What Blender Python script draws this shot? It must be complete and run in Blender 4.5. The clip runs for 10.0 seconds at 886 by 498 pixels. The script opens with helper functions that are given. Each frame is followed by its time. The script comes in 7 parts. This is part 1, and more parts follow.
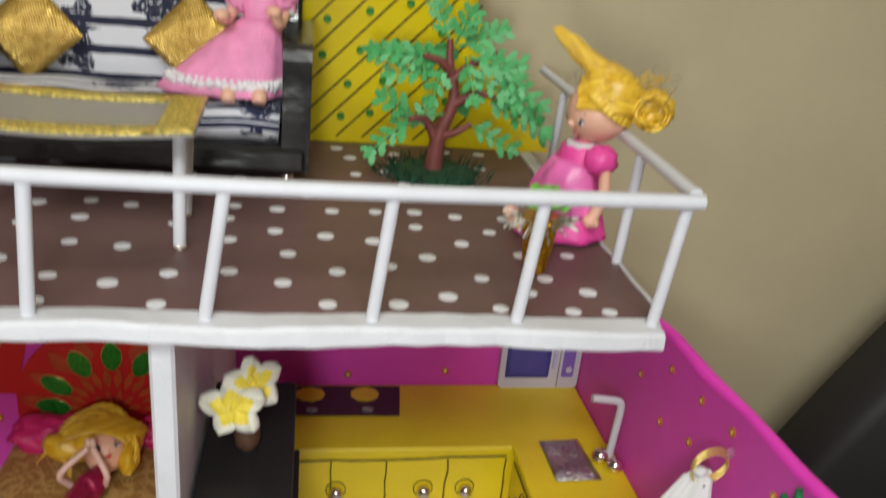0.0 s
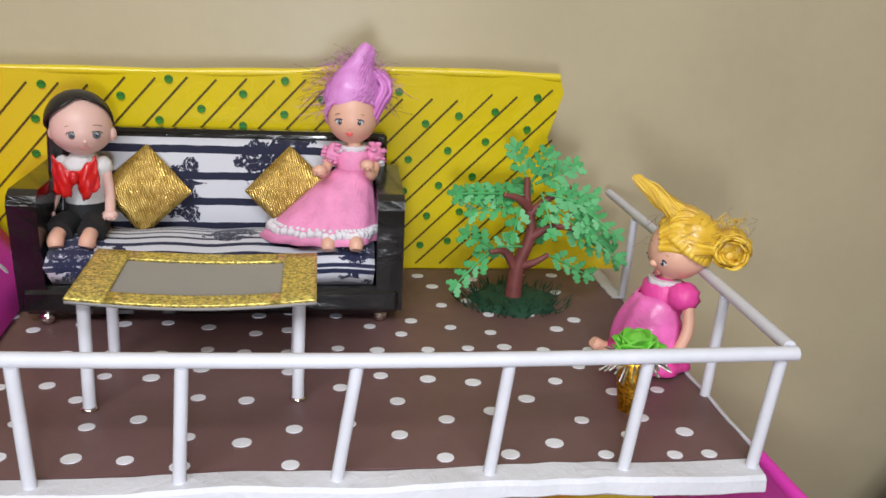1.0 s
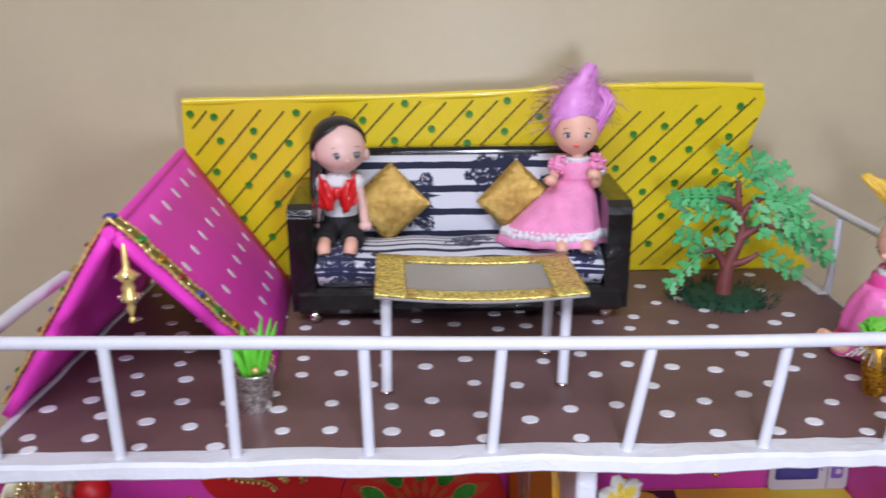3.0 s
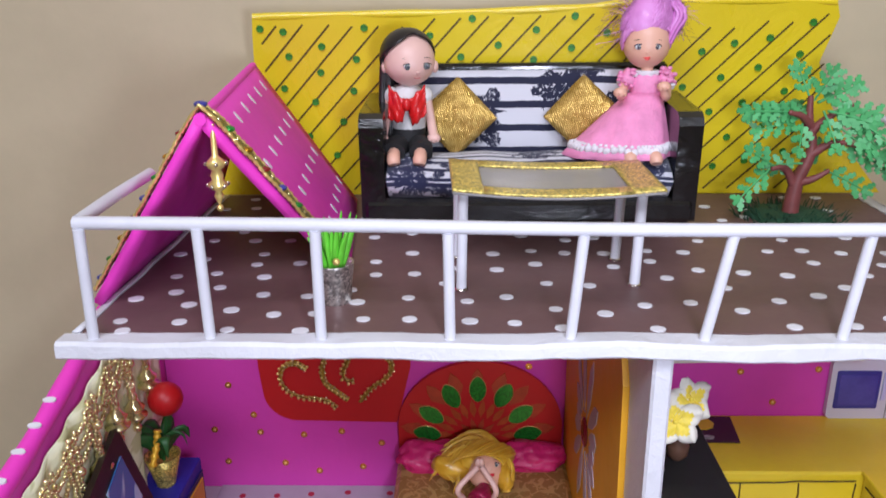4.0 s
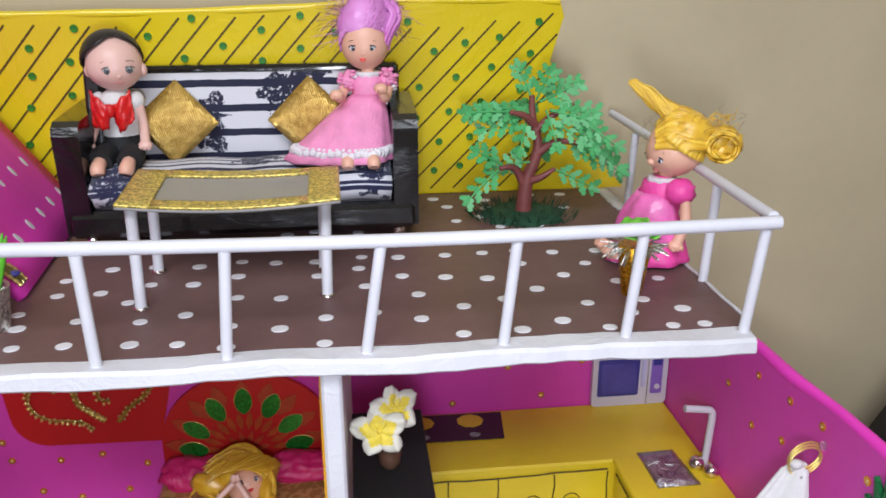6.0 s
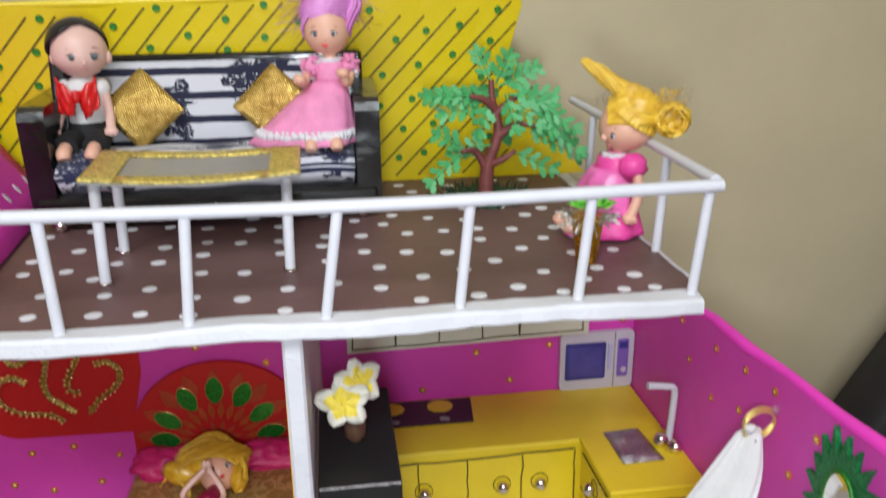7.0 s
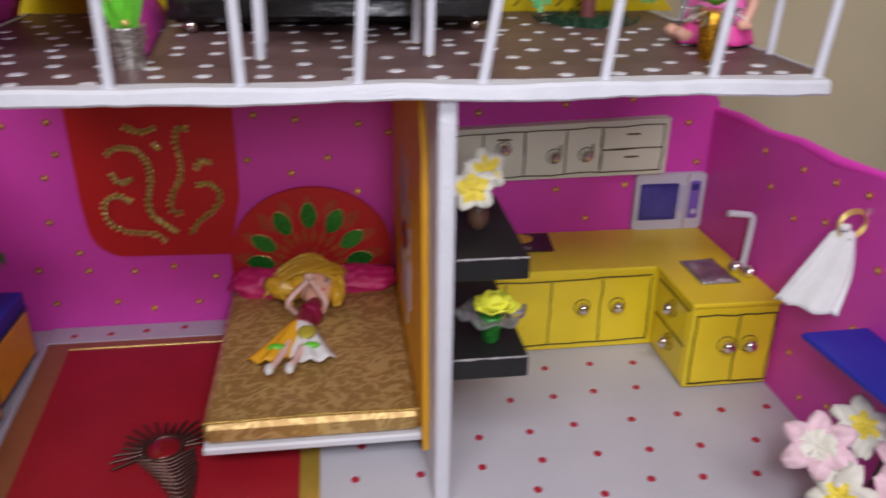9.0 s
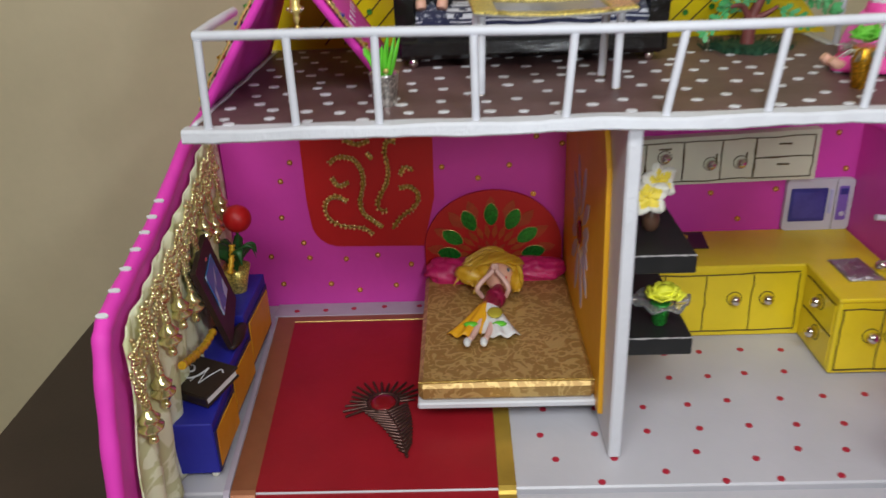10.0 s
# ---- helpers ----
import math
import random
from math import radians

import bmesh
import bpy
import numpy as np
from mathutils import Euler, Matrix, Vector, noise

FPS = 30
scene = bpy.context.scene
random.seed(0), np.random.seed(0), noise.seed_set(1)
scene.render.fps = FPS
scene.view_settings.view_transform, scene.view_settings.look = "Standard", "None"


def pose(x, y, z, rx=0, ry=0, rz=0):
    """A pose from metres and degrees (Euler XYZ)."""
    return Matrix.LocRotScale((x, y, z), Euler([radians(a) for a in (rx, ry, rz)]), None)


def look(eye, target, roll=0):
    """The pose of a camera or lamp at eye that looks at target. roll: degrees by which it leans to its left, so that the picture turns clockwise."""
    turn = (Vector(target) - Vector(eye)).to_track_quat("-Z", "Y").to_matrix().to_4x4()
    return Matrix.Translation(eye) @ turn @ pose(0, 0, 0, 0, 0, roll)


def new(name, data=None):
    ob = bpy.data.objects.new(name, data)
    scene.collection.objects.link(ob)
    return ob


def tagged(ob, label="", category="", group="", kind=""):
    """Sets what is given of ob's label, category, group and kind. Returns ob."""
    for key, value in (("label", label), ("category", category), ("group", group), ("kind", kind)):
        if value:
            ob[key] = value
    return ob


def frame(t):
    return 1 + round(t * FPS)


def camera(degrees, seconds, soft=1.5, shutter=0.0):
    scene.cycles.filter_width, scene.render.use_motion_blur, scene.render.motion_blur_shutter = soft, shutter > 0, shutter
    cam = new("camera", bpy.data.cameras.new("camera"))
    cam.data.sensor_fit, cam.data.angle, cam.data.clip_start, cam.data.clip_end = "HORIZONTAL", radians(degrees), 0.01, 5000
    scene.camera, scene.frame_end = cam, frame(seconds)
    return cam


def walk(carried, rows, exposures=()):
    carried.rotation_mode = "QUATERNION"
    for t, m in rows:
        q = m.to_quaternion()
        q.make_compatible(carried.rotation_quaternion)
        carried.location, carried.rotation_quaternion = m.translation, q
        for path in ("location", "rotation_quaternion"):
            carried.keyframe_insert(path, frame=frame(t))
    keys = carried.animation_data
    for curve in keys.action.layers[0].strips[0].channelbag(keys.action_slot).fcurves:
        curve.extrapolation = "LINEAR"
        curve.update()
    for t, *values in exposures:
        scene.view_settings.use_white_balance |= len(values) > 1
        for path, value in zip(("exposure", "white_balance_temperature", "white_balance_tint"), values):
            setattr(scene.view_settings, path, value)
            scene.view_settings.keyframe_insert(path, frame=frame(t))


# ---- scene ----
cam = camera(58.4, 10.0, 1.6, 0.35)
PATH = [
    (0, (0.0874, -0.2404, 0.3573), (0.1734, 0.2143, 0.1679), 5.80),
    (0.5, (0.0816, -0.2449, 0.3945), (0.1655, 0.2229, 0.2391), 3.57),
    (1, (0.0560, -0.2463, 0.3946), (0.1210, 0.2259, 0.2436), 2.74),
    (1.5, (0.0522, -0.2504, 0.3963), (0.1205, 0.2206, 0.2430), 2.19),
    (2, (0.0293, -0.2617, 0.3988), (0.1002, 0.2107, 0.2511), 2.53),
    (2.5, (0.0057, -0.2718, 0.3988), (0.0604, 0.2032, 0.2525), 1.52),
    (3, (-0.0218, -0.2804, 0.3983), (-0.0138, 0.1987, 0.2555), -0.53),
    (3.2, (-0.0299, -0.2850, 0.3950), (-0.0357, 0.1943, 0.2530), -1.08),
    (4.3, (-0.0422, -0.2952, 0.3637), (-0.0578, 0.1743, 0.1925), -0.52),
    (4.5, (-0.0333, -0.2948, 0.3625), (-0.0571, 0.1734, 0.1887), -1.13),
    (5, (0.0062, -0.2902, 0.3673), (-0.0081, 0.1786, 0.1943), -1.68),
    (5.5, (0.0361, -0.2837, 0.3707), (0.0613, 0.1849, 0.1981), -0.74),
    (5.7, (0.0453, -0.2826, 0.3741), (0.0857, 0.1848, 0.2011), -0.48),
    (6.8, (0.0606, -0.2974, 0.3695), (0.1240, 0.1759, 0.2213), -0.30),
    (7, (0.0621, -0.3011, 0.3590), (0.1275, 0.1681, 0.1991), -0.67),
    (7.5, (0.0527, -0.3089, 0.3285), (0.1240, 0.1519, 0.1481), -0.73),
    (8, (0.0441, -0.3153, 0.3049), (0.1266, 0.1482, 0.1365), -0.34),
    (8.5, (0.0426, -0.3285, 0.2950), (0.1325, 0.1295, 0.1157), -0.16),
    (9, (-0.0093, -0.3395, 0.3037), (0.0554, 0.1128, 0.1006), 0.80),
    (9.5, (-0.0622, -0.3549, 0.3041), (-0.0820, 0.0965, 0.0901), -1.94),
    (9.7, (-0.0709, -0.3722, 0.3127), (-0.0845, 0.0820, 0.1040), -1.69),
    (10, (-0.0554, -0.4232, 0.3472), (-0.0689, 0.0312, 0.1390), -2.26),
]
walk(cam, [(t, look(eye, target, roll)) for t, eye, target, roll in PATH],
     [(0.0, -0.22, 6500, 3), (0.6, -0.08, 6350, 7), (1.2, -0.08, 6000, 10), (3.0, -0.02, 5650, 17), (4.5, 0.06, 5700, 17), (5.5, 0.02, 5800, 15), (7.0, 0.0, 6050, 6), (7.5, 0.0, 6000, 15), (8.5, -0.18, 5950, 19), (9.0, -0.3, 6100, 17), (9.5, -0.25, 6200, 14), (10.0, -0.27, 6150, 5)])

# ---- light and exposure ----
world = bpy.data.worlds.new("world")
scene.world = world
world.use_nodes = True
world.node_tree.nodes["Background"].inputs[0].default_value = (0.9, 0.93, 1.0, 1)
world.node_tree.nodes["Background"].inputs[1].default_value = 0.075


def area_lamp(name, eye, target, sx, sy, watts, colour):
    data = bpy.data.lights.new(name, "AREA")
    data.shape, data.size, data.size_y = "RECTANGLE", sx, sy
    data.energy, data.color = watts, colour
    ob = new(name, data)
    ob.matrix_world = look(eye, target)
    return ob


# the white light beside the lens, spread over the way it was carried, and an added unseen lamp for the room's ambient
# light
area_lamp("phone_light", (0.045, -0.345, 0.328), (0.03, 0.2, 0.18), 0.05, 0.08, 1.0, (0.96, 0.97, 1.0))
area_lamp("ambient_fill", (-0.2, -1.4, 1.62), (0.0, 0.1, 0.0), 1.6, 0.5, 33, (1.0, 0.985, 0.97))

# ---- materials ----


def nodes_of(name):
    m = bpy.data.materials.new(name)
    m.use_nodes = True
    t = m.node_tree
    return m, t, t.nodes["Principled BSDF"]


def node(t, kind, **values):
    n = t.nodes.new(kind)
    for key, value in values.items():
        n.inputs[key].default_value = value
    return n


def noise_node(t, scale, detail=4.0, rough=0.55, distort=0.0):
    return node(t, "ShaderNodeTexNoise", Scale=scale, Detail=detail, Roughness=rough, Distortion=distort)


def two_tone(t, fac, a, b):
    n = t.nodes.new("ShaderNodeMix")
    n.data_type = "RGBA"
    n.inputs["A"].default_value, n.inputs["B"].default_value = (*a, 1), (*b, 1)
    t.links.new(fac, n.inputs["Factor"])
    return n.outputs["Result"]


def ramp(t, fac, lo, hi):
    n = node(t, "ShaderNodeMapRange", **{"From Min": lo, "From Max": hi})
    t.links.new(fac, n.inputs["Value"])
    return n.outputs["Result"]


def calc(t, op, a, b=None):
    n = t.nodes.new("ShaderNodeMath")
    n.operation = op
    for socket, value in zip(n.inputs, (a, b)):
        if value is None:
            continue
        if isinstance(value, (int, float)):
            socket.default_value = value
        else:
            t.links.new(value, socket)
    return n.outputs[0]


def place(t):
    return t.nodes.new("ShaderNodeTexCoord").outputs["Object"]


def relief(t, bsdf, height, strength, depth):
    n = node(t, "ShaderNodeBump", Strength=strength, Distance=depth)
    t.links.new(height, n.inputs["Height"])
    t.links.new(n.outputs[0], bsdf.inputs["Normal"])


def mat(name, col, rough=0.5, metal=0.0, var=0.12, vscale=35.0, bump=0.25, bscale=500.0, depth=0.0004, coat=0.0, sheen=0.0):
    """A surface with large soft stains and fine grain."""
    m, t, b = nodes_of(name)
    at = place(t)
    big, fine = noise_node(t, vscale), noise_node(t, bscale, 3.0)
    for n in (big, fine):
        t.links.new(at, n.inputs["Vector"])
    blend = calc(t, "ADD", calc(t, "MULTIPLY", ramp(t, big.outputs[0], 0.3, 0.7), 0.65), calc(t, "MULTIPLY", fine.outputs[0], 0.35))
    lo, hi = tuple(c * (1 - var) for c in col), tuple(min(1, c * (1 + var)) for c in col)
    t.links.new(two_tone(t, blend, lo, hi), b.inputs["Base Color"])
    b.inputs["Metallic"].default_value = metal
    t.links.new(calc(t, "ADD", calc(t, "MULTIPLY", big.outputs[0], 0.16), rough - 0.08), b.inputs["Roughness"])
    b.inputs["Coat Weight"].default_value = coat
    b.inputs["Coat Roughness"].default_value = 0.12
    b.inputs["Sheen Weight"].default_value = sheen
    if bump:
        relief(t, b, fine.outputs[0], bump, depth)
    return m


def wrinkled(name, col, rough, var=0.12, vscale=30.0, folds=70.0, strength=0.5, depth=0.0015, coat=0.0, stretch=(1, 1, 1)):
    """Paper or vinyl pulled over card: creases at one scale, grain at another."""
    m, t, b = nodes_of(name)
    mp = node(t, "ShaderNodeMapping", Scale=stretch)
    t.links.new(place(t), mp.inputs["Vector"])
    big, fold, fine = noise_node(t, vscale), noise_node(t, folds, 5.0, 0.6, 1.2), noise_node(t, 900.0, 2.0)
    for n in (big, fold, fine):
        t.links.new(mp.outputs[0], n.inputs["Vector"])
    blend = calc(t, "ADD", calc(t, "MULTIPLY", ramp(t, big.outputs[0], 0.3, 0.7), 0.7), calc(t, "MULTIPLY", fine.outputs[0], 0.3))
    lo, hi = tuple(c * (1 - var) for c in col), tuple(min(1, c * (1 + var)) for c in col)
    t.links.new(two_tone(t, blend, lo, hi), b.inputs["Base Color"])
    t.links.new(calc(t, "ADD", calc(t, "MULTIPLY", fold.outputs[0], 0.2), rough - 0.1), b.inputs["Roughness"])
    b.inputs["Coat Weight"].default_value = coat
    b.inputs["Coat Roughness"].default_value = 0.08
    relief(t, b, calc(t, "ADD", fold.outputs[0], calc(t, "MULTIPLY", fine.outputs[0], 0.06)), strength, depth)
    return m


def glitter(name, col, scale=1100.0, rough=0.28, metal=0.9, spread=0.6):
    m, t, b = nodes_of(name)
    at = place(t)
    cell, big = node(t, "ShaderNodeTexVoronoi", Scale=scale), noise_node(t, scale * 0.12)
    t.links.new(at, cell.inputs["Vector"])
    t.links.new(at, big.inputs["Vector"])
    grey = t.nodes.new("ShaderNodeSeparateColor")
    t.links.new(cell.outputs["Color"], grey.inputs[0])
    lo, hi = tuple(c * (1 - spread) for c in col), tuple(min(1, c * (1 + spread)) for c in col)
    t.links.new(two_tone(t, grey.outputs[0], lo, hi), b.inputs["Base Color"])
    b.inputs["Metallic"].default_value, b.inputs["Roughness"].default_value = metal, rough
    relief(t, b, calc(t, "ADD", grey.outputs[1], big.outputs[0]), 0.8, 0.0006)
    return m


def striped(name, axis, pitch, share, start, dark, light, roses):
    """Woven cotton with dark stripes and lace roses; each rose is (x, y, z, radius) from the thing's base."""
    m, t, b = nodes_of(name)
    at = place(t)
    xyz = t.nodes.new("ShaderNodeSeparateXYZ")
    t.links.new(at, xyz.inputs[0])
    wob, lace, edge = noise_node(t, 60.0), noise_node(t, 260.0, 3.0, 0.7, 2.2), noise_node(t, 95.0, 3.0, 0.6)
    for n in (wob, lace, edge):
        t.links.new(at, n.inputs["Vector"])
    run = calc(t, "ADD", calc(t, "DIVIDE", calc(t, "SUBTRACT", xyz.outputs[axis], start), pitch), calc(t, "MULTIPLY", calc(t, "SUBTRACT", wob.outputs[0], 0.5), 0.12))
    fac = calc(t, "LESS_THAN", calc(t, "FRACT", run), share)
    for x, y, z, r in roses:
        far = t.nodes.new("ShaderNodeVectorMath")
        far.operation = "DISTANCE"
        t.links.new(at, far.inputs[0])
        far.inputs[1].default_value = (x, y, z)
        near = calc(t, "ADD", calc(t, "DIVIDE", far.outputs["Value"], r), calc(t, "MULTIPLY", calc(t, "SUBTRACT", edge.outputs[0], 0.5), 2.4))
        spot = calc(t, "MULTIPLY", calc(t, "LESS_THAN", near, 1.0), calc(t, "GREATER_THAN", lace.outputs[0], 0.41))
        fac = calc(t, "MAXIMUM", fac, spot)
    weave = node(t, "ShaderNodeTexWave", Scale=900.0, Distortion=1.0)
    t.links.new(at, weave.inputs["Vector"])
    t.links.new(two_tone(t, fac, light, dark), b.inputs["Base Color"])
    b.inputs["Roughness"].default_value, b.inputs["Sheen Weight"].default_value = 0.8, 0.2
    relief(t, b, calc(t, "ADD", weave.outputs[1], lace.outputs[0]), 0.35, 0.0004)
    return m


def hair(name, dark, light, rough=0.27):
    """Glossy nylon hair: every strand its own shade, with fine grain."""
    m, t, b = nodes_of(name)
    at = place(t)
    fine, big = noise_node(t, 1500.0, 2.0), noise_node(t, 130.0, 2.0)
    for n in (fine, big):
        t.links.new(at, n.inputs["Vector"])
    lock = t.nodes.new("ShaderNodeNewGeometry").outputs["Random Per Island"]
    fac = calc(t, "ADD", calc(t, "MULTIPLY", lock, 0.6), calc(t, "MULTIPLY", ramp(t, big.outputs[0], 0.3, 0.7), 0.4))
    t.links.new(two_tone(t, fac, dark, light), b.inputs["Base Color"])
    b.inputs["Roughness"].default_value = rough
    b.inputs["Coat Weight"].default_value = 0.25
    relief(t, b, fine.outputs[0], 0.4, 0.0004)
    return m


def brocade(name, ground, figure, scale, rough, metal, cut=0.5):
    m, t, b = nodes_of(name)
    at = place(t)
    curl, fine = noise_node(t, scale, 1.5, 0.5, 2.2), noise_node(t, 1200.0, 2.0)
    for n in (curl, fine):
        t.links.new(at, n.inputs["Vector"])
    fac = ramp(t, curl.outputs[0], cut - 0.03, cut + 0.03)
    t.links.new(two_tone(t, fac, ground, figure), b.inputs["Base Color"])
    b.inputs["Metallic"].default_value, b.inputs["Roughness"].default_value = metal, rough
    relief(t, b, calc(t, "ADD", fac, calc(t, "MULTIPLY", fine.outputs[0], 0.6)), 0.4, 0.0004)
    return m


def arabesque(name, ground, figure, scale, rough, metal):
    """Woven brocade: curling outlines and small solid leaves in a lighter thread."""
    m, t, b = nodes_of(name)
    at = place(t)
    curl, leaf, fine = noise_node(t, scale, 0.6, 0.4, 1.6), noise_node(t, scale * 1.7, 0.8, 0.4, 2.4), noise_node(t, 1500.0, 2.0)
    for n in (curl, leaf, fine):
        t.links.new(at, n.inputs["Vector"])
    away = calc(t, "ABSOLUTE", calc(t, "SUBTRACT", curl.outputs[0], 0.5))
    line = calc(t, "SUBTRACT", 1.0, ramp(t, away, 0.040, 0.062))
    fac = calc(t, "MAXIMUM", line, ramp(t, leaf.outputs[0], 0.60, 0.63))
    tone = calc(t, "ADD", calc(t, "MULTIPLY", fac, 0.8), calc(t, "MULTIPLY", fine.outputs[0], 0.25))
    t.links.new(two_tone(t, tone, ground, figure), b.inputs["Base Color"])
    b.inputs["Metallic"].default_value, b.inputs["Roughness"].default_value = metal, rough
    relief(t, b, calc(t, "ADD", fac, calc(t, "MULTIPLY", fine.outputs[0], 0.6)), 0.4, 0.0004)
    return m


def clear(name, col, rough, weight):
    m, t, b = nodes_of(name)
    b.inputs["Base Color"].default_value = (*col, 1)
    b.inputs["Roughness"].default_value = rough
    b.inputs["Transmission Weight"].default_value = weight
    b.inputs["IOR"].default_value = 1.2
    n = noise_node(t, 120.0)
    t.links.new(place(t), n.inputs["Vector"])
    relief(t, b, n.outputs[0], 0.2, 0.0008)
    return m


BEIGE = mat("beige_wall_paint", (0.535, 0.46, 0.305), 0.42, var=0.1, vscale=7.0, bump=0.16, bscale=110.0, depth=0.001)
PLASTER = mat("white_plaster", (0.75, 0.72, 0.66), 0.7, vscale=2.0, bscale=80.0)
TILE = mat("floor_tile", (0.42, 0.38, 0.33), 0.35, vscale=4.0, bscale=60.0)
DARKWOOD = mat("dark_wood", (0.035, 0.022, 0.016), 0.45, var=0.3, vscale=12.0, bscale=300.0)
BLACKPAD = mat("black_padding", (0.012, 0.012, 0.012), 0.6, var=0.2)
YELLOW = wrinkled("yellow_gloss_paper", (0.78, 0.60, 0.007), 0.3, 0.08, 14.0, 28.0, 0.5, 0.002, 0.45)
CABYELLOW = wrinkled("yellow_cabinet_paper", (0.78, 0.58, 0.01), 0.42, 0.08, 25.0, 60.0, 0.4, 0.001, 0.2)
PINK = wrinkled("magenta_paper", (0.70, 0.06, 0.46), 0.5, 0.09, 16.0, 40.0, 0.3, 0.0012)
FOAM = wrinkled("magenta_foam", (0.84, 0.05, 0.54), 0.62, 0.07, 40.0, 140.0, 0.2, 0.0005)
RED = wrinkled("red_paper", (0.55, 0.012, 0.012), 0.5, 0.08, 20.0, 60.0, 0.2, 0.0008)
CARPET = wrinkled("red_satin_carpet", (0.29, 0.006, 0.014), 0.5, 0.15, 20.0, 90.0, 0.2, 0.0006)
COPPER = mat("copper_ribbon", (0.34, 0.13, 0.06), 0.4, 0.4, vscale=60.0)
GOLDBAND = mat("gold_ribbon", (0.5, 0.33, 0.05), 0.38, 0.5, vscale=60.0)
BROWN = wrinkled("brown_paper", (0.145, 0.078, 0.076), 0.5, 0.12, 25.0, 60.0, 0.25, 0.001)
WHITE = wrinkled("white_paper", (0.64, 0.64, 0.68), 0.5, 0.07, 40.0, 130.0, 0.5, 0.0014)
STRAW = mat("white_paper_straw", (0.64, 0.64, 0.69), 0.5, var=0.06, vscale=90.0, bump=0.25, bscale=600.0)
FLOORWHITE = wrinkled("white_floor_paper", (0.53, 0.515, 0.55), 0.42, 0.08, 12.0, 30.0, 0.3, 0.0014)
WHITEDOT = mat("white_paint_dot", (0.74, 0.74, 0.78), 0.5, var=0.08, vscale=200.0)
REDDOT = mat("red_paint_dot", (0.42, 0.015, 0.04), 0.5)
GREENDOT = glitter("green_sticker", (0.03, 0.19, 0.01), 900.0, 0.5, 0.1, 0.4)
BRISTLEPINK = mat("pale_pink_plastic", (0.85, 0.20, 0.55), 0.4, bump=0.1)
INK = mat("dark_marker_ink", (0.09, 0.06, 0.01), 0.5)
ORANGE = wrinkled("orange_panel_foam", (0.74, 0.37, 0.01), 0.5, 0.1, 30.0, 90.0, 0.15, 0.0006)
AMBER = wrinkled("amber_card", (0.7, 0.3, 0.01), 0.5)
LILAC = mat("lilac_paint", (0.46, 0.4, 0.48), 0.5)
VINYL = wrinkled("black_vinyl_tape", (0.006, 0.0055, 0.0055), 0.11, 0.2, 60.0, 22.0, 0.6, 0.0036, 0.4, (1, 1, 1.5))
BACKCLOTH = striped("striped_back_cloth", 2, 0.0137, 0.30, 0.0372, (0.01, 0.012, 0.04), (0.66, 0.66, 0.71), [(-0.0245, 0.017, 0.059, 0.012), (-0.0215, 0.017, 0.047, 0.008), (0.0195, 0.017, 0.0745, 0.0125), (0.034, 0.017, 0.082, 0.012), (0.055, 0.017, 0.055, 0.015)])
SEATCLOTH = striped("striped_seat_cloth", 1, 0.0062, 0.34, 0.0, (0.012, 0.016, 0.06), (0.7, 0.71, 0.78), [(-0.068, -0.024, 0.030, 0.014), (-0.048, -0.026, 0.028, 0.009), (0.006, -0.008, 0.037, 0.012), (0.072, -0.02, 0.034, 0.014)])


def ribbed(name, lo, hi, pitch, rough, metal):
    """Metallic cloth woven in fine ribs that waver, with soft dents."""
    m, t, b = nodes_of(name)
    at = place(t)
    xyz = t.nodes.new("ShaderNodeSeparateXYZ")
    t.links.new(at, xyz.inputs[0])
    wob, dent = noise_node(t, 120.0, 2.0), noise_node(t, 230.0, 3.0)
    for n in (wob, dent):
        t.links.new(at, n.inputs["Vector"])
    run = calc(t, "ADD", calc(t, "ADD", xyz.outputs[0], calc(t, "MULTIPLY", xyz.outputs[2], 0.35)), calc(t, "MULTIPLY", wob.outputs[0], 0.0016))
    rib = calc(t, "ADD", calc(t, "MULTIPLY", calc(t, "SINE", calc(t, "MULTIPLY", run, 6.2832 / pitch)), 0.5), 0.5)
    tone = calc(t, "ADD", calc(t, "MULTIPLY", rib, 0.5), calc(t, "MULTIPLY", ramp(t, dent.outputs[0], 0.35, 0.65), 0.5))
    t.links.new(two_tone(t, tone, lo, hi), b.inputs["Base Color"])
    b.inputs["Metallic"].default_value, b.inputs["Roughness"].default_value = metal, rough
    relief(t, b, calc(t, "ADD", calc(t, "MULTIPLY", rib, 0.35), calc(t, "MULTIPLY", dent.outputs[0], 1.6)), 0.9, 0.0009)
    return m


GOLDFOIL = ribbed("ribbed_gold_cloth", (0.40, 0.23, 0.03), (0.92, 0.66, 0.20), 0.00125, 0.26, 0.7)
BEDCLOTH = arabesque("gold_brocade", (0.36, 0.21, 0.06), (0.60, 0.41, 0.15), 62.0, 0.38, 0.4)
GOLD = mat("gold_bead", (0.95, 0.72, 0.25), 0.33, 0.72, bump=0.0)
BRASS = mat("antique_brass_bead", (0.70, 0.58, 0.28), 0.28, 1.0, bump=0.0)
SILVER = mat("silver_bead", (0.75, 0.68, 0.62), 0.12, 1.0, bump=0.0)
GOLDGLIT = glitter("gold_glitter", (0.62, 0.49, 0.12), 1100.0, 0.33, 0.5)
SILVERGLIT = glitter("silver_glitter", (0.6, 0.58, 0.54))
GREENGLIT = glitter("green_glitter", (0.03, 0.27, 0.03), 1300.0, 0.35, 0.4)
POTGOLD = glitter("orange_gold_glitter", (0.6, 0.3, 0.02))
GREY = clear("smoky_plastic_sheet", (0.4, 0.38, 0.37), 0.14, 0.25)
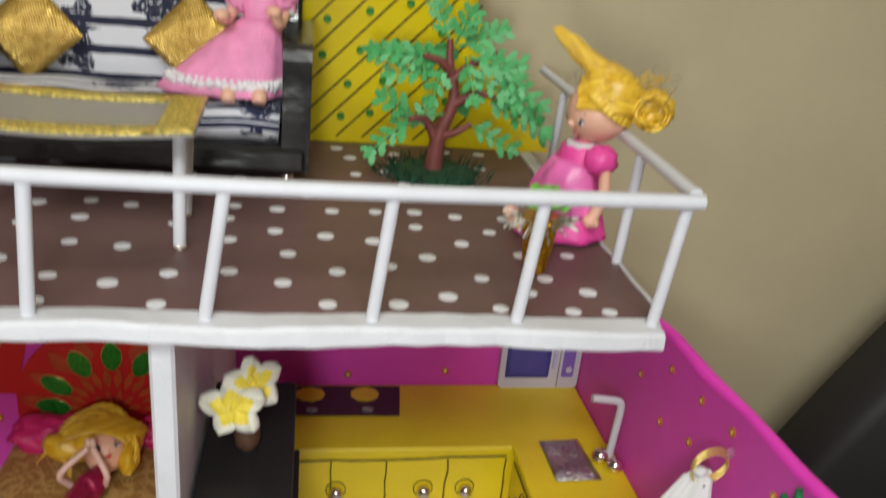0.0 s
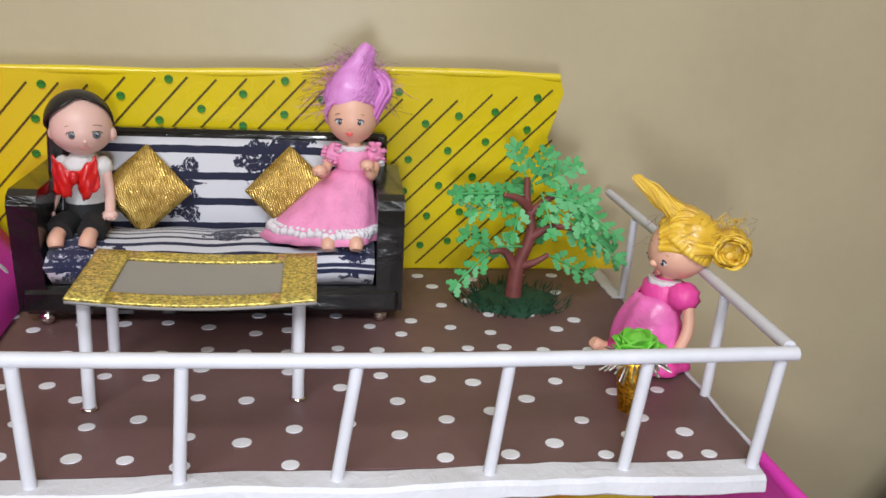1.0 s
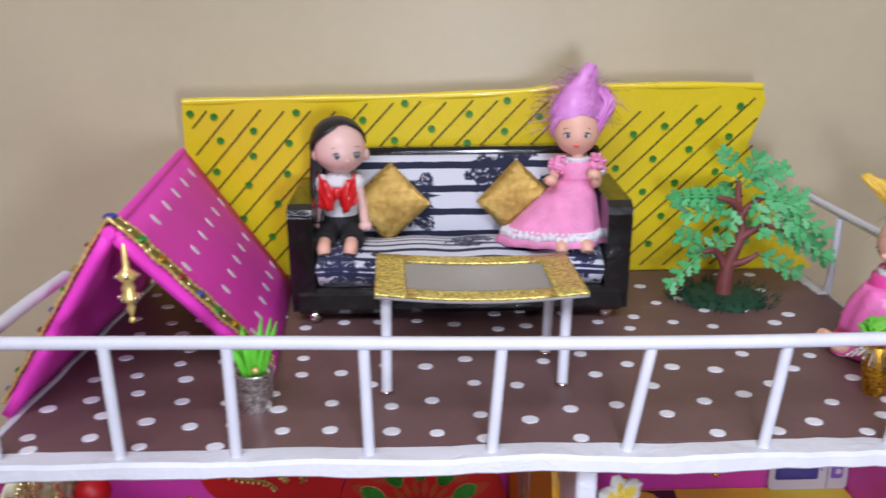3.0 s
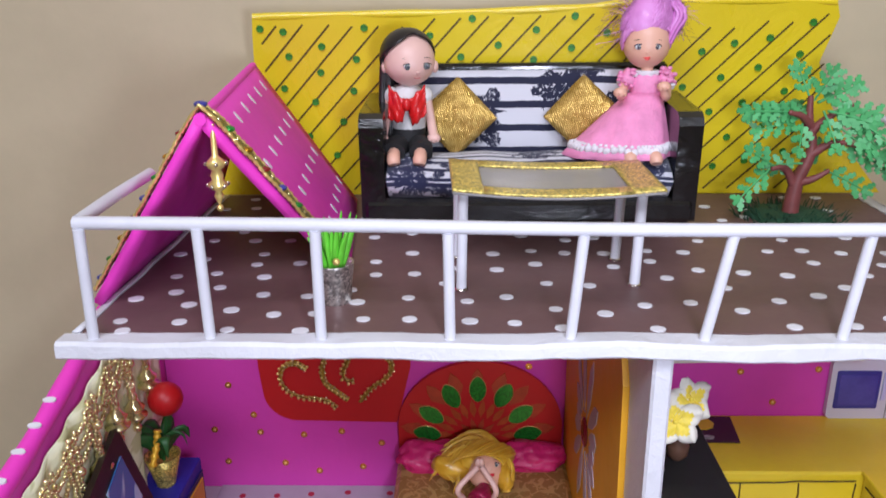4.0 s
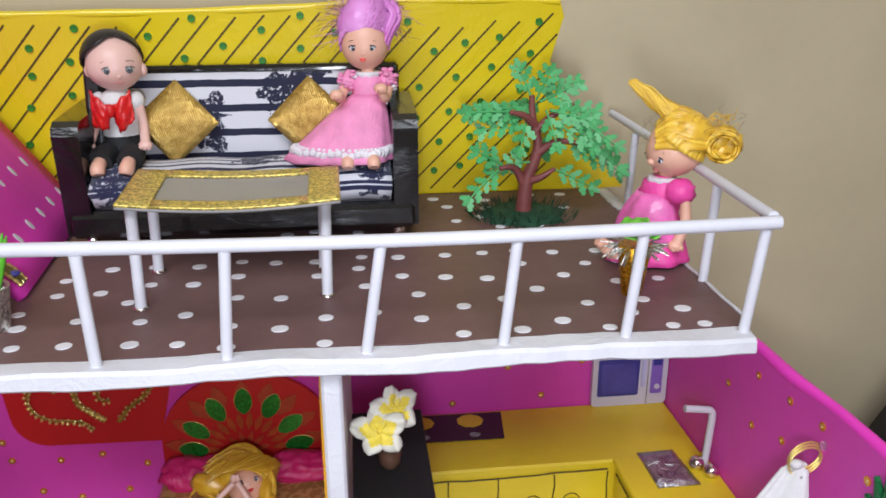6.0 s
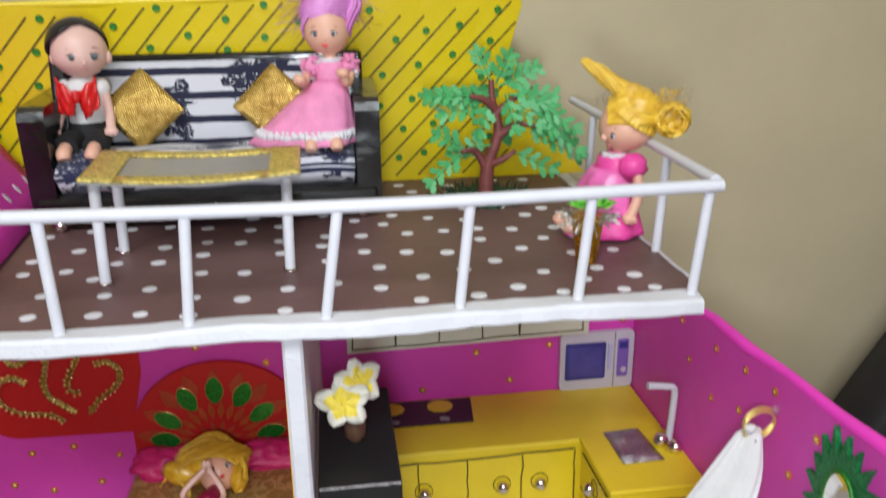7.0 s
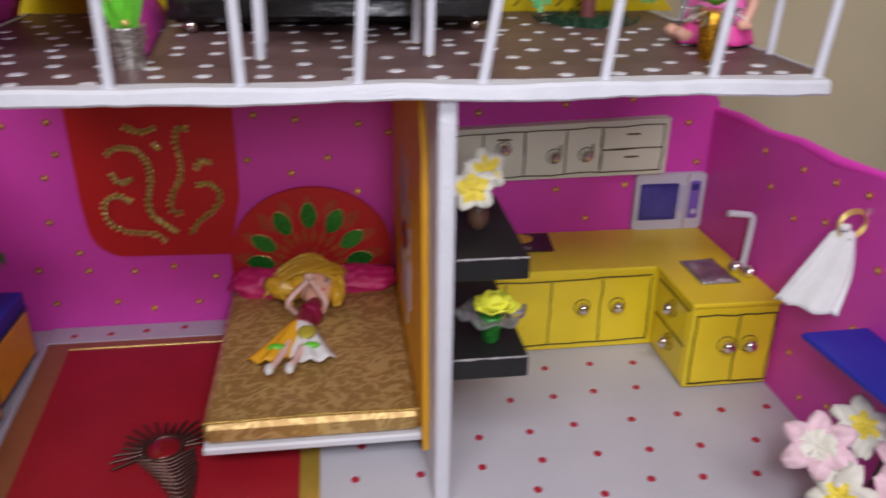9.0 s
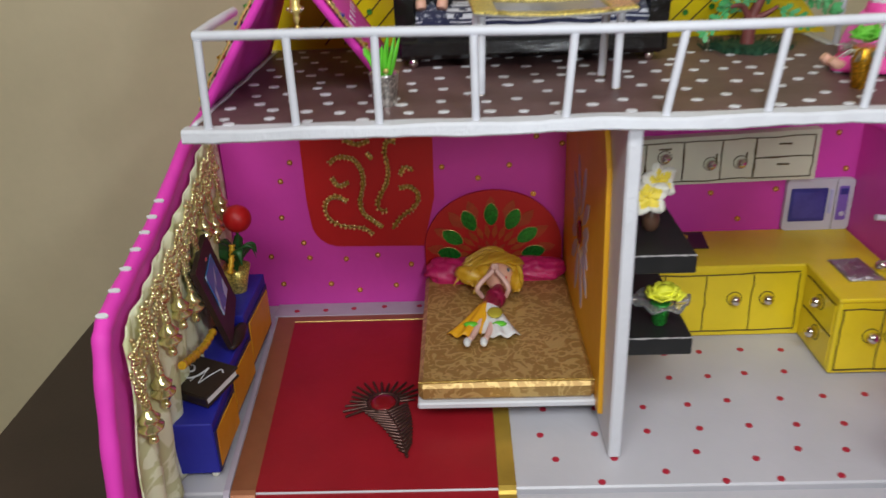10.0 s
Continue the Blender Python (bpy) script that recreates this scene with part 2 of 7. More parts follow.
CLEAR = clear("clear_plastic", (0.9, 0.9, 0.9), 0.08, 0.9)
SKIN = mat("doll_skin", (0.76, 0.43, 0.31), 0.42, var=0.04, bump=0.0)
SKINPALE = mat("doll_skin_pale", (0.76, 0.49, 0.42), 0.42, var=0.04, bump=0.0)
HAIRBLACK = mat("black_doll_hair", (0.012, 0.009, 0.009), 0.35, var=0.3, bscale=900.0)
HAIRPINK = hair("pink_doll_hair", (0.55, 0.14, 0.46), (0.82, 0.37, 0.78), 0.46)
HAIRGOLD = hair("golden_doll_hair", (0.6, 0.3, 0.008), (0.95, 0.68, 0.08), 0.28)
HAIRFRIZZ = mat("brown_frizz", (0.2, 0.1, 0.1), 0.6)
SHIRT = wrinkled("white_shirt_cloth", (0.72, 0.71, 0.7), 0.8, folds=180.0)
REDSATIN = wrinkled("red_satin", (0.6, 0.013, 0.012), 0.28, 0.15, 80.0, 90.0, 0.6, 0.0012)
BLACKCLOTH = mat("black_cloth", (0.01, 0.01, 0.011), 0.8)
PINKTULLE = wrinkled("pink_tulle", (0.8, 0.28, 0.5), 0.55, 0.15, 110.0, 160.0, 0.7, 0.0012)
HOTPINK = wrinkled("hot_pink_tulle", (0.8, 0.07, 0.36), 0.42, 0.2, 90.0, 140.0, 0.5, 0.001)
LACE = mat("white_lace", (0.78, 0.74, 0.78), 0.7, bump=0.8, bscale=1200.0)
EYEWHITE = mat("eye_white", (0.75, 0.75, 0.78), 0.3, bump=0.0)
EYEDARK = mat("eye_dark", (0.03, 0.035, 0.07), 0.25, bump=0.0)
LIPS = mat("doll_lips", (0.65, 0.03, 0.05), 0.35, bump=0.0)
BARK = mat("tree_bark_plastic", (0.2, 0.055, 0.05), 0.5, var=0.25, vscale=150.0)
LEAF = mat("tree_leaf_plastic", (0.09, 0.40, 0.13), 0.45, var=0.3, vscale=60.0)
MOSS = mat("dark_moss", (0.008, 0.05, 0.022), 0.8, var=0.5, vscale=200.0, bump=1.0)
GRASS = mat("lime_plastic_leaf", (0.14, 0.55, 0.03), 0.4, var=0.2, vscale=120.0)
LIMEFOAM = mat("lime_foam", (0.2, 0.6, 0.06), 0.6, vscale=150.0)
BLUE = wrinkled("blue_paper", (0.02, 0.022, 0.34), 0.55, 0.12, 35.0, 90.0, 0.2, 0.0007)
NAVY = mat("dark_blue_edge", (0.012, 0.012, 0.1), 0.5)
BLACKCARD = mat("black_card", (0.01, 0.01, 0.01), 0.5, var=0.3, vscale=60.0)
SCUFF = mat("scuffed_card_edge", (0.3, 0.28, 0.28), 0.8, var=0.6, vscale=500.0)
CREAM = wrinkled("cream_cabinet_paper", (0.68, 0.68, 0.53), 0.45, 0.05, 40.0, 90.0, 0.15, 0.0006)
CREAMCLOTH = brocade("cream_net_curtain", (0.62, 0.62, 0.34), (0.84, 0.84, 0.6), 38.0, 0.7, 0.0, 0.47)
MWHITE = mat("pale_grey_card", (0.6, 0.58, 0.66), 0.4, var=0.04)
MWBLUE = mat("blue_print", (0.045, 0.045, 0.26), 0.3, var=0.2, vscale=40.0)
MWNAVY = mat("navy_print", (0.075, 0.07, 0.33), 0.25, var=0.35, vscale=40.0)
MWPURPLE = mat("purple_print", (0.22, 0.13, 0.5), 0.3, var=0.2)
MWPALE = mat("pale_lilac_print", (0.5, 0.5, 0.75), 0.35)
FOIL = wrinkled("silver_foil", (0.55, 0.55, 0.56), 0.30, 0.2, 60.0, 120.0, 1.0, 0.003)
FOIL.node_tree.nodes["Principled BSDF"].inputs["Metallic"].default_value = 1.0
PLUM = mat("dark_plum_card", (0.045, 0.018, 0.03), 0.5)
PETALWHITE = mat("white_petal", (0.74, 0.71, 0.6), 0.6, var=0.12, vscale=150.0, sheen=0.3)
PETALYELLOW = mat("yellow_petal", (0.85, 0.66, 0.06), 0.6, var=0.2, vscale=250.0)
PETALPINK = mat("pink_petal", (0.80, 0.52, 0.57), 0.6, var=0.35, vscale=110.0, sheen=0.3)
PETALRED = mat("red_petal", (0.7, 0.05, 0.03), 0.6, var=0.2)
ROSE = mat("lemon_rose_foam", (0.8, 0.8, 0.05), 0.65, vscale=120.0)
LEAFDARK = mat("dark_leaf", (0.02, 0.1, 0.02), 0.45, var=0.3, vscale=120.0)
BALLRED = mat("red_foam_ball", (0.5, 0.008, 0.01), 0.42)
WOODBROWN = mat("brown_wood_bead", (0.1, 0.05, 0.03), 0.35, var=0.2, vscale=200.0)
PURPLEPOT = mat("purple_pot", (0.1, 0.05, 0.3), 0.4)
PINKSATIN = wrinkled("pink_satin_pillow", (0.62, 0.02, 0.16), 0.3, 0.15, 60.0, 120.0, 0.8, 0.002)
BROWNMETAL = mat("dark_bronze", (0.1, 0.05, 0.04), 0.35, 0.7, var=0.3, vscale=200.0)
TVBROWN = mat("dark_brown_frame", (0.022, 0.011, 0.008), 0.5)
SCREEN = brocade("blue_screen_print", (0.03, 0.15, 0.42), (0.42, 0.58, 0.78), 22.0, 0.25, 0.0, 0.55)
HOTPINKPLASTIC = mat("hot_pink_plastic", (0.85, 0.06, 0.42), 0.35, var=0.05)
MIRRORM = mat("cloudy_mirror", (0.8, 0.78, 0.75), 0.06, 1.0, var=0.1, vscale=40.0, bump=0.0)
GREENFOAM = glitter("green_glitter_foam", (0.012, 0.17, 0.045), 1000.0, 0.5, 0.15, 0.6)
OLIVE = mat("red_glass_stone", (0.2, 0.008, 0.012), 0.15)
RUST = mat("rust_print", (0.46, 0.06, 0.02), 0.5, var=0.3, vscale=120.0)
EYEBLUE = mat("eye_blue_grey", (0.13, 0.15, 0.15), 0.25, bump=0.0)
LIPSOFT = mat("soft_doll_lips", (0.6, 0.22, 0.2), 0.4, bump=0.0)
LIPCORAL = mat("coral_doll_lips", (0.78, 0.1, 0.09), 0.35, bump=0.0)
MAROON = glitter("maroon_glitter_satin", (0.3, 0.01, 0.06), 1200.0, 0.35, 0.3, 0.4)
PRINTGOLD = mat("orange_gold_print", (0.52, 0.09, 0.022), 0.45, 0.15, var=0.3, vscale=150.0)
BIBPINK = wrinkled("pink_organza", (0.78, 0.15, 0.46), 0.35, 0.25, 90.0, 120.0, 0.6, 0.0012, 0.3)
SEQUIN = mat("amber_sequin", (0.7, 0.30, 0.04), 0.25, 0.6, bump=0.0)
OLIVEGLIT = glitter("olive_gold_glitter", (0.40, 0.27, 0.04), 1200.0, 0.4, 0.4)
CORDGOLD = mat("yellow_gold_cord", (0.80, 0.47, 0.03), 0.28, 0.35, bump=0.0)
CHAIN = mat("bright_gilt_bead", (0.95, 0.84, 0.46), 0.16, 0.9, bump=0.0)
BRAID = brocade("green_gold_braid", (0.30, 0.20, 0.04), (0.10, 0.16, 0.03), 420.0, 0.35, 0.5, 0.52)
LEAFGOLD = mat("olive_yellow_cloth", (0.42, 0.36, 0.03), 0.6, var=0.2, vscale=90.0)

# ---- mesh helpers ----


class Build:
    """Collects faces of one mesh; every face knows its material."""

    def __init__(self):
        self.v, self.f, self.m, self.s, self.mats = [], [], [], [], []

    def put(self, verts, faces, material, smooth=False):
        if material not in self.mats:
            self.mats.append(material)
        k, start = self.mats.index(material), len(self.v)
        self.v += [tuple(p) for p in verts]
        for f in faces:
            self.f.append(tuple(i + start for i in f))
            self.m.append(k)
            self.s.append(smooth)
        return self

    def box(self, c, size, material, bev=0.0006, turn=None):
        """A block with chamfered edges."""
        h = [s / 2 for s in size]
        bev = min(bev, *(x * 0.45 for x in h))
        verts, index = [], {}
        for sx in (-1, 1):
            for sy in (-1, 1):
                for sz in (-1, 1):
                    for a in range(3):
                        p = [s * (x - bev) for s, x in zip((sx, sy, sz), h)]
                        p[a] = (sx, sy, sz)[a] * h[a]
                        index[sx, sy, sz, a] = len(verts)
                        verts.append(p)
        faces = []
        for a in range(3):
            b, c2 = (a + 1) % 3, (a + 2) % 3
            for s in (-1, 1):
                loop = []
                for u, w in ((-1, -1), (1, -1), (1, 1), (-1, 1)):
                    k = [0, 0, 0]
                    k[a], k[b], k[c2] = s, u, w
                    loop.append(index[(*k, a)])
                faces.append(loop if s > 0 else loop[::-1])
            for s in (-1, 1):
                for w in (-1, 1):
                    k0, k1 = [0, 0, 0], [0, 0, 0]
                    k0[b], k0[c2], k1[b], k1[c2] = s, w, s, w
                    k0[a], k1[a] = -1, 1
                    loop = [index[(*k0, b)], index[(*k1, b)], index[(*k1, c2)], index[(*k0, c2)]]
                    faces.append(loop if s * w < 0 else loop[::-1])
        for sx in (-1, 1):
            for sy in (-1, 1):
                for sz in (-1, 1):
                    loop = [index[sx, sy, sz, a] for a in range(3)]
                    faces.append(loop if sx * sy * sz > 0 else loop[::-1])
        turn = turn or Matrix()
        return self.put([Vector(c) + turn @ Vector(p) for p in verts], faces, material)

    def tube(self, pts, r, material, n=8, flat=1.0):
        """A round bar along points; r is one radius or one for each point."""
        pts = [Vector(p) for p in pts]
        rs = list(r) if isinstance(r, (list, tuple)) else [r] * len(pts)
        verts, faces, side = [], [], None
        for i, p in enumerate(pts):
            d = (pts[min(i + 1, len(pts) - 1)] - pts[max(i - 1, 0)]).normalized()
            if side is None:
                side = d.orthogonal().normalized()
            side = (side - d * side.dot(d)).normalized()
            up = d.cross(side)
            for k in range(n):
                a = 2 * math.pi * k / n
                verts.append(p + (side * math.cos(a) + up * math.sin(a) * flat) * rs[i])
        for i in range(len(pts) - 1):
            for k in range(n):
                k2 = (k + 1) % n
                faces.append((i * n + k, i * n + k2, (i + 1) * n + k2, (i + 1) * n + k))
        self.put(verts, faces, material, True)
        last = (len(pts) - 1) * n
        self.put(verts[:n], [tuple(range(n))[::-1]], material)
        return self.put(verts[last:], [tuple(range(n))], material)

    def ball(self, c, r, material, n=14, turn=None, lump=0.0):
        rr = r if isinstance(r, (tuple, list)) else (r, r, r)
        turn, rings = turn or Matrix(), max(4, n * 2 // 3)
        verts, faces = [], []
        for i in range(rings + 1):
            th = math.pi * i / rings
            for k in range(n):
                a = 2 * math.pi * k / n
                q = Vector((math.sin(th) * math.cos(a), math.sin(th) * math.sin(a), math.cos(th)))
                g = 1 + (lump * noise.noise(q * 2.3 + Vector(c) * 90) if lump else 0)
                verts.append(Vector(c) + turn @ Vector([x * y * g for x, y in zip(q, rr)]))
        for i in range(rings):
            for k in range(n):
                k2 = (k + 1) % n
                faces.append((i * n + k, (i + 1) * n + k, (i + 1) * n + k2, i * n + k2))
        return self.put(verts, faces, material, True)

    def lathe(self, rows, base, material, n=20, ripple=0.0, waves=9, lean=(0, 0)):
        """Rings of (radius, height); ripple makes folds that grow with the radius; lean shifts the top."""
        verts, faces, top = [], [], max(1e-6, rows[-1][1] - rows[0][1])
        for r, z in rows:
            k0 = (z - rows[0][1]) / top
            for k in range(n):
                a = 2 * math.pi * k / n
                g = r * (1 + ripple * math.sin(waves * a))
                verts.append((base[0] + g * math.cos(a) + lean[0] * k0, base[1] + g * math.sin(a) + lean[1] * k0, base[2] + z))
        for i in range(len(rows) - 1):
            for k in range(n):
                k2 = (k + 1) % n
                faces.append((i * n + k, i * n + k2, (i + 1) * n + k2, (i + 1) * n + k))
        self.put(verts, faces, material, True)
        self.put(verts[:n], [tuple(range(n))[::-1]], material)
        return self.put(verts[-n:], [tuple(range(n))], material)

    def prism(self, outline, push, material, smooth=False):
        """A flat outline in space, pushed into depth."""
        a, n = [Vector(p) for p in outline], len(outline)
        b = [p + Vector(push) for p in a]
        faces = [tuple(range(n)), tuple(range(n, 2 * n))[::-1]]
        faces += [(i, i + n, (i + 1) % n + n, (i + 1) % n) for i in range(n)]
        area = Vector()
        for i in range(n):
            area += a[i].cross(a[(i + 1) % n])
        if area.dot(Vector(push)) > 0:
            faces = [f[::-1] for f in faces]
        return self.put(a + b, faces, material, smooth)

    def sheet(self, point, nu, nv, thick, material):
        """A bent sheet with thickness: point(u, v) for u, v in 0..1."""
        grid = [[Vector(point(i / nu, j / nv)) for j in range(nv + 1)] for i in range(nu + 1)]
        front, back = [], []
        for i in range(nu + 1):
            for j in range(nv + 1):
                du = grid[min(i + 1, nu)][j] - grid[max(i - 1, 0)][j]
                dv = grid[i][min(j + 1, nv)] - grid[i][max(j - 1, 0)]
                nrm = du.cross(dv).normalized() * thick / 2
                front.append(grid[i][j] + nrm)
                back.append(grid[i][j] - nrm)
        w, faces, off = nv + 1, [], len(front)
        for i in range(nu):
            for j in range(nv):
                q = (i * w + j, (i + 1) * w + j, (i + 1) * w + j + 1, i * w + j + 1)
                faces += [q, tuple(k + off for k in q[::-1])]
        rim = [i * w for i in range(nu + 1)] + [nu * w + j for j in range(1, w)] + [i * w + nv for i in range(nu - 1, -1, -1)] + [j for j in range(nv - 1, 0, -1)]
        for a, b in zip(rim, rim[1:] + rim[:1]):
            faces.append((a, a + off, b + off, b))
        return self.put(front + back, faces, material, True)

    def disc(self, c, axis, r, h, material, n=10, stretch=1.0):
        """A low round plate standing h out of its surface along the axis."""
        axis = Vector(axis).normalized()
        u = axis.orthogonal().normalized()
        if abs(axis.z) > 0.9:
            u = Vector((1, 0, 0))
        w = axis.cross(u)
        base = [Vector(c) + u * r * stretch * math.cos(2 * math.pi * k / n) + w * r * math.sin(2 * math.pi * k / n) for k in range(n)]
        return self.prism(base, axis * h, material)

    def mesh(self, name, origin=(0, 0, 0)):
        me = bpy.data.meshes.new(name)
        o = Vector(origin)
        me.from_pydata([Vector(p) - o for p in self.v], [], self.f)
        for m in self.mats:
            me.materials.append(m)
        me.polygons.foreach_set("material_index", self.m)
        me.polygons.foreach_set("use_smooth", self.s)
        me.update()
        return me


def stands_at(ob):
    p = Vector(ob.location)
    while ob.parent:
        ob = ob.parent
        p += ob.location
    return p


def thing(name, at, label, category, group="", kind=""):
    """An Empty at a thing's base, which its parts hang from."""
    ob = new(name)
    ob.location = at
    ob.empty_display_size = 0.01
    return tagged(ob, label, category, group, kind)


def solid(name, b, at, label, category="", group="", kind=""):
    """A thing that is one mesh."""
    ob = new(name, b.mesh(name, at))
    ob.location = at
    return tagged(ob, label, category, group, kind)


def part(name, b, parent, label="", at=None, kind=""):
    """A mesh under a thing or a part; b is modelled where it stands."""
    home = stands_at(parent)
    at = Vector(at) if at is not None else home
    ob = new(name, b.mesh(name, at))
    ob.parent = parent
    ob.location = at - home
    return tagged(ob, label, kind=kind)


def pieces(name, me, spots, parent, label=""):
    """Alike pieces that share one mesh."""
    home = stands_at(parent)
    for p in spots:
        ob = new(name, me)
        ob.parent, ob.location = parent, Vector(p) - home
        ob.rotation_euler = (0, 0, 0)
        if label:
            tagged(ob, label)


def rnd(a, b):
    return random.uniform(a, b)


def curve(pts, steps=6):
    """A smooth run through points."""
    p = [Vector(q) for q in pts]
    p = [p[0] * 2 - p[1]] + p + [p[-1] * 2 - p[-2]]
    out = []
    for i in range(1, len(p) - 2):
        for k in range(steps):
            t = k / steps
            out.append(0.5 * (2 * p[i] + (p[i + 1] - p[i - 1]) * t + (2 * p[i - 1] - 5 * p[i] + 4 * p[i + 1] - p[i + 2]) * t * t + (3 * p[i] - p[i - 1] - 3 * p[i + 1] + p[i + 2]) * t ** 3))
    return out + [p[-2]]


# ---- plan: metres; x along the house's front, y into its depth, z from its lower floor ----
TERRACE, CEIL, FL = 0.2305, 0.2240, -0.0050
BACK, LEFT, RIGHT = 0.2275, -0.2400, 0.2820
ROOMWALL, TABLE, ROOMFLOOR = 0.2480, -0.0250, -0.7600



def left_x(y):
    """Inner face of the left wall, which stands askew."""
    return -0.2635 + 0.067 * (0.2275 - y)


# ---- the room round it ----
b = Build().box((0.1, ROOMWALL + 0.06, 0.55), (4.2, 0.12, 2.64), BEIGE, 0.002)
solid("wall_back", b, (0, ROOMWALL, ROOMFLOOR), "beige painted room wall behind the dollhouse", "wall", kind="structure")
b = Build().box((-1.95, -1.5, 0.55), (0.1, 3.37, 2.64), BEIGE, 0.002)
solid("wall_left", b, (-1.95, -1.5, ROOMFLOOR), "beige painted side wall of the room", "wall", kind="structure")
b = Build().box((2.15, -1.5, 0.55), (0.1, 3.37, 2.64), BEIGE, 0.002)
solid("wall_right", b, (2.15, -1.5, ROOMFLOOR), "beige painted side wall of the room", "wall", kind="structure")
b = Build().box((0.1, -3.25, 0.55), (4.2, 0.12, 2.64), BEIGE, 0.002)
solid("wall_front", b, (0, -3.25, ROOMFLOOR), "beige painted room wall behind the camera", "wall", kind="structure")
b = Build().box((0.1, -1.5, ROOMFLOOR - 0.05), (4.2, 3.62, 0.1), TILE, 0.002)
solid("floor", b, (0, 0, ROOMFLOOR), "plain tiled floor of the room", "floor", kind="structure")
b = Build().box((0.1, -1.5, 1.92), (4.2, 3.62, 0.1), PLASTER, 0.002)
solid("ceiling", b, (0, 0, 1.87), "white plaster ceiling of the room", "ceiling", kind="structure")

table = thing("table", (-0.02, -0.08, ROOMFLOOR), "dark brown wooden table under the dollhouse", "table")
part("tabletop", Build().box((-0.02, -0.08, TABLE - 0.0155), (0.80, 0.65, 0.031), DARKWOOD, 0.003), table)
for x in (-0.38, 0.34):
    for y in (-0.36, 0.2):
        part("leg", Build().box((x, y, (ROOMFLOOR + TABLE - 0.031) / 2), (0.05, 0.05, TABLE - 0.031 - ROOMFLOOR), DARKWOOD, 0.003), table)

# a black padded chair that leans against the room wall
chair = thing("padded_chair", (0.58, 0.18, ROOMFLOOR), "black padded chair standing against the beige wall", "chair")


ring = curve([(0.37, 0.19, -0.16), (0.395, 0.19, -0.05), (0.4335, 0.19, 0.031), (0.4878, 0.19, 0.12), (0.525, 0.19, 0.17), (0.58, 0.19, 0.2), (0.68, 0.19, 0.21), (0.76, 0.19, 0.17), (0.79, 0.19, 0.0), (0.79, 0.19, -0.3), (0.37, 0.19, -0.32)], 4)
pad = Build()
rows = []
mid = Vector((0.58, 0.19, -0.05))
for inset, y in ((0.94, 0.155), (0.985, 0.165), (1.0, 0.185), (0.985, 0.205), (0.94, 0.212)):
    rows += [Vector((mid.x + (p.x - mid.x) * inset, y, mid.z + (p.z - mid.z) * inset)) for p in ring]
n = len(ring)
pad.put(rows, [(k * n + i, k * n + (i + 1) % n, k * n + n + (i + 1) % n, k * n + n + i) for k in range(4) for i in range(n)] + [tuple(range(n))[::-1], tuple(range(4 * n, 5 * n))], BLACKPAD, True)
part("backrest", pad, chair)
part("seat", Build().box((0.6, 0.02, -0.33), (0.36, 0.36, 0.07), BLACKPAD, 0.02), chair)
for x in (0.45, 0.75):
    for y in (-0.12, 0.15):
        part("leg", Build().tube([(x, y, ROOMFLOOR), (x, y, -0.36)], 0.014, BLACKPAD), chair)

# ---- the dollhouse shell ----
house = thing("dollhouse", (0.02, 0.05, TABLE), "homemade two-storey dollhouse of card and coloured paper", "dollhouse")

base = part("base_board", Build().box((0.009, 0.102, FL - 0.0105), (0.57, 0.2535, 0.0205), FLOORWHITE, 0.0012), house, "white paper floor with red dots")
step = part("front_board", Build().box((0.022, -0.0835, FL - 0.0115), (0.532, 0.115, 0.0165), FLOORWHITE, 0.0015), house, "white paper strip along the open front")
dot = Build().disc((0, 0, -0.0003), (0, 0, 1), 0.0025, 0.0007, REDDOT, 12, 1.0).mesh("red_dot")
dot_rows = [(104, 129), (133, 131), (167, 133), (199, 131), (100, 95), (130, 96), (159, 99), (190, 100), (72, 58), (105, 60), (135, 64), (174, 65), (206, 67), (237, 68), (269, 68), (69, 30), (106, 32), (141, 34), (174, 34), (207, 34), (244, 35), (274, 36), (-6, 28), (32, 28), (-1, 58), (37, 58), (2, 2), (41, 2), (97, 7), (134, -1), (165, 8), (196, 6), (229, 5), (262, 7), (72, -12), (29, -21), (143, -21), (108, -22), (182, -19), (218, -21), (252, -20)]
spots = [(x / 1000, y / 1000, FL) for x, y in dot_rows]
pieces("red_dot", dot, spots, base)
pieces("red_dot", dot, [(0.022 + 0.0345 * i + rnd(-0.003, 0.003), -0.046 - 0.028 * k + rnd(-0.004, 0.003), FL - 0.003) for i in range(8) for k in range(3)], step)

# back wall, right wall and the curved left wall
back = part("back_wall", Build().prism([(-0.2625, BACK, FL), (0.2855, BACK, FL), (0.2855, BACK, 0.162), (0.279, BACK, 0.1705), (0.206, BACK, 0.173), (0.205, BACK, CEIL), (-0.205, BACK, CEIL), (-0.206, BACK, 0.183), (-0.2625, BACK, 0.181)], (0, 0.006, 0), PINK), house, "magenta paper wall with gold sequins")
right = Build()


def right_top(y):
    return 0.156 - 0.055 * (y - 0.228) + 0.0012 * math.sin(y * 70)


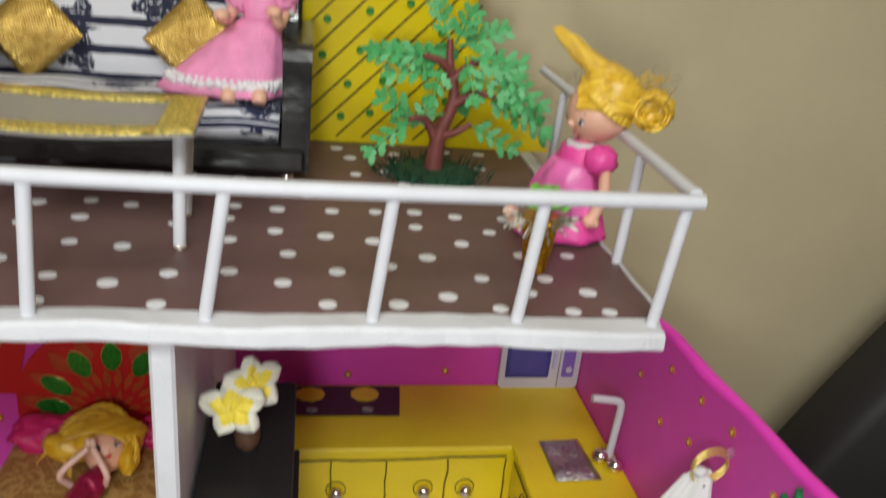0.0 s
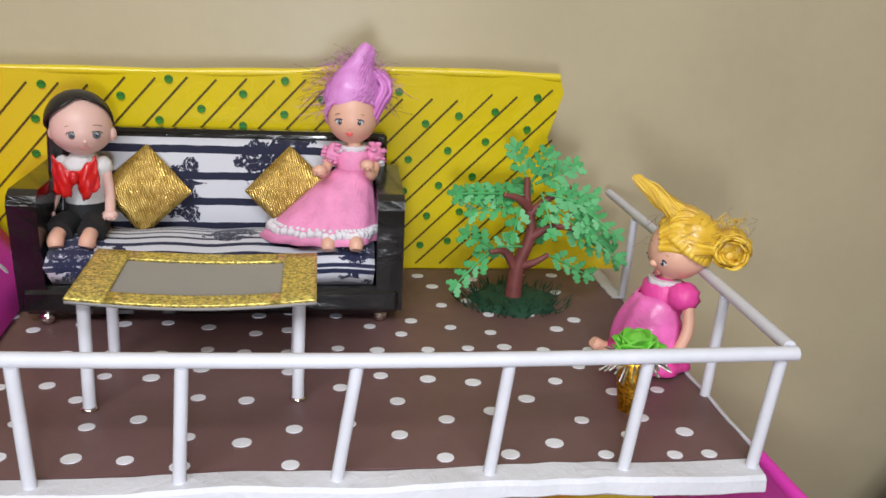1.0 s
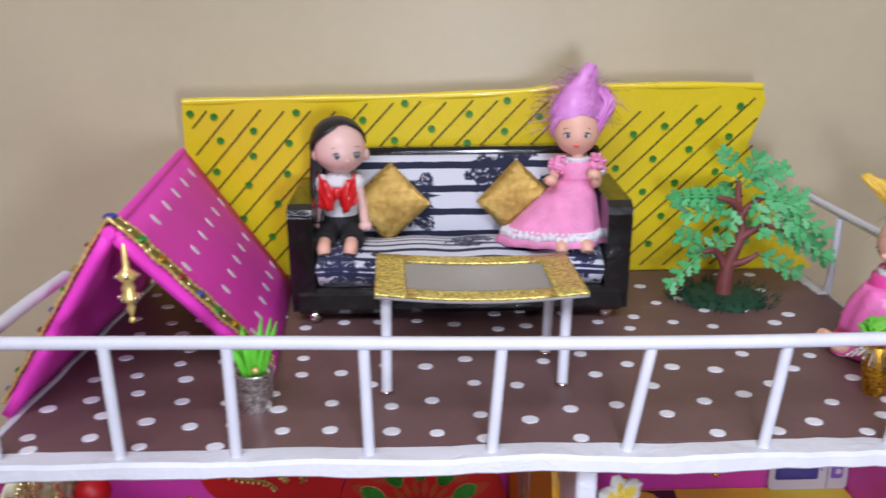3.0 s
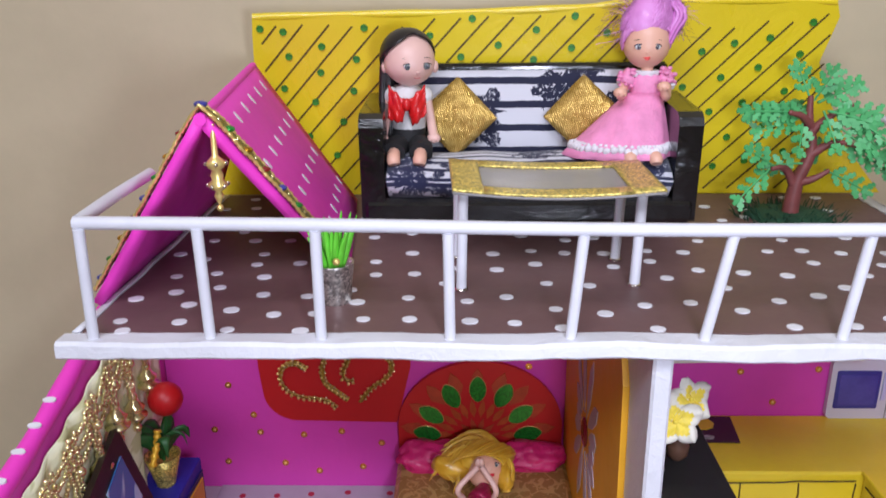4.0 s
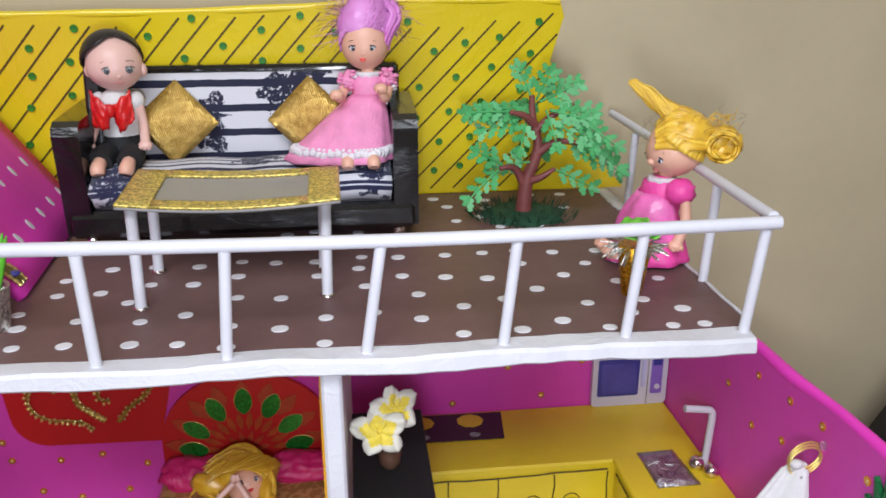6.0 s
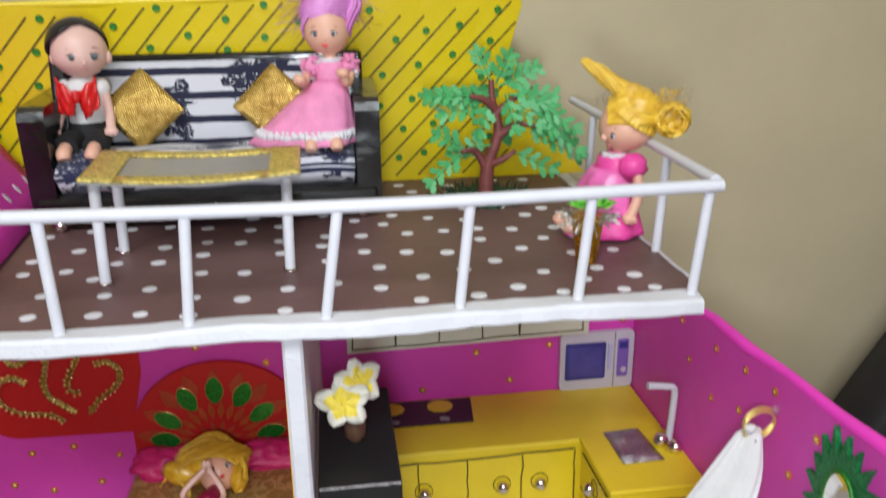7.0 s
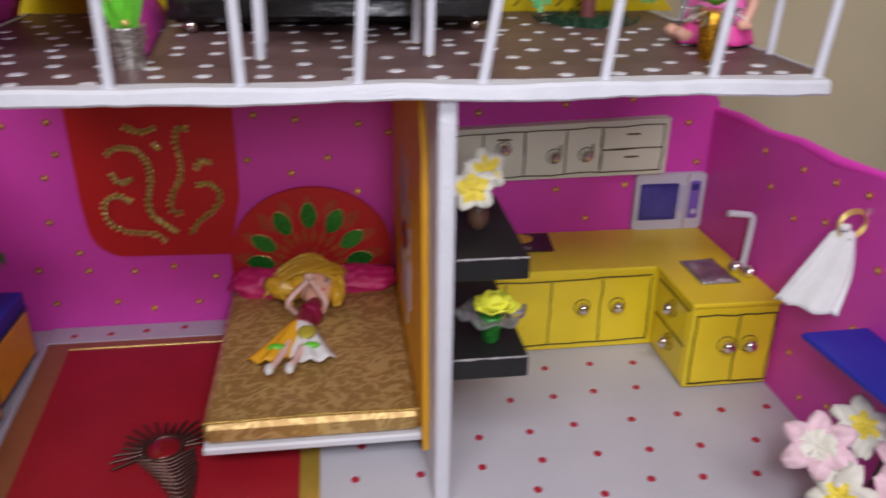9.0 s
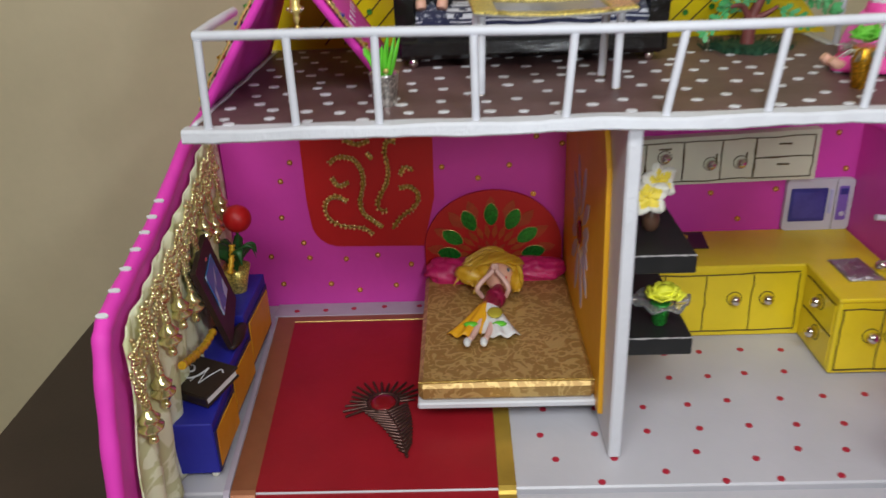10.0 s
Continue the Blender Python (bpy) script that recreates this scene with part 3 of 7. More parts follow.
rim = [(y, right_top(y)) for y in (0.2335, 0.19, 0.15, 0.11, 0.07, 0.03, -0.01, -0.05, -0.09, -0.13)]
right.prism([(RIGHT, y, z) for y, z in rim] + [(RIGHT, -0.138, FL), (RIGHT, 0.2335, FL)], (0.006, 0, 0), PINK)
right.tube([(RIGHT + 0.003, y, z) for y, z in rim], [0.0034 + 0.0006 * math.sin(k * 2.1) for k in range(len(rim))], FOAM, 10)
rightwall = part("right_wall", right, house, "magenta paper side wall with a folded edge")
left = Build()
rim = [Vector((left_x(p.y), p.y, p.z)) for p in curve([(0, 0.2335, 0.183), (0, 0.173, 0.180), (0, 0.135, 0.1755), (0, 0.083, 0.1635), (0, 0.04, 0.1550), (0, 0.0, 0.1497), (0, -0.033, 0.1455), (0, -0.053, 0.1428), (0, -0.0625, 0.1395), (0, -0.0678, 0.1335), (0, -0.075, 0.1170), (0, -0.084, 0.092), (0, -0.0915, 0.066), (0, -0.110, FL)], 5)]
left.prism([*rim, (left_x(-0.114), -0.114, FL - 0.0195), (left_x(0.2335), 0.2335, FL - 0.0195)], (-0.0078, -0.0006, 0), PINK)
left.tube([p + Vector((-0.0039, 0, 0)) for p in rim], [0.0049 + 0.0003 * math.sin(k * 0.9) for k in range(len(rim))], FOAM, 14)
leftwall = part("left_wall", left, house, "magenta paper side wall with a curved top and white dashes")
for y in (0.065, 0.046, 0.027, 0.007, -0.014, -0.036, -0.0575):
    i = min(range(len(rim)), key=lambda k: abs(rim[k].y - y) + (1 if rim[k].z < 0.12 else 0))
    run = (rim[i - 1] - rim[i + 1]).normalized()
    n = Vector((1, 0, 0)).cross(run)
    n = n if n.z > 0 else -n
    dash = Build().disc(Vector((left_x(y) - 0.0039, y, rim[i].z + (y - rim[i].y) * run.z / run.y)) + n * 0.0045, n, 0.0020, 0.001, WHITEDOT, 12, 1.75)
    part("white_dash", dash, leftwall)

# gold sequins on the pink walls
seq = Build().disc((0, 0.0002, 0), (0, -1, 0), 0.0026, 0.0009, SEQUIN, 9).ball((0, -0.0008, 0), (0.0013, 0.0007, 0.0013), GOLD, 6).mesh("sequin")
spots = [(-0.236, 0.156), (-0.206, 0.158), (-0.204, 0.135), (-0.214, 0.118), (-0.2, 0.059), (-0.231, 0.046), (-0.196, 0.044), (-0.163, 0.042), (-0.134, 0.045), (-0.104, 0.035), (-0.179, 0.017), (-0.153, 0.010), (-0.119, 0.014), (-0.223, 0.018), (-0.217, 0.084), (-0.066, 0.16), (-0.037, 0.156), (0.008, 0.152), (0.03, 0.145), (-0.015, 0.127), (-0.042, 0.116), (0.006, 0.1), (-0.073, 0.127)]
spots += [(0.061, 0.161), (0.097, 0.158), (0.163, 0.163), (0.187, 0.17), (0.215, 0.166), (0.262, 0.147), (0.273, 0.115), (0.216, 0.098), (0.16, 0.096), (0.119, 0.068), (0.186, 0.071)]
pieces("sequin", seq, [(x, BACK, z) for x, z in spots], back)
seqr = Build().disc((0.0002, 0, 0), (-1, 0, 0), 0.0024, 0.0009, SEQUIN, 9).ball((-0.0006, 0, 0), (0.0006, 0.0012, 0.0012), GOLD, 6).mesh("sequin")
spots = [(0.147, 0.148), (0.1, 0.15), (0.066, 0.153), (0.036, 0.156), (0.133, 0.127), (0.1, 0.117), (0.068, 0.127), (-0.002, 0.151), (0.015, 0.12), (0.023, 0.079), (0.075, 0.032), (-0.053, 0.128), (-0.05, 0.097), (0.028, 0.022), (0.055, 0.01), (-0.03, 0.05), (-0.07, 0.06)]
pieces("sequin", seqr, [(RIGHT, y, z) for y, z in spots], rightwall)

# partition between the rooms, with its orange panel
divider = part("partition", Build().box((0.0410, 0.1145, (CEIL + FL) / 2), (0.0085, 0.226, CEIL - FL - 0.001), WHITE, 0.0012), house, "white paper partition between bedroom and kitchen")
panel = part("orange_panel", Build().prism([(0.0367, 0.0285, 0.012), (0.0367, 0.040, 0.186), (0.0367, 0.062, 0.2175), (0.0367, 0.227, 0.2175), (0.0367, 0.227, 0.012)], (-0.0032, 0, 0), ORANGE), divider, "amber panel with a cut-out flower")
flower = Build()
for k in range(14):
    a = 2 * math.pi * k / 14
    reach = 0.026 + 0.034 * abs(math.sin(a)) ** 2
    d = Vector((0, math.cos(a) * 1.3, math.sin(a)))
    w = Vector((0, -d.z, d.y)).normalized()
    c0, c1 = Vector((0.0335, 0.134, 0.103)) + d * 0.012, Vector((0.0335, 0.134, 0.103)) + d * reach
    flower.prism([c0, c0.lerp(c1, 0.35) + w * 0.0044, c0.lerp(c1, 0.75) + w * 0.0052, c1, c0.lerp(c1, 0.75) - w * 0.0052, c0.lerp(c1, 0.35) - w * 0.0044], (-0.0006, 0, 0), LILAC)
    flower.tube([c0.lerp(c1, 0.05) + w * 0.001, c0.lerp(c1, 0.6) + w * 0.0046, c1, c0.lerp(c1, 0.6) - w * 0.0046, c0.lerp(c1, 0.05) - w * 0.001], 0.0004, GOLD, 5)
flower.ball((0.0330, 0.134, 0.103), (0.0020, 0.009, 0.0095), OLIVE, 12)
part("petal_cutout", flower, panel, "lilac petals round a dark red stone")

# terrace slab, its floor and edging
slab = part("terrace_slab", Build().prism([(-0.207, -0.004, 0.2240), (0.2150, -0.004, 0.2240), (0.2195, 0.012, 0.2240), (0.2200, 0.1, 0.2240), (0.2240, 0.225, 0.2240), (-0.207, 0.225, 0.2240)], (0, 0, 0.0054), WHITE), house, "white paper slab edge")
edge = Build()
rows, faces = [], []
for i in range(49):
    x = -0.2082 + 0.4232 * i / 48
    dy, dz = 0.0008 * math.sin(x * 61) + rnd(-0.0004, 0.0004), 0.0006 * math.sin(x * 47 + 1) + rnd(-0.0003, 0.0003)
    top = 0.2306 + 0.0005 * math.sin(x * 83) + dz * 0.5
    y0 = -0.0062 + dy - 0.004 * (x + 0.21)
    rows += [(x, y0 + 0.0006, 0.2234 + dz), (x, y0 - 0.0005, 0.2245 + dz), (x, y0, top - 0.0015), (x, y0 + 0.0014, top), (x, 0.0035 + dy, 0.2308 + dz * 0.4), (x, 0.0042 + dy, 0.2295), (x, 0.0, 0.2233)]
for i in range(48):
    faces += [(7 * i + k, 7 * i + (k + 1) % 7, 7 * i + 7 + (k + 1) % 7, 7 * i + 7 + k) for k in range(7)]
edge.put(rows, [f[::-1] for f in faces] + [tuple(range(7)), tuple(range(336, 343))[::-1]], WHITE, False)
part("front_edging", edge, slab, "wavy folded white paper edge")
terrace = part("terrace_floor", Build().prism([(-0.202, 0.0045, 0.2291), (0.2163, 0.0045, 0.2291), (0.2190, 0.012, 0.2291), (0.2195, 0.1, 0.2291), (0.2235, 0.225, 0.2291), (-0.202, 0.225, 0.2291)], (0, 0, 0.0014), BROWN), slab, "brown paper floor with white dots")
for x0, x1, w, y0, y1 in ((-0.2055, -0.204, 0.0033, 0.004, 0.223), (0.2180, 0.2200, 0.0016, 0.012, 0.172), (0.2150, 0.2158, 0.0080, 0.1725, 0.2235)):
    ragged = [x0 + (x1 - x0) * k / 16 + 0.0003 * math.sin(k * 1.7 + x0) + rnd(-0.0002, 0.0002) for k in range(17)]
    sides = Build().sheet(lambda u, v: (ragged[round(16 * u)] + w * v, y0 + (y1 - y0) * u, TERRACE + 0.0004 + 0.0001 * math.sin(u * 30 + v * 2)), 16, 3, 0.0008, WHITE)
    part("side_edging", sides, slab, "ragged white paper strip")
wdot = [Build().disc((0, 0, -0.0002), (0, 0, 1), r, 0.0006, WHITEDOT, 12, s).mesh("white_dot") for r, s in ((0.0030, 1.1), (0.0032, 1.15), (0.0027, 1.15))]
near_rows = [(-185, 6), (-110, 6), (-141, 7), (39, 8), (0, 9), (158, 9), (96, 10), (121, 11), (-20, 14), (-164, 15), (-39, 16), (-190, 16), (-65, 18), (140, 18), (-85, 18), (-125, 23), (20, 24), (-107, 24), (80, 27), (-145, 28), (-1, 29), (39, 33), (-166, 34), (156, 35), (60, 36), (-90, 37), (-40, 38), (100, 38), (-193, 41), (-67, 42), (-22, 43), (120, 44), (-114, 44), (-135, 46)]
far_rows = [(-177, 49), (-95, 52), (81, 54), (137, 54), (-158, 55), (18, 57), (178, 59), (-2, 60), (57, 67), (-140, 69), (-184, 70), (154, 70), (116, 70), (-85, 72), (-66, 73), (96, 74), (-165, 74), (75, 78), (-25, 79), (-45, 81), (34, 83), (-5, 87), (-148, 87), (136, 88), (-126, 89), (-87, 91), (54, 91), (-178, 95), (134, 125), (15, 126), (31, 130), (114, 132), (-92, 132), (-9, 134), (72, 134), (-71, 139), (-51, 139), (-30, 140), (94, 141), (183, 141), (-169, 142), (30, 153), (203, 155), (113, 163), (184, 183), (111, 193), (203, 196), (137, 205), (189, 213)]
spots = [(x / 1000, y / 1000) for x, y in near_rows + far_rows] + [(0.185, 0.0075), (0.172, 0.0225), (0.196, 0.024), (0.199, 0.0075), (0.182, 0.036)]
for i in range(20):
    for k in range(8):
        x, y = -0.192 + 0.0206 * i + 0.010 * (k % 2) + rnd(-0.003, 0.003), 0.063 + 0.0212 * k + rnd(-0.003, 0.003)
        if min((x - p) ** 2 + (y - q) ** 2 for p, q in spots) > 0.0155 ** 2:
            spots.append((x, y))
for k in range(3):
    pieces("white_dot", wdot[k], [(x, y, TERRACE) for i, (x, y) in enumerate(spots) if i % 3 == k and -0.195 < x < 0.202 and y < 0.222], terrace)

# yellow screen behind the terrace, with a cut outline that flares at its foot


def screen_y(z):
    return 0.2268 - 0.19 * (z - TERRACE)


outline = [(0.030, 0.3520), (0.062, 0.3545), (0.142, 0.3550), (0.181, 0.3540), (0.1842, 0.345), (0.178, 0.318), (0.187, 0.298), (0.212, 0.258), (0.237, TERRACE)]
outline += [(-0.222, TERRACE), (-0.2, 0.258), (-0.180, 0.298), (-0.1725, 0.32), (-0.1712, 0.338), (-0.1700, 0.3482), (-0.11, 0.3492), (-0.04, 0.3498)]
screen = part("yellow_screen", Build().prism([(x, screen_y(z), z) for x, z in outline], (0, 0.0045, 0.0008), YELLOW), house, "yellow glossy paper screen with ruled lines and green dots")


edge_run = curve([(x, screen_y(z) + 0.0022, z - 0.0004) for x, z in outline[-3:] + outline[:4]], 5)
part("rolled_edge", Build().tube(edge_run, [0.0024 + 0.0003 * math.sin(k * 1.1) for k in range(len(edge_run))], YELLOW, 10), screen)


def on_screen(x, z, out=0.0):
    return Vector((x, screen_y(z) - out, z))


lines = Build()
for i in range(-8, 28):
    x0 = -0.2409 + 0.01565 * i + rnd(-0.0005, 0.0005)
    z0, z1 = 0.234, (0.3425 if i < 5 else 0.3472 if i < 14 else 0.339 if i < 18 else 0.3425 if i < 20 else 0.347) + rnd(-0.001, 0.001)
    a, c = (x0, z0), (x0 + (z1 - z0) * 0.93, z1)
    lo = max(0.0, (-0.166 - a[0]) / (c[0] - a[0]))
    hi = min(1.0, (0.181 - a[0]) / (c[0] - a[0]))
    if hi - lo > 0.05:
        p, q = (Vector((a[0] + (c[0] - a[0]) * k, 0, a[1] + (c[1] - a[1]) * k)) for k in (lo, hi))
        d = Vector((0.0004, 0, -0.0004))
        ring = [on_screen(r.x, r.z, -0.0002) for r in (p - d, q - d, q + d, p + d)]
        lines.prism(ring, (0, -0.0005, 0), INK)
part("pen_ruling", lines, screen, "dark slanting pen lines", kind="stuff")
gdot = Build().disc((0, 0.0002, 0), (0, -1, 0), 0.0023, 0.0009, GREENDOT, 12).mesh("green_dot")
upper = [(-166, 341), (-152, 339), (-102, 341), (-129, 330), (-150, 324), (-108, 322), (-131, 314), (-62, 336), (-36, 346), (-20, 330), (3, 339), (26, 347), (25, 328), (-43, 323), (2, 321), (46, 337), (68, 345), (89, 343), (105, 325), (124, 330), (145, 333), (169, 342), (165, 323), (119, 309), (141, 315)]
lower = [(-155, 304), (-111, 302), (-136, 295), (-119, 282), (-125, 259), (-142, 272), (96, 303), (115, 287), (94, 283), (135, 293), (109, 267), (129, 270), (150, 277), (106, 247), (123, 250), (143, 254), (160, 300), (167, 260)]
pieces("green_dot", gdot, [on_screen(x / 1000, z / 1000) for x, z in upper + lower], screen)

# white straw railing
rail = thing("railing", (0.0, 0.0, TERRACE), "white paper-straw railing round the terrace edge", "railing")
posts = (-0.1945, -0.1458, -0.1, -0.0472, 0.0015, 0.0555, 0.1105, 0.1612, 0.2122)
RAILZ = 0.2800


def rail_z(x):
    """Height of the front rail, which sags a little."""
    return RAILZ - 0.0030 * max(0.0, 1 - ((x - 0.07) / 0.2) ** 2)


for x, lean in zip(posts, (0.0020, 0.0, 0.0005, -0.0005, 0.0035, 0.007, 0.0045, 0.004, 0.0032)):
    part("post", Build().tube([(x, -0.0005, 0.2285), (x + lean, -0.002, rail_z(x) - 0.002)], 0.0023, STRAW, 12), rail)
part("top_rail", Build().tube(curve([(-0.1948, 0.0, rail_z(-0.1965)), (-0.1, -0.001, rail_z(-0.1)), (0.0, -0.0015, rail_z(0)), (0.1, -0.003, rail_z(0.1)), (0.2195, -0.004, rail_z(0.216))], 4), 0.0027, STRAW, 12), rail)
part("side_rail", Build().tube([(0.2175, -0.002, RAILZ + 0.0002), (0.2225, 0.08, RAILZ), (0.2265, 0.229, RAILZ + 0.0010)], 0.0025, STRAW, 12), rail)
part("side_rail", Build().tube(curve([(-0.1940, 0.002, RAILZ), (-0.194, 0.04, RAILZ + 0.001), (-0.192, 0.074, RAILZ + 0.002)], 4), 0.0028, STRAW, 12), rail)
for x, y in ((0.2188, 0.055), (0.2218, 0.175)):
    part("post", Build().tube([(x, y, 0.2285), (x + 0.0022, y, RAILZ - 0.002)], 0.0023, STRAW, 12), rail)

# ---- things on the terrace ----
F0 = TERRACE

# tent of pink foam sheets
tent = thing("play_tent", (-0.155, 0.1, F0), "pink foam play tent with white dashes and beaded trim", "tent")
RF, RB = Vector((-0.1480, 0.022, 0.3165)), Vector((-0.1700, 0.196, 0.3195))
LF, LB = Vector((-0.2075, 0.033, F0 + 0.001)), Vector((-0.2065, 0.212, F0 + 0.001))
QF, QB = Vector((-0.099, 0.068, F0 + 0.001)), Vector((-0.1125, 0.205, F0 + 0.001))


def tent_side(a0, a1, b0, b1):
    return lambda u, v: a0.lerp(a1, u).lerp(b0.lerp(b1, u), v) + Vector((0, 0, 0.0012 * math.sin(3.1 * v) * math.sin(3 * u)))


rightside, leftside = tent_side(RF, RB, QF, QB), tent_side(RF, RB, LF, LB)
sheet_r = part("right_sheet", Build().sheet(rightside, 10, 8, 0.0042, FOAM), tent)
sheet_l = part("left_sheet", Build().sheet(leftside, 10, 8, 0.0042, FOAM), tent)
part("ridge", Build().tube([RF, RB], 0.0026, FOAM, 10), tent)


def dashes(side, holder, out):
    for i in range(4):
        for k in range(6):
            u, v = (k + 0.7 + 0.35 * (i % 2)) / 6.6, (0.11 + 0.235 * i)
            if u > 0.97:
                continue
            c, along = Vector(side(u, v)), (Vector(side(u, v + 0.02)) - Vector(side(u, v - 0.02))).normalized()
            run = (Vector(side(min(u + 0.02, 1), v)) - Vector(side(u - 0.02, v))).normalized()
            nrm = run.cross(along).normalized() * out
            c += nrm * 0.0018
            a, w = along * 0.0034, run * 0.0019
            part("white_dash", Build().prism([c + a * math.cos(q * 0.5236) + w * math.sin(q * 0.5236) for q in range(12)], nrm * 0.0006, WHITEDOT), holder)


dashes(rightside, sheet_r, -1)
dashes(leftside, sheet_l, 1)
trim = thing("beaded_trim", tuple(RF), "gold braid with coloured oval stones along the tent edge", "trim")
ALONG = (RB - RF).normalized()
braid_run = []
for end, outv in ((LF, Vector((-0.0031, 0, 0.0020))), (QF, Vector((0.0031, 0, 0.0026)))):
    side_run = [RF.lerp(end, k / 24) + outv for k in range(1, 24)]
    braid_run += side_run[::-1] + [RF + Vector((0, 0, 0.0046))] if end is LF else side_run


def ribbon(u, v):
    """The braid laid over the front edge of both sheets, a little wavy."""
    k = u * (len(braid_run) - 1)
    i = min(int(k), len(braid_run) - 2)
    return braid_run[i].lerp(braid_run[i + 1], k - i) + ALONG * (0.0020 + 0.0088 * v + 0.0006 * math.sin(u * 60)) + Vector((0, 0, 0.0003 * math.sin(u * 90 + 3 * v)))


part("braid", Build().sheet(ribbon, 138, 6, 0.0012, BRAID), trim, "green and gold woven braid")
for v in (0.0, 1.0):
    cord = Build().tube([ribbon(k / 180, v) + Vector((0, 0, 0.0007)) for k in range(181)], [0.0008 + 0.0003 * math.sin(k * 2.1) for k in range(181)], GOLD, 6)
    part("edge_cord", cord, trim, "twisted gold edge cord")
for k in range(17):
    col = (MWBLUE, GREENGLIT, POTGOLD, OLIVE)[k % 4]
    part("stone", Build().ball(ribbon((k + 0.5) / 17, 0.5) + Vector((0, 0, 0.0006)), (0.0030, 0.0028, 0.0014), col, 10), trim)
    part("gilt_bead", Build().ball(ribbon((k + 0.98) / 17, 0.5) + Vector((0, 0, 0.0008)), 0.0011, CHAIN, 6), trim)
bell = thing("hanging_bell", tuple(RF + Vector((0.002, 0.003, -0.042))), "gold beaded bell pendant hanging from the tent ridge", "pendant")
prof, x, y, z = [(0.0006, 0.004), (0.0016, 0.006), (0.0024, 0.008), (0.0016, 0.0098), (0.0042, 0.0112), (0.0052, 0.0127), (0.0028, 0.0148), (0.0034, 0.0168), (0.0024, 0.0188), (0.0044, 0.0202), (0.0052, 0.022), (0.003, 0.0238), (0.0016, 0.025), (0.0012, 0.038)], -0.1445, 0.026, 0.28
part("bell_body", Build().lathe([(r * 0.82, h) for r, h in prof], (x, y, z - 0.004), GOLD, 14), bell)
part("clapper", Build().ball((x, y, z - 0.0015), 0.0016, GOLD, 8), bell)
for k in range(10):
    a = k * math.pi / 5
    part("bead", Build().ball((x + 0.0043 * math.cos(a), y + 0.0043 * math.sin(a), z + (0.0085 if k % 2 else 0.018)), 0.001, SILVER, 6), bell)

# black vinyl sofa
sofa = thing("sofa", (-0.0055, 0.17, F0), "black vinyl sofa with striped navy and white cushions", "sofa")
SX0, SX1 = -0.0990, 0.0885


def slanted(b, x0, x1, y0, y1, z0, z1, shift, material, bev=0.0025):
    c = ((x0 + x1) / 2, (y0 + y1) / 2, (z0 + z1) / 2)
    start = len(b.v)
    b.box(c, (x1 - x0, y1 - y0, z1 - z0), material, bev)
    for i in range(start, len(b.v)):
        px, py, pz = b.v[i]
        b.v[i] = (px, py + shift * (pz - z0) / (z1 - z0), pz)
    return b


part("base", Build().box(((SX0 + SX1) / 2, 0.1672, 0.2442), (SX1 - SX0 - 0.001, 0.0656, 0.0150), VINYL, 0.004), sofa)
part("back_frame", slanted(Build(), SX0 + 0.006, SX1 - 0.006, 0.192, 0.2005, 0.239, 0.3200, 0.006, VINYL), sofa)
for x0, x1 in ((SX0, SX0 + 0.0135), (SX1 - 0.0135, SX1)):
    part("armrest", Build().prism([(x0, 0.1365, 0.2385), (x0, 0.1345, 0.2925), (x0, 0.1362, 0.2970), (x0, 0.1405, 0.2995), (x0, 0.197, 0.3030), (x0, 0.203, 0.2985), (x0, 0.202, 0.2385)], (x1 - x0, 0, 0), VINYL), sofa)


def seat_shape(u, v):
    x = SX0 + 0.015 + (SX1 - SX0 - 0.03) * u
    return x, 0.1370 + 0.0540 * v, 0.2600 - 0.004 * max(0.0, 1 - 5 * v) + 0.0045 * math.sin(math.pi * min(1, v * 1.2)) + 0.0006 * math.sin(u * 23)


part("seat_cushion", Build().sheet(seat_shape, 24, 8, 0.0165, SEATCLOTH), sofa, "navy and white striped cloth seat")


def back_shape(u, v):
    x = SX0 + 0.0155 + (SX1 - SX0 - 0.031) * u
    return x, 0.1875 + 0.0075 * v - 0.003 * math.sin(math.pi * v), 0.262 + 0.0535 * v


part("back_cushion", Build().sheet(back_shape, 24, 10, 0.008, BACKCLOTH), sofa, "navy and white striped cloth backrest")
for x, y in ((-0.0875, 0.1400), (0.0775, 0.1420), (-0.088, 0.195), (0.078, 0.195)):
    part("foot", Build().ball((x, y, F0 + 0.0038), 0.0038, SILVER, 10), sofa, "silver bead foot")


def cushion(name, c, size, tilt):
    b = Build()
    turn = Matrix.Rotation(radians(-16), 4, "X") @ Matrix.Rotation(radians(tilt), 4, "Y")

    def shape(sign):
        def f(u, v):
            p, q = 2 * u - 1, 2 * v - 1
            fat = 0.0042 * (1 - abs(p) ** 2.6) * (1 - abs(q) ** 2.6)
            return Vector(c) + turn @ Vector((p * size * sign, -fat * sign - 0.0003 * sign, q * size))
        return f

    b.sheet(shape(1), 10, 10, 0.0008, GOLDFOIL)
    b.sheet(shape(-1), 10, 10, 0.0008, GOLDFOIL)
    solid(name, b, c, "gold foil cloth cushion on the sofa", "cushion", "sofa cushions")


cushion("cushion", (-0.0455, 0.177, 0.2910), 0.0170, 47)
cushion("cushion", (0.0300, 0.177, 0.2915), 0.0172, 44)

# glass-topped table on straws
tt = thing("coffee_table", (0.0, 0.075, F0), "small table with a smoky top and gold glitter border", "table")
C = [Vector((-0.0465, 0.046, 0.2792)), Vector((0.0475, 0.0435, 0.2795)), Vector((0.0462, 0.0985, 0.2805)), Vector((-0.0492, 0.1015, 0.281))]


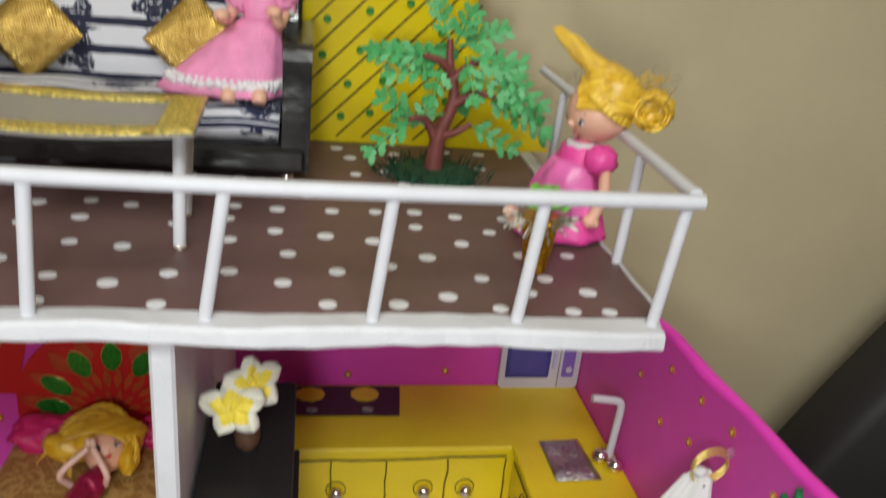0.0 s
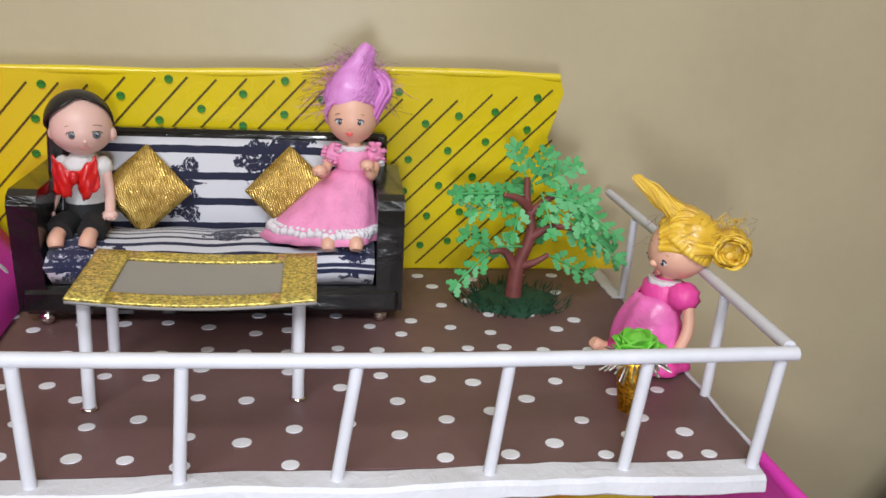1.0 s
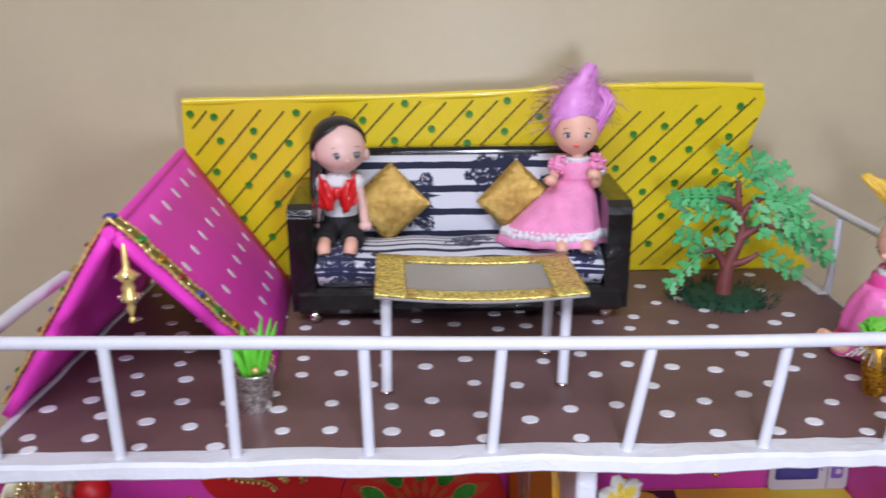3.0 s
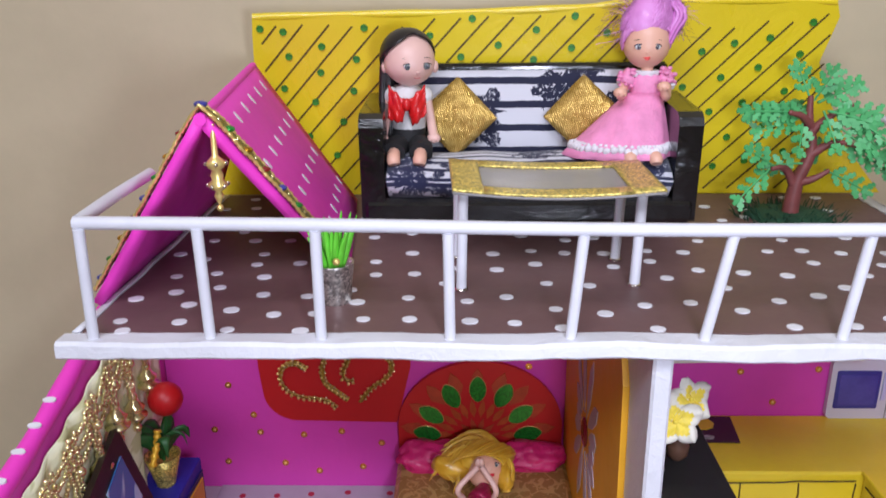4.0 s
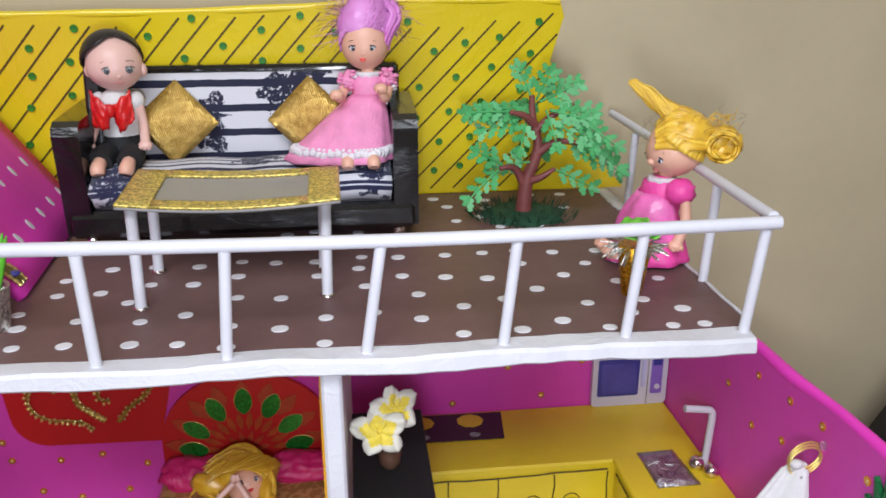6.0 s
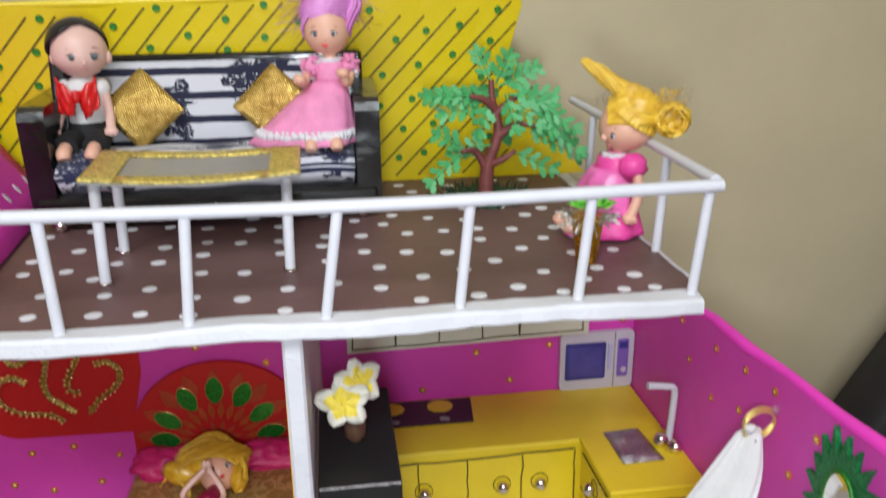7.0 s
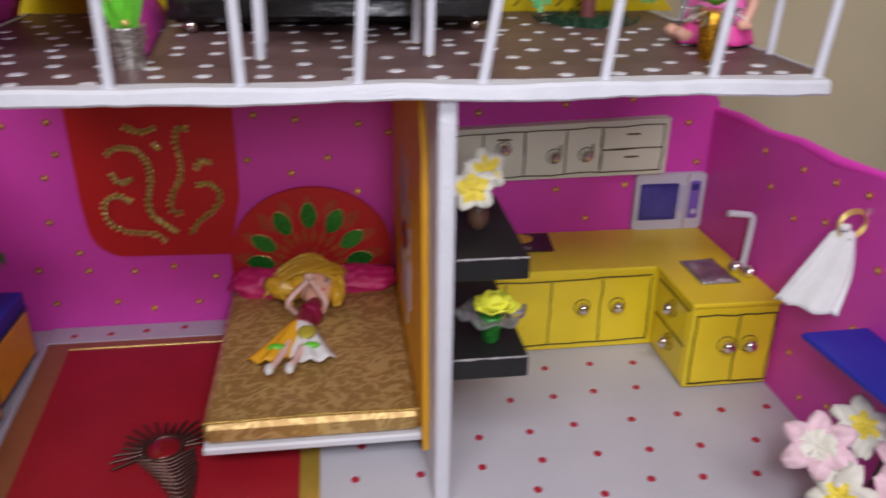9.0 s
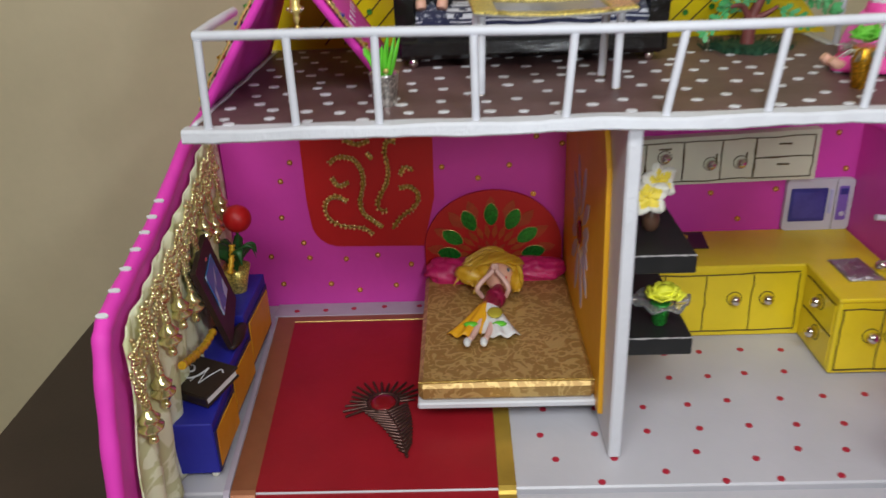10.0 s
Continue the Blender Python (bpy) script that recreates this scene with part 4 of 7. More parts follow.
def top(u, v, lift=0.0):
    p = C[0].lerp(C[1], u).lerp(C[3].lerp(C[2], u), v)
    return p + Vector((0, 0, lift - 0.0028 * math.sin(math.pi * u) * (1 - 0.4 * v)))


part("tabletop", Build().sheet(lambda u, v: top(u, v), 14, 6, 0.0012, GREY), tt, "smoky grey plastic sheet")
for u0, u1, v0, v1 in ((0.0, 0.15, 0.0, 1.0), (0.85, 1.0, 0.0, 1.0), (0.15, 0.85, 0.0, 0.17), (0.15, 0.85, 0.83, 1.0)):
    part("border_strip", Build().sheet(lambda u, v: top(u0 + (u1 - u0) * u, v0 + (v1 - v0) * v, 0.0012), 10, 8, 0.0011, GOLDGLIT), tt, "gold glitter strip")
for x, y, dx in ((-0.0428, 0.0520, 0.0010), (0.0392, 0.0575, 0.0012), (-0.0450, 0.098, 0.001), (0.0365, 0.0935, 0.002)):
    leg = part("leg", Build().tube([(x, y, F0), (x + dx, y + 0.001, 0.2775)], 0.0025, STRAW, 12), tt)
    part("glue_foot", Build().ball((x, y, F0 + 0.0008), (0.0036, 0.0036, 0.001), SILVER, 8), leg)

# plastic tree
tree = thing("tree", (0.1545, 0.168, F0), "green plastic model tree with red-brown trunk", "tree")
trunk = Build()
T0 = Vector((0.1545, 0.168, F0))


def tree_at(x, z, y=0.0):
    return T0 + Vector((x, y, z))


main = curve([tree_at(0, 0), tree_at(0.0005, 0.012), tree_at(0.002, 0.024), tree_at(0.0065, 0.036), tree_at(0.0075, 0.046), tree_at(0.004, 0.060), tree_at(0.003, 0.073)], 4)
trunk.tube(main, [0.0052 - 0.0036 * k / (len(main) - 1) for k in range(len(main))], BARK, 9)
limbs = [((0.001, 0.018, 0), (-0.005, 0.029, -0.001), (-0.0095, 0.0315, -0.002), (-0.0145, 0.031, -0.003)), ((0.006, 0.038, 0), (0.015, 0.045, -0.003), (0.022, 0.0465, -0.004), (0.031, 0.0448, -0.004)), ((0.002, 0.022, 0), (0.009, 0.025, -0.004), (0.016, 0.030, -0.006)), ((0.006, 0.052, 0), (0.016, 0.060, 0.003), (0.028, 0.067, 0.002)), ((0.005, 0.050, 0), (0.006, 0.056, 0.008), (0.003, 0.062, 0.016)), ((0.005, 0.056, 0), (-0.002, 0.062, -0.004), (-0.010, 0.0645, -0.007))]
for limb in limbs:
    run = curve([tree_at(*p) for p in limb], 4)
    trunk.tube(run, [0.0030 - 0.0017 * k / (len(run) - 1) for k in range(len(run))], BARK, 7)
    trunk.ball(run[-1], 0.0016, BARK, 6)
part("trunk", trunk, tree, "red-brown plastic trunk with forked limbs")
random.seed(11)


def frond(b, start, end, droop, material, size=0.0098):
    """A flat moulded twig with lobed leaves on both sides."""
    h = (end - start)
    length = h.length
    h.normalize()
    side = h.cross(Vector((0, -1, 0.3))).normalized()
    steps = max(3, int(length / 0.0058))
    pts = [start.lerp(end, k / steps) + Vector((0, 0, -droop * (k / steps) ** 2)) for k in range(steps + 1)]
    b.tube(pts, [0.0007] * steps + [0.0004], material, 5)
    for k in range(1, steps + 1):
        for s in (-1, 1, 0):
            if s == 0 and k < steps:
                continue
            long = size * (1.0 - 0.25 * k / steps) * rnd(0.8, 1.1)
            d = (h * (0.75 if s else 1.0) + side * s * rnd(0.75, 1.0) + Vector((0, rnd(-0.3, 0.1), rnd(-0.15, 0.1)))).normalized()
            w = d.cross(Vector((rnd(-0.25, 0.25), -1, rnd(0.0, 0.5)))).normalized()
            up = d.cross(w)
            o, ring = pts[k], []
            for q in range(11):
                f = q / 10
                ring.append((f, 0.115 + 0.19 * abs(math.sin(f * math.pi * 2.5)) * (1 - 0.25 * f) if q < 10 else 0.05))
            out = [o + d * long * f + w * long * g for f, g in ring] + [o + d * long * f - w * long * g for f, g in ring[::-1]]
            b.prism(out, up * 0.0007, material)


fronds = [(0.002, 0.063, -0.031, 0.0655, -0.006, 2), (0.0, 0.061, -0.025, 0.0545, -0.010, 1), (0.001, 0.060, -0.006, 0.047, -0.012, 1), (0.003, 0.071, -0.003, 0.0885, 0.0, 1), (0.006, 0.070, 0.012, 0.0865, 0.002, 1), (0.008, 0.069, 0.026, 0.077, 0.002, 2), (0.014, 0.064, 0.040, 0.064, 0.0, 2), (0.026, 0.062, 0.052, 0.046, -0.004, 2), (0.028, 0.050, 0.056, 0.033, -0.004, 1), (0.024, 0.046, 0.058, 0.029, 0.004, 1), (0.012, 0.064, 0.016, 0.049, -0.012, 1), (0.014, 0.060, 0.031, 0.049, -0.010, 1), (0.016, 0.030, 0.040, 0.020, -0.008, 1), (-0.013, 0.032, -0.029, 0.0425, -0.006, 1), (-0.013, 0.031, -0.034, 0.018, -0.006, 1), (0.003, 0.034, -0.013, 0.033, 0.006, 1), (0.004, 0.060, 0.004, 0.066, 0.022, 1), (0.008, 0.044, 0.018, 0.036, 0.018, 1)]
for x0, z0, x1, z1, y1, n in fronds:
    b = Build()
    for k in range(n):
        frond(b, tree_at(x0, z0, rnd(-0.002, 0.002)), tree_at(x1 + rnd(-0.006, 0.006) * (k > 0), z1 + rnd(-0.005, 0.005) * (k > 0), y1 + rnd(-0.006, 0.006)), rnd(0.0, 0.003), LEAF)
    part("leaf_spray", b, tree)
moss = Build()
moss.lathe([(0.0245, 0.0), (0.023, 0.0022), (0.017, 0.0036), (0.007, 0.0042)], (0.155, 0.170, F0), MOSS, 30, 0.09, 7)
for k in range(260):
    a, r = rnd(0, 6.28), 0.029 * math.sqrt(rnd(0, 1))
    p = Vector((0.155 + r * 1.1 * math.cos(a), 0.170 + r * math.sin(a), F0 + 0.001))
    moss.tube([p, p + Vector((rnd(-0.002, 0.002) + 0.003 * math.cos(a), rnd(-0.002, 0.002) + 0.003 * math.sin(a), rnd(0.002, 0.0055)))], [0.0005, 0.0002], MOSS, 3)
part("moss_base", moss, tree, "dark green tufted base")

# pot with green blades
pot = thing("potted_plant", (-0.0998, 0.039, F0), "silver glitter pot with lime green plastic blades", "plant")
P = Vector((-0.0998, 0.0390, F0))
part("pot", Build().lathe([(0.0068, 0.0), (0.0074, 0.006), (0.0088, 0.018), (0.0091, 0.019), (0.0082, 0.0185), (0.007, 0.014)], P, SILVERGLIT, 20), pot)
random.seed(4)
for k in range(13):
    a = k * 2.4
    d = Vector((math.cos(a), math.sin(a) * 0.8, 0)) * rnd(0.004, 0.013)
    b = Build().tube(curve([P + Vector((d.x * 0.25, d.y * 0.25, 0.014)), P + Vector((d.x * 0.6, d.y * 0.6, 0.026)), P + Vector((d.x, d.y, rnd(0.031, 0.042)))], 4), [0.0013, 0.0016, 0.0018, 0.0019, 0.0019, 0.0017, 0.0014, 0.001, 0.0003], GRASS, 6, 0.4)
    part("leaf", b, pot)
part("gold_bead", Build().ball(P + Vector((0.002, -0.006, 0.021)), 0.0018, GOLD, 8), pot)

# golden cone with a lime foam rose


def foam_rose(parent, c, r, material, label, turns=14):
    rose = part("rose", Build().ball(c + Vector((0, 0, r * 0.1)), (r * 0.42, r * 0.42, r * 0.4), material, 10), parent, label)
    for k in range(turns):
        a, ring = k * 2.4, 0.35 + 0.65 * (k / turns)
        d = Vector((math.cos(a), math.sin(a), 0))
        w = Vector((-d.y, d.x, 0))

        def petal(u, v):
            q = (u - 0.5) * 2
            return c + d * r * (ring * 0.55 + 0.42 * ring * v + 0.08 * v * v) * (1 - 0.12 * q * q) + w * q * r * 0.52 * math.sin(math.pi * (0.18 + 0.72 * v)) + Vector((0, 0, r * ((0.62 - 0.5 * ring) * v + 0.28 * v * (1 - ring) - 0.1)))
        part("petal", Build().sheet(petal, 5, 5, r * 0.05, material), rose)


cone = thing("rose_cone", (0.1793, 0.044, F0), "golden glitter cone pot holding a lime foam rose", "flower pot")
P = Vector((0.1793, 0.044, F0))
part("pot", Build().lathe([(0.0046, 0.0), (0.0052, 0.004), (0.0078, 0.024), (0.0072, 0.0242)], P, POTGOLD, 18), cone, "golden glitter cone")
foam_rose(cone, P + Vector((0, 0, 0.0295)), 0.0125, LIMEFOAM, "lime green foam rose")
random.seed(5)
frill = Build()
for k in range(60):
    a = rnd(0, 6.28)
    d = Vector((math.cos(a), math.sin(a), 0))
    frill.tube([P + d * 0.006 + Vector((0, 0, 0.024)), P + d * rnd(0.011, 0.0155) + Vector((0, 0, rnd(0.017, 0.026)))], [0.0003, 0.0005], SILVERGLIT, 4)
part("tinsel_frill", frill, cone, "pale gold tinsel")

# ---- dolls: each one plain mesh ----
random.seed(21)


def strand(b, pts, r, material, n=6):
    run = curve(pts, 4)
    m = len(run) - 1
    b.tube(run, [max(0.0002, r * (0.55 + 0.9 * math.sin(math.pi * min(1, 0.15 + 0.85 * k / m)))) for k in range(m + 1)], material, n)


def hair_cap(b, c, r, reach, material, turn=None, groove=0.0):
    """Hair moulded over a skull; reach(a) is how far it comes down, in degrees from the crown."""
    turn = turn or Matrix()

    def shape(u, v):
        a = 2 * math.pi * u
        th = radians(reach(a)) * v
        g = 1.0 + groove * (math.sin(31 * a + 4 * v) + 0.6 * math.sin(17 * a)) * min(1, v * 2)
        return Vector(c) + turn @ Vector((r[0] * math.sin(th) * math.cos(a) * g, r[1] * math.sin(th) * math.sin(a) * g, r[2] * math.cos(th)))
    b.sheet(shape, 180 if groove else 44, 12, 0.0009, material)


def doll_head(b, c, r, material, cheek=0.07):
    """A doll's head: round skull with full cheeks."""
    start = len(b.v)
    b.ball(c, r, material, 26)
    for i in range(start, len(b.v)):
        x, y, z = b.v[i]
        k = (z - c.z) / r[2]
        g = 1 + cheek * math.exp(-((k + 0.42) / 0.36) ** 2)
        b.v[i] = (c.x + (x - c.x) * g, c.y + (y - c.y) * g, z)


def face(b, c, r, toward, iris=None, lips=None, soft=False):
    """Eyes, brows, nose and mouth on the side of a head that looks toward."""
    f = Vector(toward).normalized()
    s = Vector((0, 0, 1)).cross(f).normalized()
    up = f.cross(s)
    turn = Matrix((s, f, up)).transposed().to_4x4()
    for k in (-1, 1):
        e = c + f * r * 0.875 + s * k * r * 0.38 + up * r * 0.03
        b.ball(e, (r * 0.17, r * (0.062 if soft else 0.07), r * 0.12), EYEWHITE, 10, turn)
        b.ball(e + f * r * 0.035, (r * (0.135 if soft else 0.105), r * 0.06, r * (0.14 if soft else 0.11)), iris or EYEBLUE, 10, turn)
        b.ball(e + f * r * 0.065 - up * r * 0.005, (r * 0.055, r * 0.045, r * 0.06), EYEDARK, 8, turn)
        b.ball(e + f * r * 0.1 + up * r * 0.045 + s * r * 0.03, r * 0.022, EYEWHITE, 6)
        arc = [e + s * r * 0.2 * math.sin(q) + up * r * (0.02 + 0.115 * math.cos(q)) + f * r * 0.05 * math.cos(q) for q in (-1.35, -0.8, -0.3, 0.3, 0.8, 1.35)]
        b.tube(arc, r * (0.016 if soft else 0.026), WOODBROWN if soft else EYEDARK, 5)
        brow = [e + s * r * 0.2 * q + up * r * (0.33 - 0.05 * q * q) - f * r * (0.02 + 0.05 * q * q) for q in (-1, -0.5, 0, 0.5, 1)]
        b.tube(brow, r * 0.013, WOODBROWN, 4)
    b.ball(c + f * r * 0.95 - up * r * 0.2, (r * 0.075, r * 0.075, r * 0.065), SKIN if not soft else SKINPALE, 8, turn)
    m = c + f * r * 0.885 - up * r * 0.44
    if soft:
        b.tube([m + s * r * 0.13 * q + up * r * 0.03 * q * q - f * r * 0.02 * q * q for q in (-1, -0.5, 0, 0.5, 1)], r * 0.026, LIPSOFT, 5)
    else:
        b.ball(m + up * r * 0.03, (r * 0.17, r * 0.07, r * 0.05), lips or LIPS, 10, turn)
        b.ball(m - up * r * 0.045, (r * 0.12, r * 0.075, r * 0.05), lips or LIPS, 10, turn)


def arm(b, pts, r, material, hand):
    b.tube(curve(pts, 4), r, material, 8)
    b.ball(pts[-1], (r * 1.5, r * 1.3, r * 1.1), hand, 8)
    for k in (-1, 0, 1):
        p = Vector(pts[-1]) + Vector((k * r * 0.9, -r * 1.2, -r * 0.3))
        b.tube([pts[-1], p], r * 0.42, hand, 5)


# boy doll in a white shirt with a red satin bow
b = Build()
X, Y, Z = -0.0735, 0.170, 0.2705
H = Vector((X + 0.0012, Y - 0.001, 0.3254))
doll_head(b, H, (0.0144, 0.0145, 0.0146), SKINPALE, 0.06)
for k in (-1, 1):
    b.ball(H + Vector((k * 0.0144, 0.001, -0.004)), (0.0022, 0.003, 0.0036), SKINPALE, 8)
def boy_hair(a):
    front = math.degrees(a) % 360
    marks = [(0, 74), (45, 118), (90, 128), (140, 122), (180, 104), (205, 90), (225, 76), (245, 62), (262, 50), (280, 36), (305, 33), (335, 50), (360, 70)]
    for (p, q), (p1, q1) in zip(marks, marks[1:]):
        if p <= front <= p1:
            return q + (q1 - q) * (front - p) / (p1 - p)


hair_cap(b, H + Vector((-0.0012, 0.0012, 0.0016)), (0.0158, 0.0158, 0.0158), boy_hair, HAIRBLACK)
for k in range(26):
    x0 = -0.0150 + 0.0042 * (k % 5) / 4
    deep = 0.001 + 0.0085 * k / 25
    strand(b, [H + Vector((x0, deep, 0.005)), H + Vector((x0 - 0.0015, deep + 0.002, -0.016)), H + Vector((x0 + rnd(-0.002, 0.001), deep, -0.034)), H + Vector((x0 + rnd(-0.002, 0.003), deep - 0.004, -0.048 - rnd(0, 0.006)))], 0.0015, HAIRBLACK)
face(b, H + Vector((0.0014, -0.0004, -0.0022)), 0.0143, (0.30, -1, -0.06), EYEBLUE, None, True)
b.tube([(X, Y, 0.308), (X, Y, 0.316)], 0.0042, SKINPALE, 10)
b.lathe([(0.0090, 0.0), (0.0096, 0.014), (0.0106, 0.026), (0.0098, 0.035), (0.005, 0.0395)], (X, Y + 0.001, 0.272), SHIRT, 18)
for k in (-1, 1):
    b.ball((X + k * 0.0098, Y + 0.001, 0.3045), (0.0045, 0.005, 0.0055), SHIRT, 10)
    arm(b, [(X + k * 0.0108, Y, 0.303), (X + k * 0.0128, Y - 0.003, 0.292), (X + k * 0.0150, Y - 0.013, 0.2825)], 0.0027, SKINPALE, SKINPALE)
    b.tube(curve([(X + k * 0.005, Y - 0.002, 0.2765), (X + k * 0.0075, Y - 0.014, 0.277), (X + k * 0.0078, Y - 0.022, 0.2755)], 4), 0.0068, BLACKCLOTH, 12)
    b.tube(curve([(X + k * 0.0075, Y - 0.020, 0.276), (X + k * 0.0075, Y - 0.027, 0.2735), (X + k * 0.007, Y - 0.029, 0.2705)], 3), [0.0036, 0.0037, 0.0038, 0.004, 0.004, 0.0038, 0.0034], SKIN, 10)

    def lobe(u, v):
        q = [Vector((0.0, 0, 0.3035)), Vector((0.0102, 0, 0.3120)), Vector((0.0110, 0, 0.2950 + 0.0015 * k)), Vector((0.0030, 0, 0.2905 - 0.001 * k))]
        p = q[0].lerp(q[1], u).lerp(q[3].lerp(q[2], u), v)
        puff = 0.0042 * math.sin(math.pi * min(1, 0.12 + u)) * (0.55 + 0.45 * math.sin(math.pi * v)) + 0.0005 * math.sin(u * 9 + v * 13)
        return X + k * p.x, Y - 0.0122 - puff, p.z + 0.0006 * math.sin(u * 14)
    b.sheet(lobe, 12, 12, 0.0010, REDSATIN)
b.lathe([(0.0092, 0.0), (0.0102, 0.006), (0.0100, 0.0145), (0.0088, 0.0155)], (X, Y + 0.0008, 0.2715), BLACKCLOTH, 20)
b.ball((X, Y - 0.0158, 0.302), (0.0026, 0.0026, 0.0038), REDSATIN, 8)
solid("boy_doll", b, (X, Y, Z), "seated boy doll with white shirt and red satin bow", "doll")

# girl doll in a pink gown, pink hair swept up
b = Build()
X, Y, Z = 0.0635, 0.170, 0.2705
H = Vector((X - 0.001, Y + 0.001, 0.3340))
doll_head(b, H, (0.0126, 0.0124, 0.0148), SKIN, 0.06)
face(b, H + Vector((-0.0005, 0.0002, -0.0015)), 0.0128, (-0.1, -1, -0.08), EYEBLUE, LIPCORAL)
hair_cap(b, H + Vector((0, 0.0014, 0.0010)), (0.0139, 0.0136, 0.0155), lambda a: 112 + 66 * math.sin(a) if math.sin(a) < 0 else 112, HAIRPINK, None, 0.02)
tower = curve([H + Vector((0.0, 0.003, 0.006)), H + Vector((0.0005, 0.003, 0.015)), H + Vector((0.002, 0.003, 0.023)), H + Vector((0.0045, 0.002, 0.0285)), H + Vector((0.0075, 0.002, 0.0365))], 5)
fat = [0.0138, 0.0142, 0.0143, 0.0141, 0.0137, 0.0131, 0.0123, 0.0114, 0.0104, 0.0094, 0.0085, 0.0077, 0.007, 0.0066, 0.0062, 0.0057, 0.0053, 0.0049, 0.0044, 0.0037, 0.0024]
b.tube(tower, fat, HAIRPINK, 20, 0.85)
for k in range(340):
    a0, twist, rise = rnd(0, 6.28), rnd(0.5, 1.5), rnd(0.35, 1.0)
    run = []
    for q in range(8):
        i = min(20, int(20 * rise * q / 7))
        a = a0 + twist * q / 7
        run.append(tower[i] + Vector((math.cos(a) * fat[i] * 1.03, math.sin(a) * fat[i] * 0.88, 0.0)))
    b.tube(run, [0.0003, 0.0005, 0.0006, 0.0006, 0.0006, 0.0006, 0.0005, 0.0003], HAIRPINK, 4)
for k in range(26):
    o = H + Vector((0.0105 + rnd(-0.002, 0.002), rnd(-0.006, 0.004), rnd(-0.002, 0.004)))
    strand(b, [o, o + Vector((0.0035, 0, 0.008)), o + Vector((0.0065 + rnd(-0.001, 0.001), 0, 0.0155 + rnd(-0.003, 0.001))), H + Vector((0.0115 + rnd(-0.002, 0.003), rnd(-0.003, 0.003), 0.0225 + rnd(-0.003, 0.002)))], 0.0009, HAIRPINK)
for k in range(110):
    a = rnd(-2.3, 2.3)
    o = H + Vector((math.sin(a) * 0.0125 + 0.002, rnd(-0.004, 0.004), 0.012 + 0.016 * math.cos(a)))
    d = Vector((math.sin(a) * rnd(0.3, 1.0), rnd(-0.5, 0.3), math.cos(a) * 0.5 + 0.5)) * rnd(0.004, 0.009)
    b.tube(curve([o, o + d * 0.6 + Vector((rnd(-0.002, 0.002), 0, 0.001)), o + d + Vector((rnd(-0.003, 0.003), 0, rnd(-0.003, 0.001)))], 4), 0.00012, HAIRPINK, 3)
for k in range(230):
    a = rnd(-2.5, 2.2)
    o = H + Vector((math.sin(a) * 0.0135 + 0.002, 0.002, 0.012 + 0.014 * math.cos(a)))
    d = Vector((math.sin(a) * rnd(0.4, 1.3) - 0.15, rnd(-0.4, 0.4), math.cos(a) * rnd(0.1, 0.7) + 0.1)) * rnd(0.005, 0.018)
    b.tube(curve([o, o + d * 0.5 + Vector((rnd(-0.003, 0.003), 0, rnd(-0.001, 0.004))), o + d + Vector((rnd(-0.004, 0.004), 0, rnd(-0.005, 0.001)))], 3), 0.0001, HAIRFRIZZ if k % 3 else HAIRPINK, 3)
b.tube([(X, Y, 0.315), (X, Y, 0.322)], 0.0036, SKIN, 10)
b.lathe([(0.0075, 0.0), (0.0085, 0.01), (0.0098, 0.018), (0.0085, 0.023), (0.004, 0.0255)], (X, Y + 0.001, 0.2925), PINKTULLE, 18)
for k in (-1, 1):
    b.ball((X + k * 0.0108, Y, 0.3130), (0.0050, 0.0054, 0.0058), PINKTULLE, 12, None, 0.3)
    for q in range(30):
        a, up = q * 2.4, rnd(-0.005, 0.0062)
        w = 0.0052 * math.sqrt(max(0.1, 1 - (up / 0.0068) ** 2))
        c = Vector((X + k * 0.0108 + w * math.cos(a), Y - 0.001 + w * math.sin(a), 0.3132 + up))
        b.ball(c, (rnd(0.0014, 0.0022), rnd(0.0012, 0.0018), rnd(0.0008, 0.0014)), PINKTULLE if q % 9 else LACE, 8, None, 0.5)
b.lathe([(0.0058, 0.0), (0.0072, 0.002), (0.0068, 0.0035)], (X, Y, 0.315), LACE, 18, 0.12, 8)
arm(b, [(X - 0.0125, Y - 0.001, 0.311), (X - 0.0155, Y - 0.009, 0.3055), (X - 0.0175, Y - 0.016, 0.308)], 0.0027, SKIN, SKIN)
arm(b, [(X + 0.0115, Y - 0.002, 0.310), (X + 0.009, Y - 0.012, 0.305), (X + 0.0065, Y - 0.0155, 0.311)], 0.0027, SKIN, SKIN)


def gown(u, v):
    a = 2 * math.pi * u
    rx, ry = 0.0082 + 0.0125 * v ** 0.85, 0.008 + 0.011 * v ** 0.9
    fold = 1 + 0.045 * v * math.sin(11 * a + 2 * math.sin(3 * a))
    left = -0.0085 * v - 0.019 * v * max(0.0, -math.cos(a)) ** 1.3
    return X + left + rx * math.cos(a) * fold, Y - 0.0155 * v + ry * math.sin(a) * fold, 0.3065 - 0.0335 * v


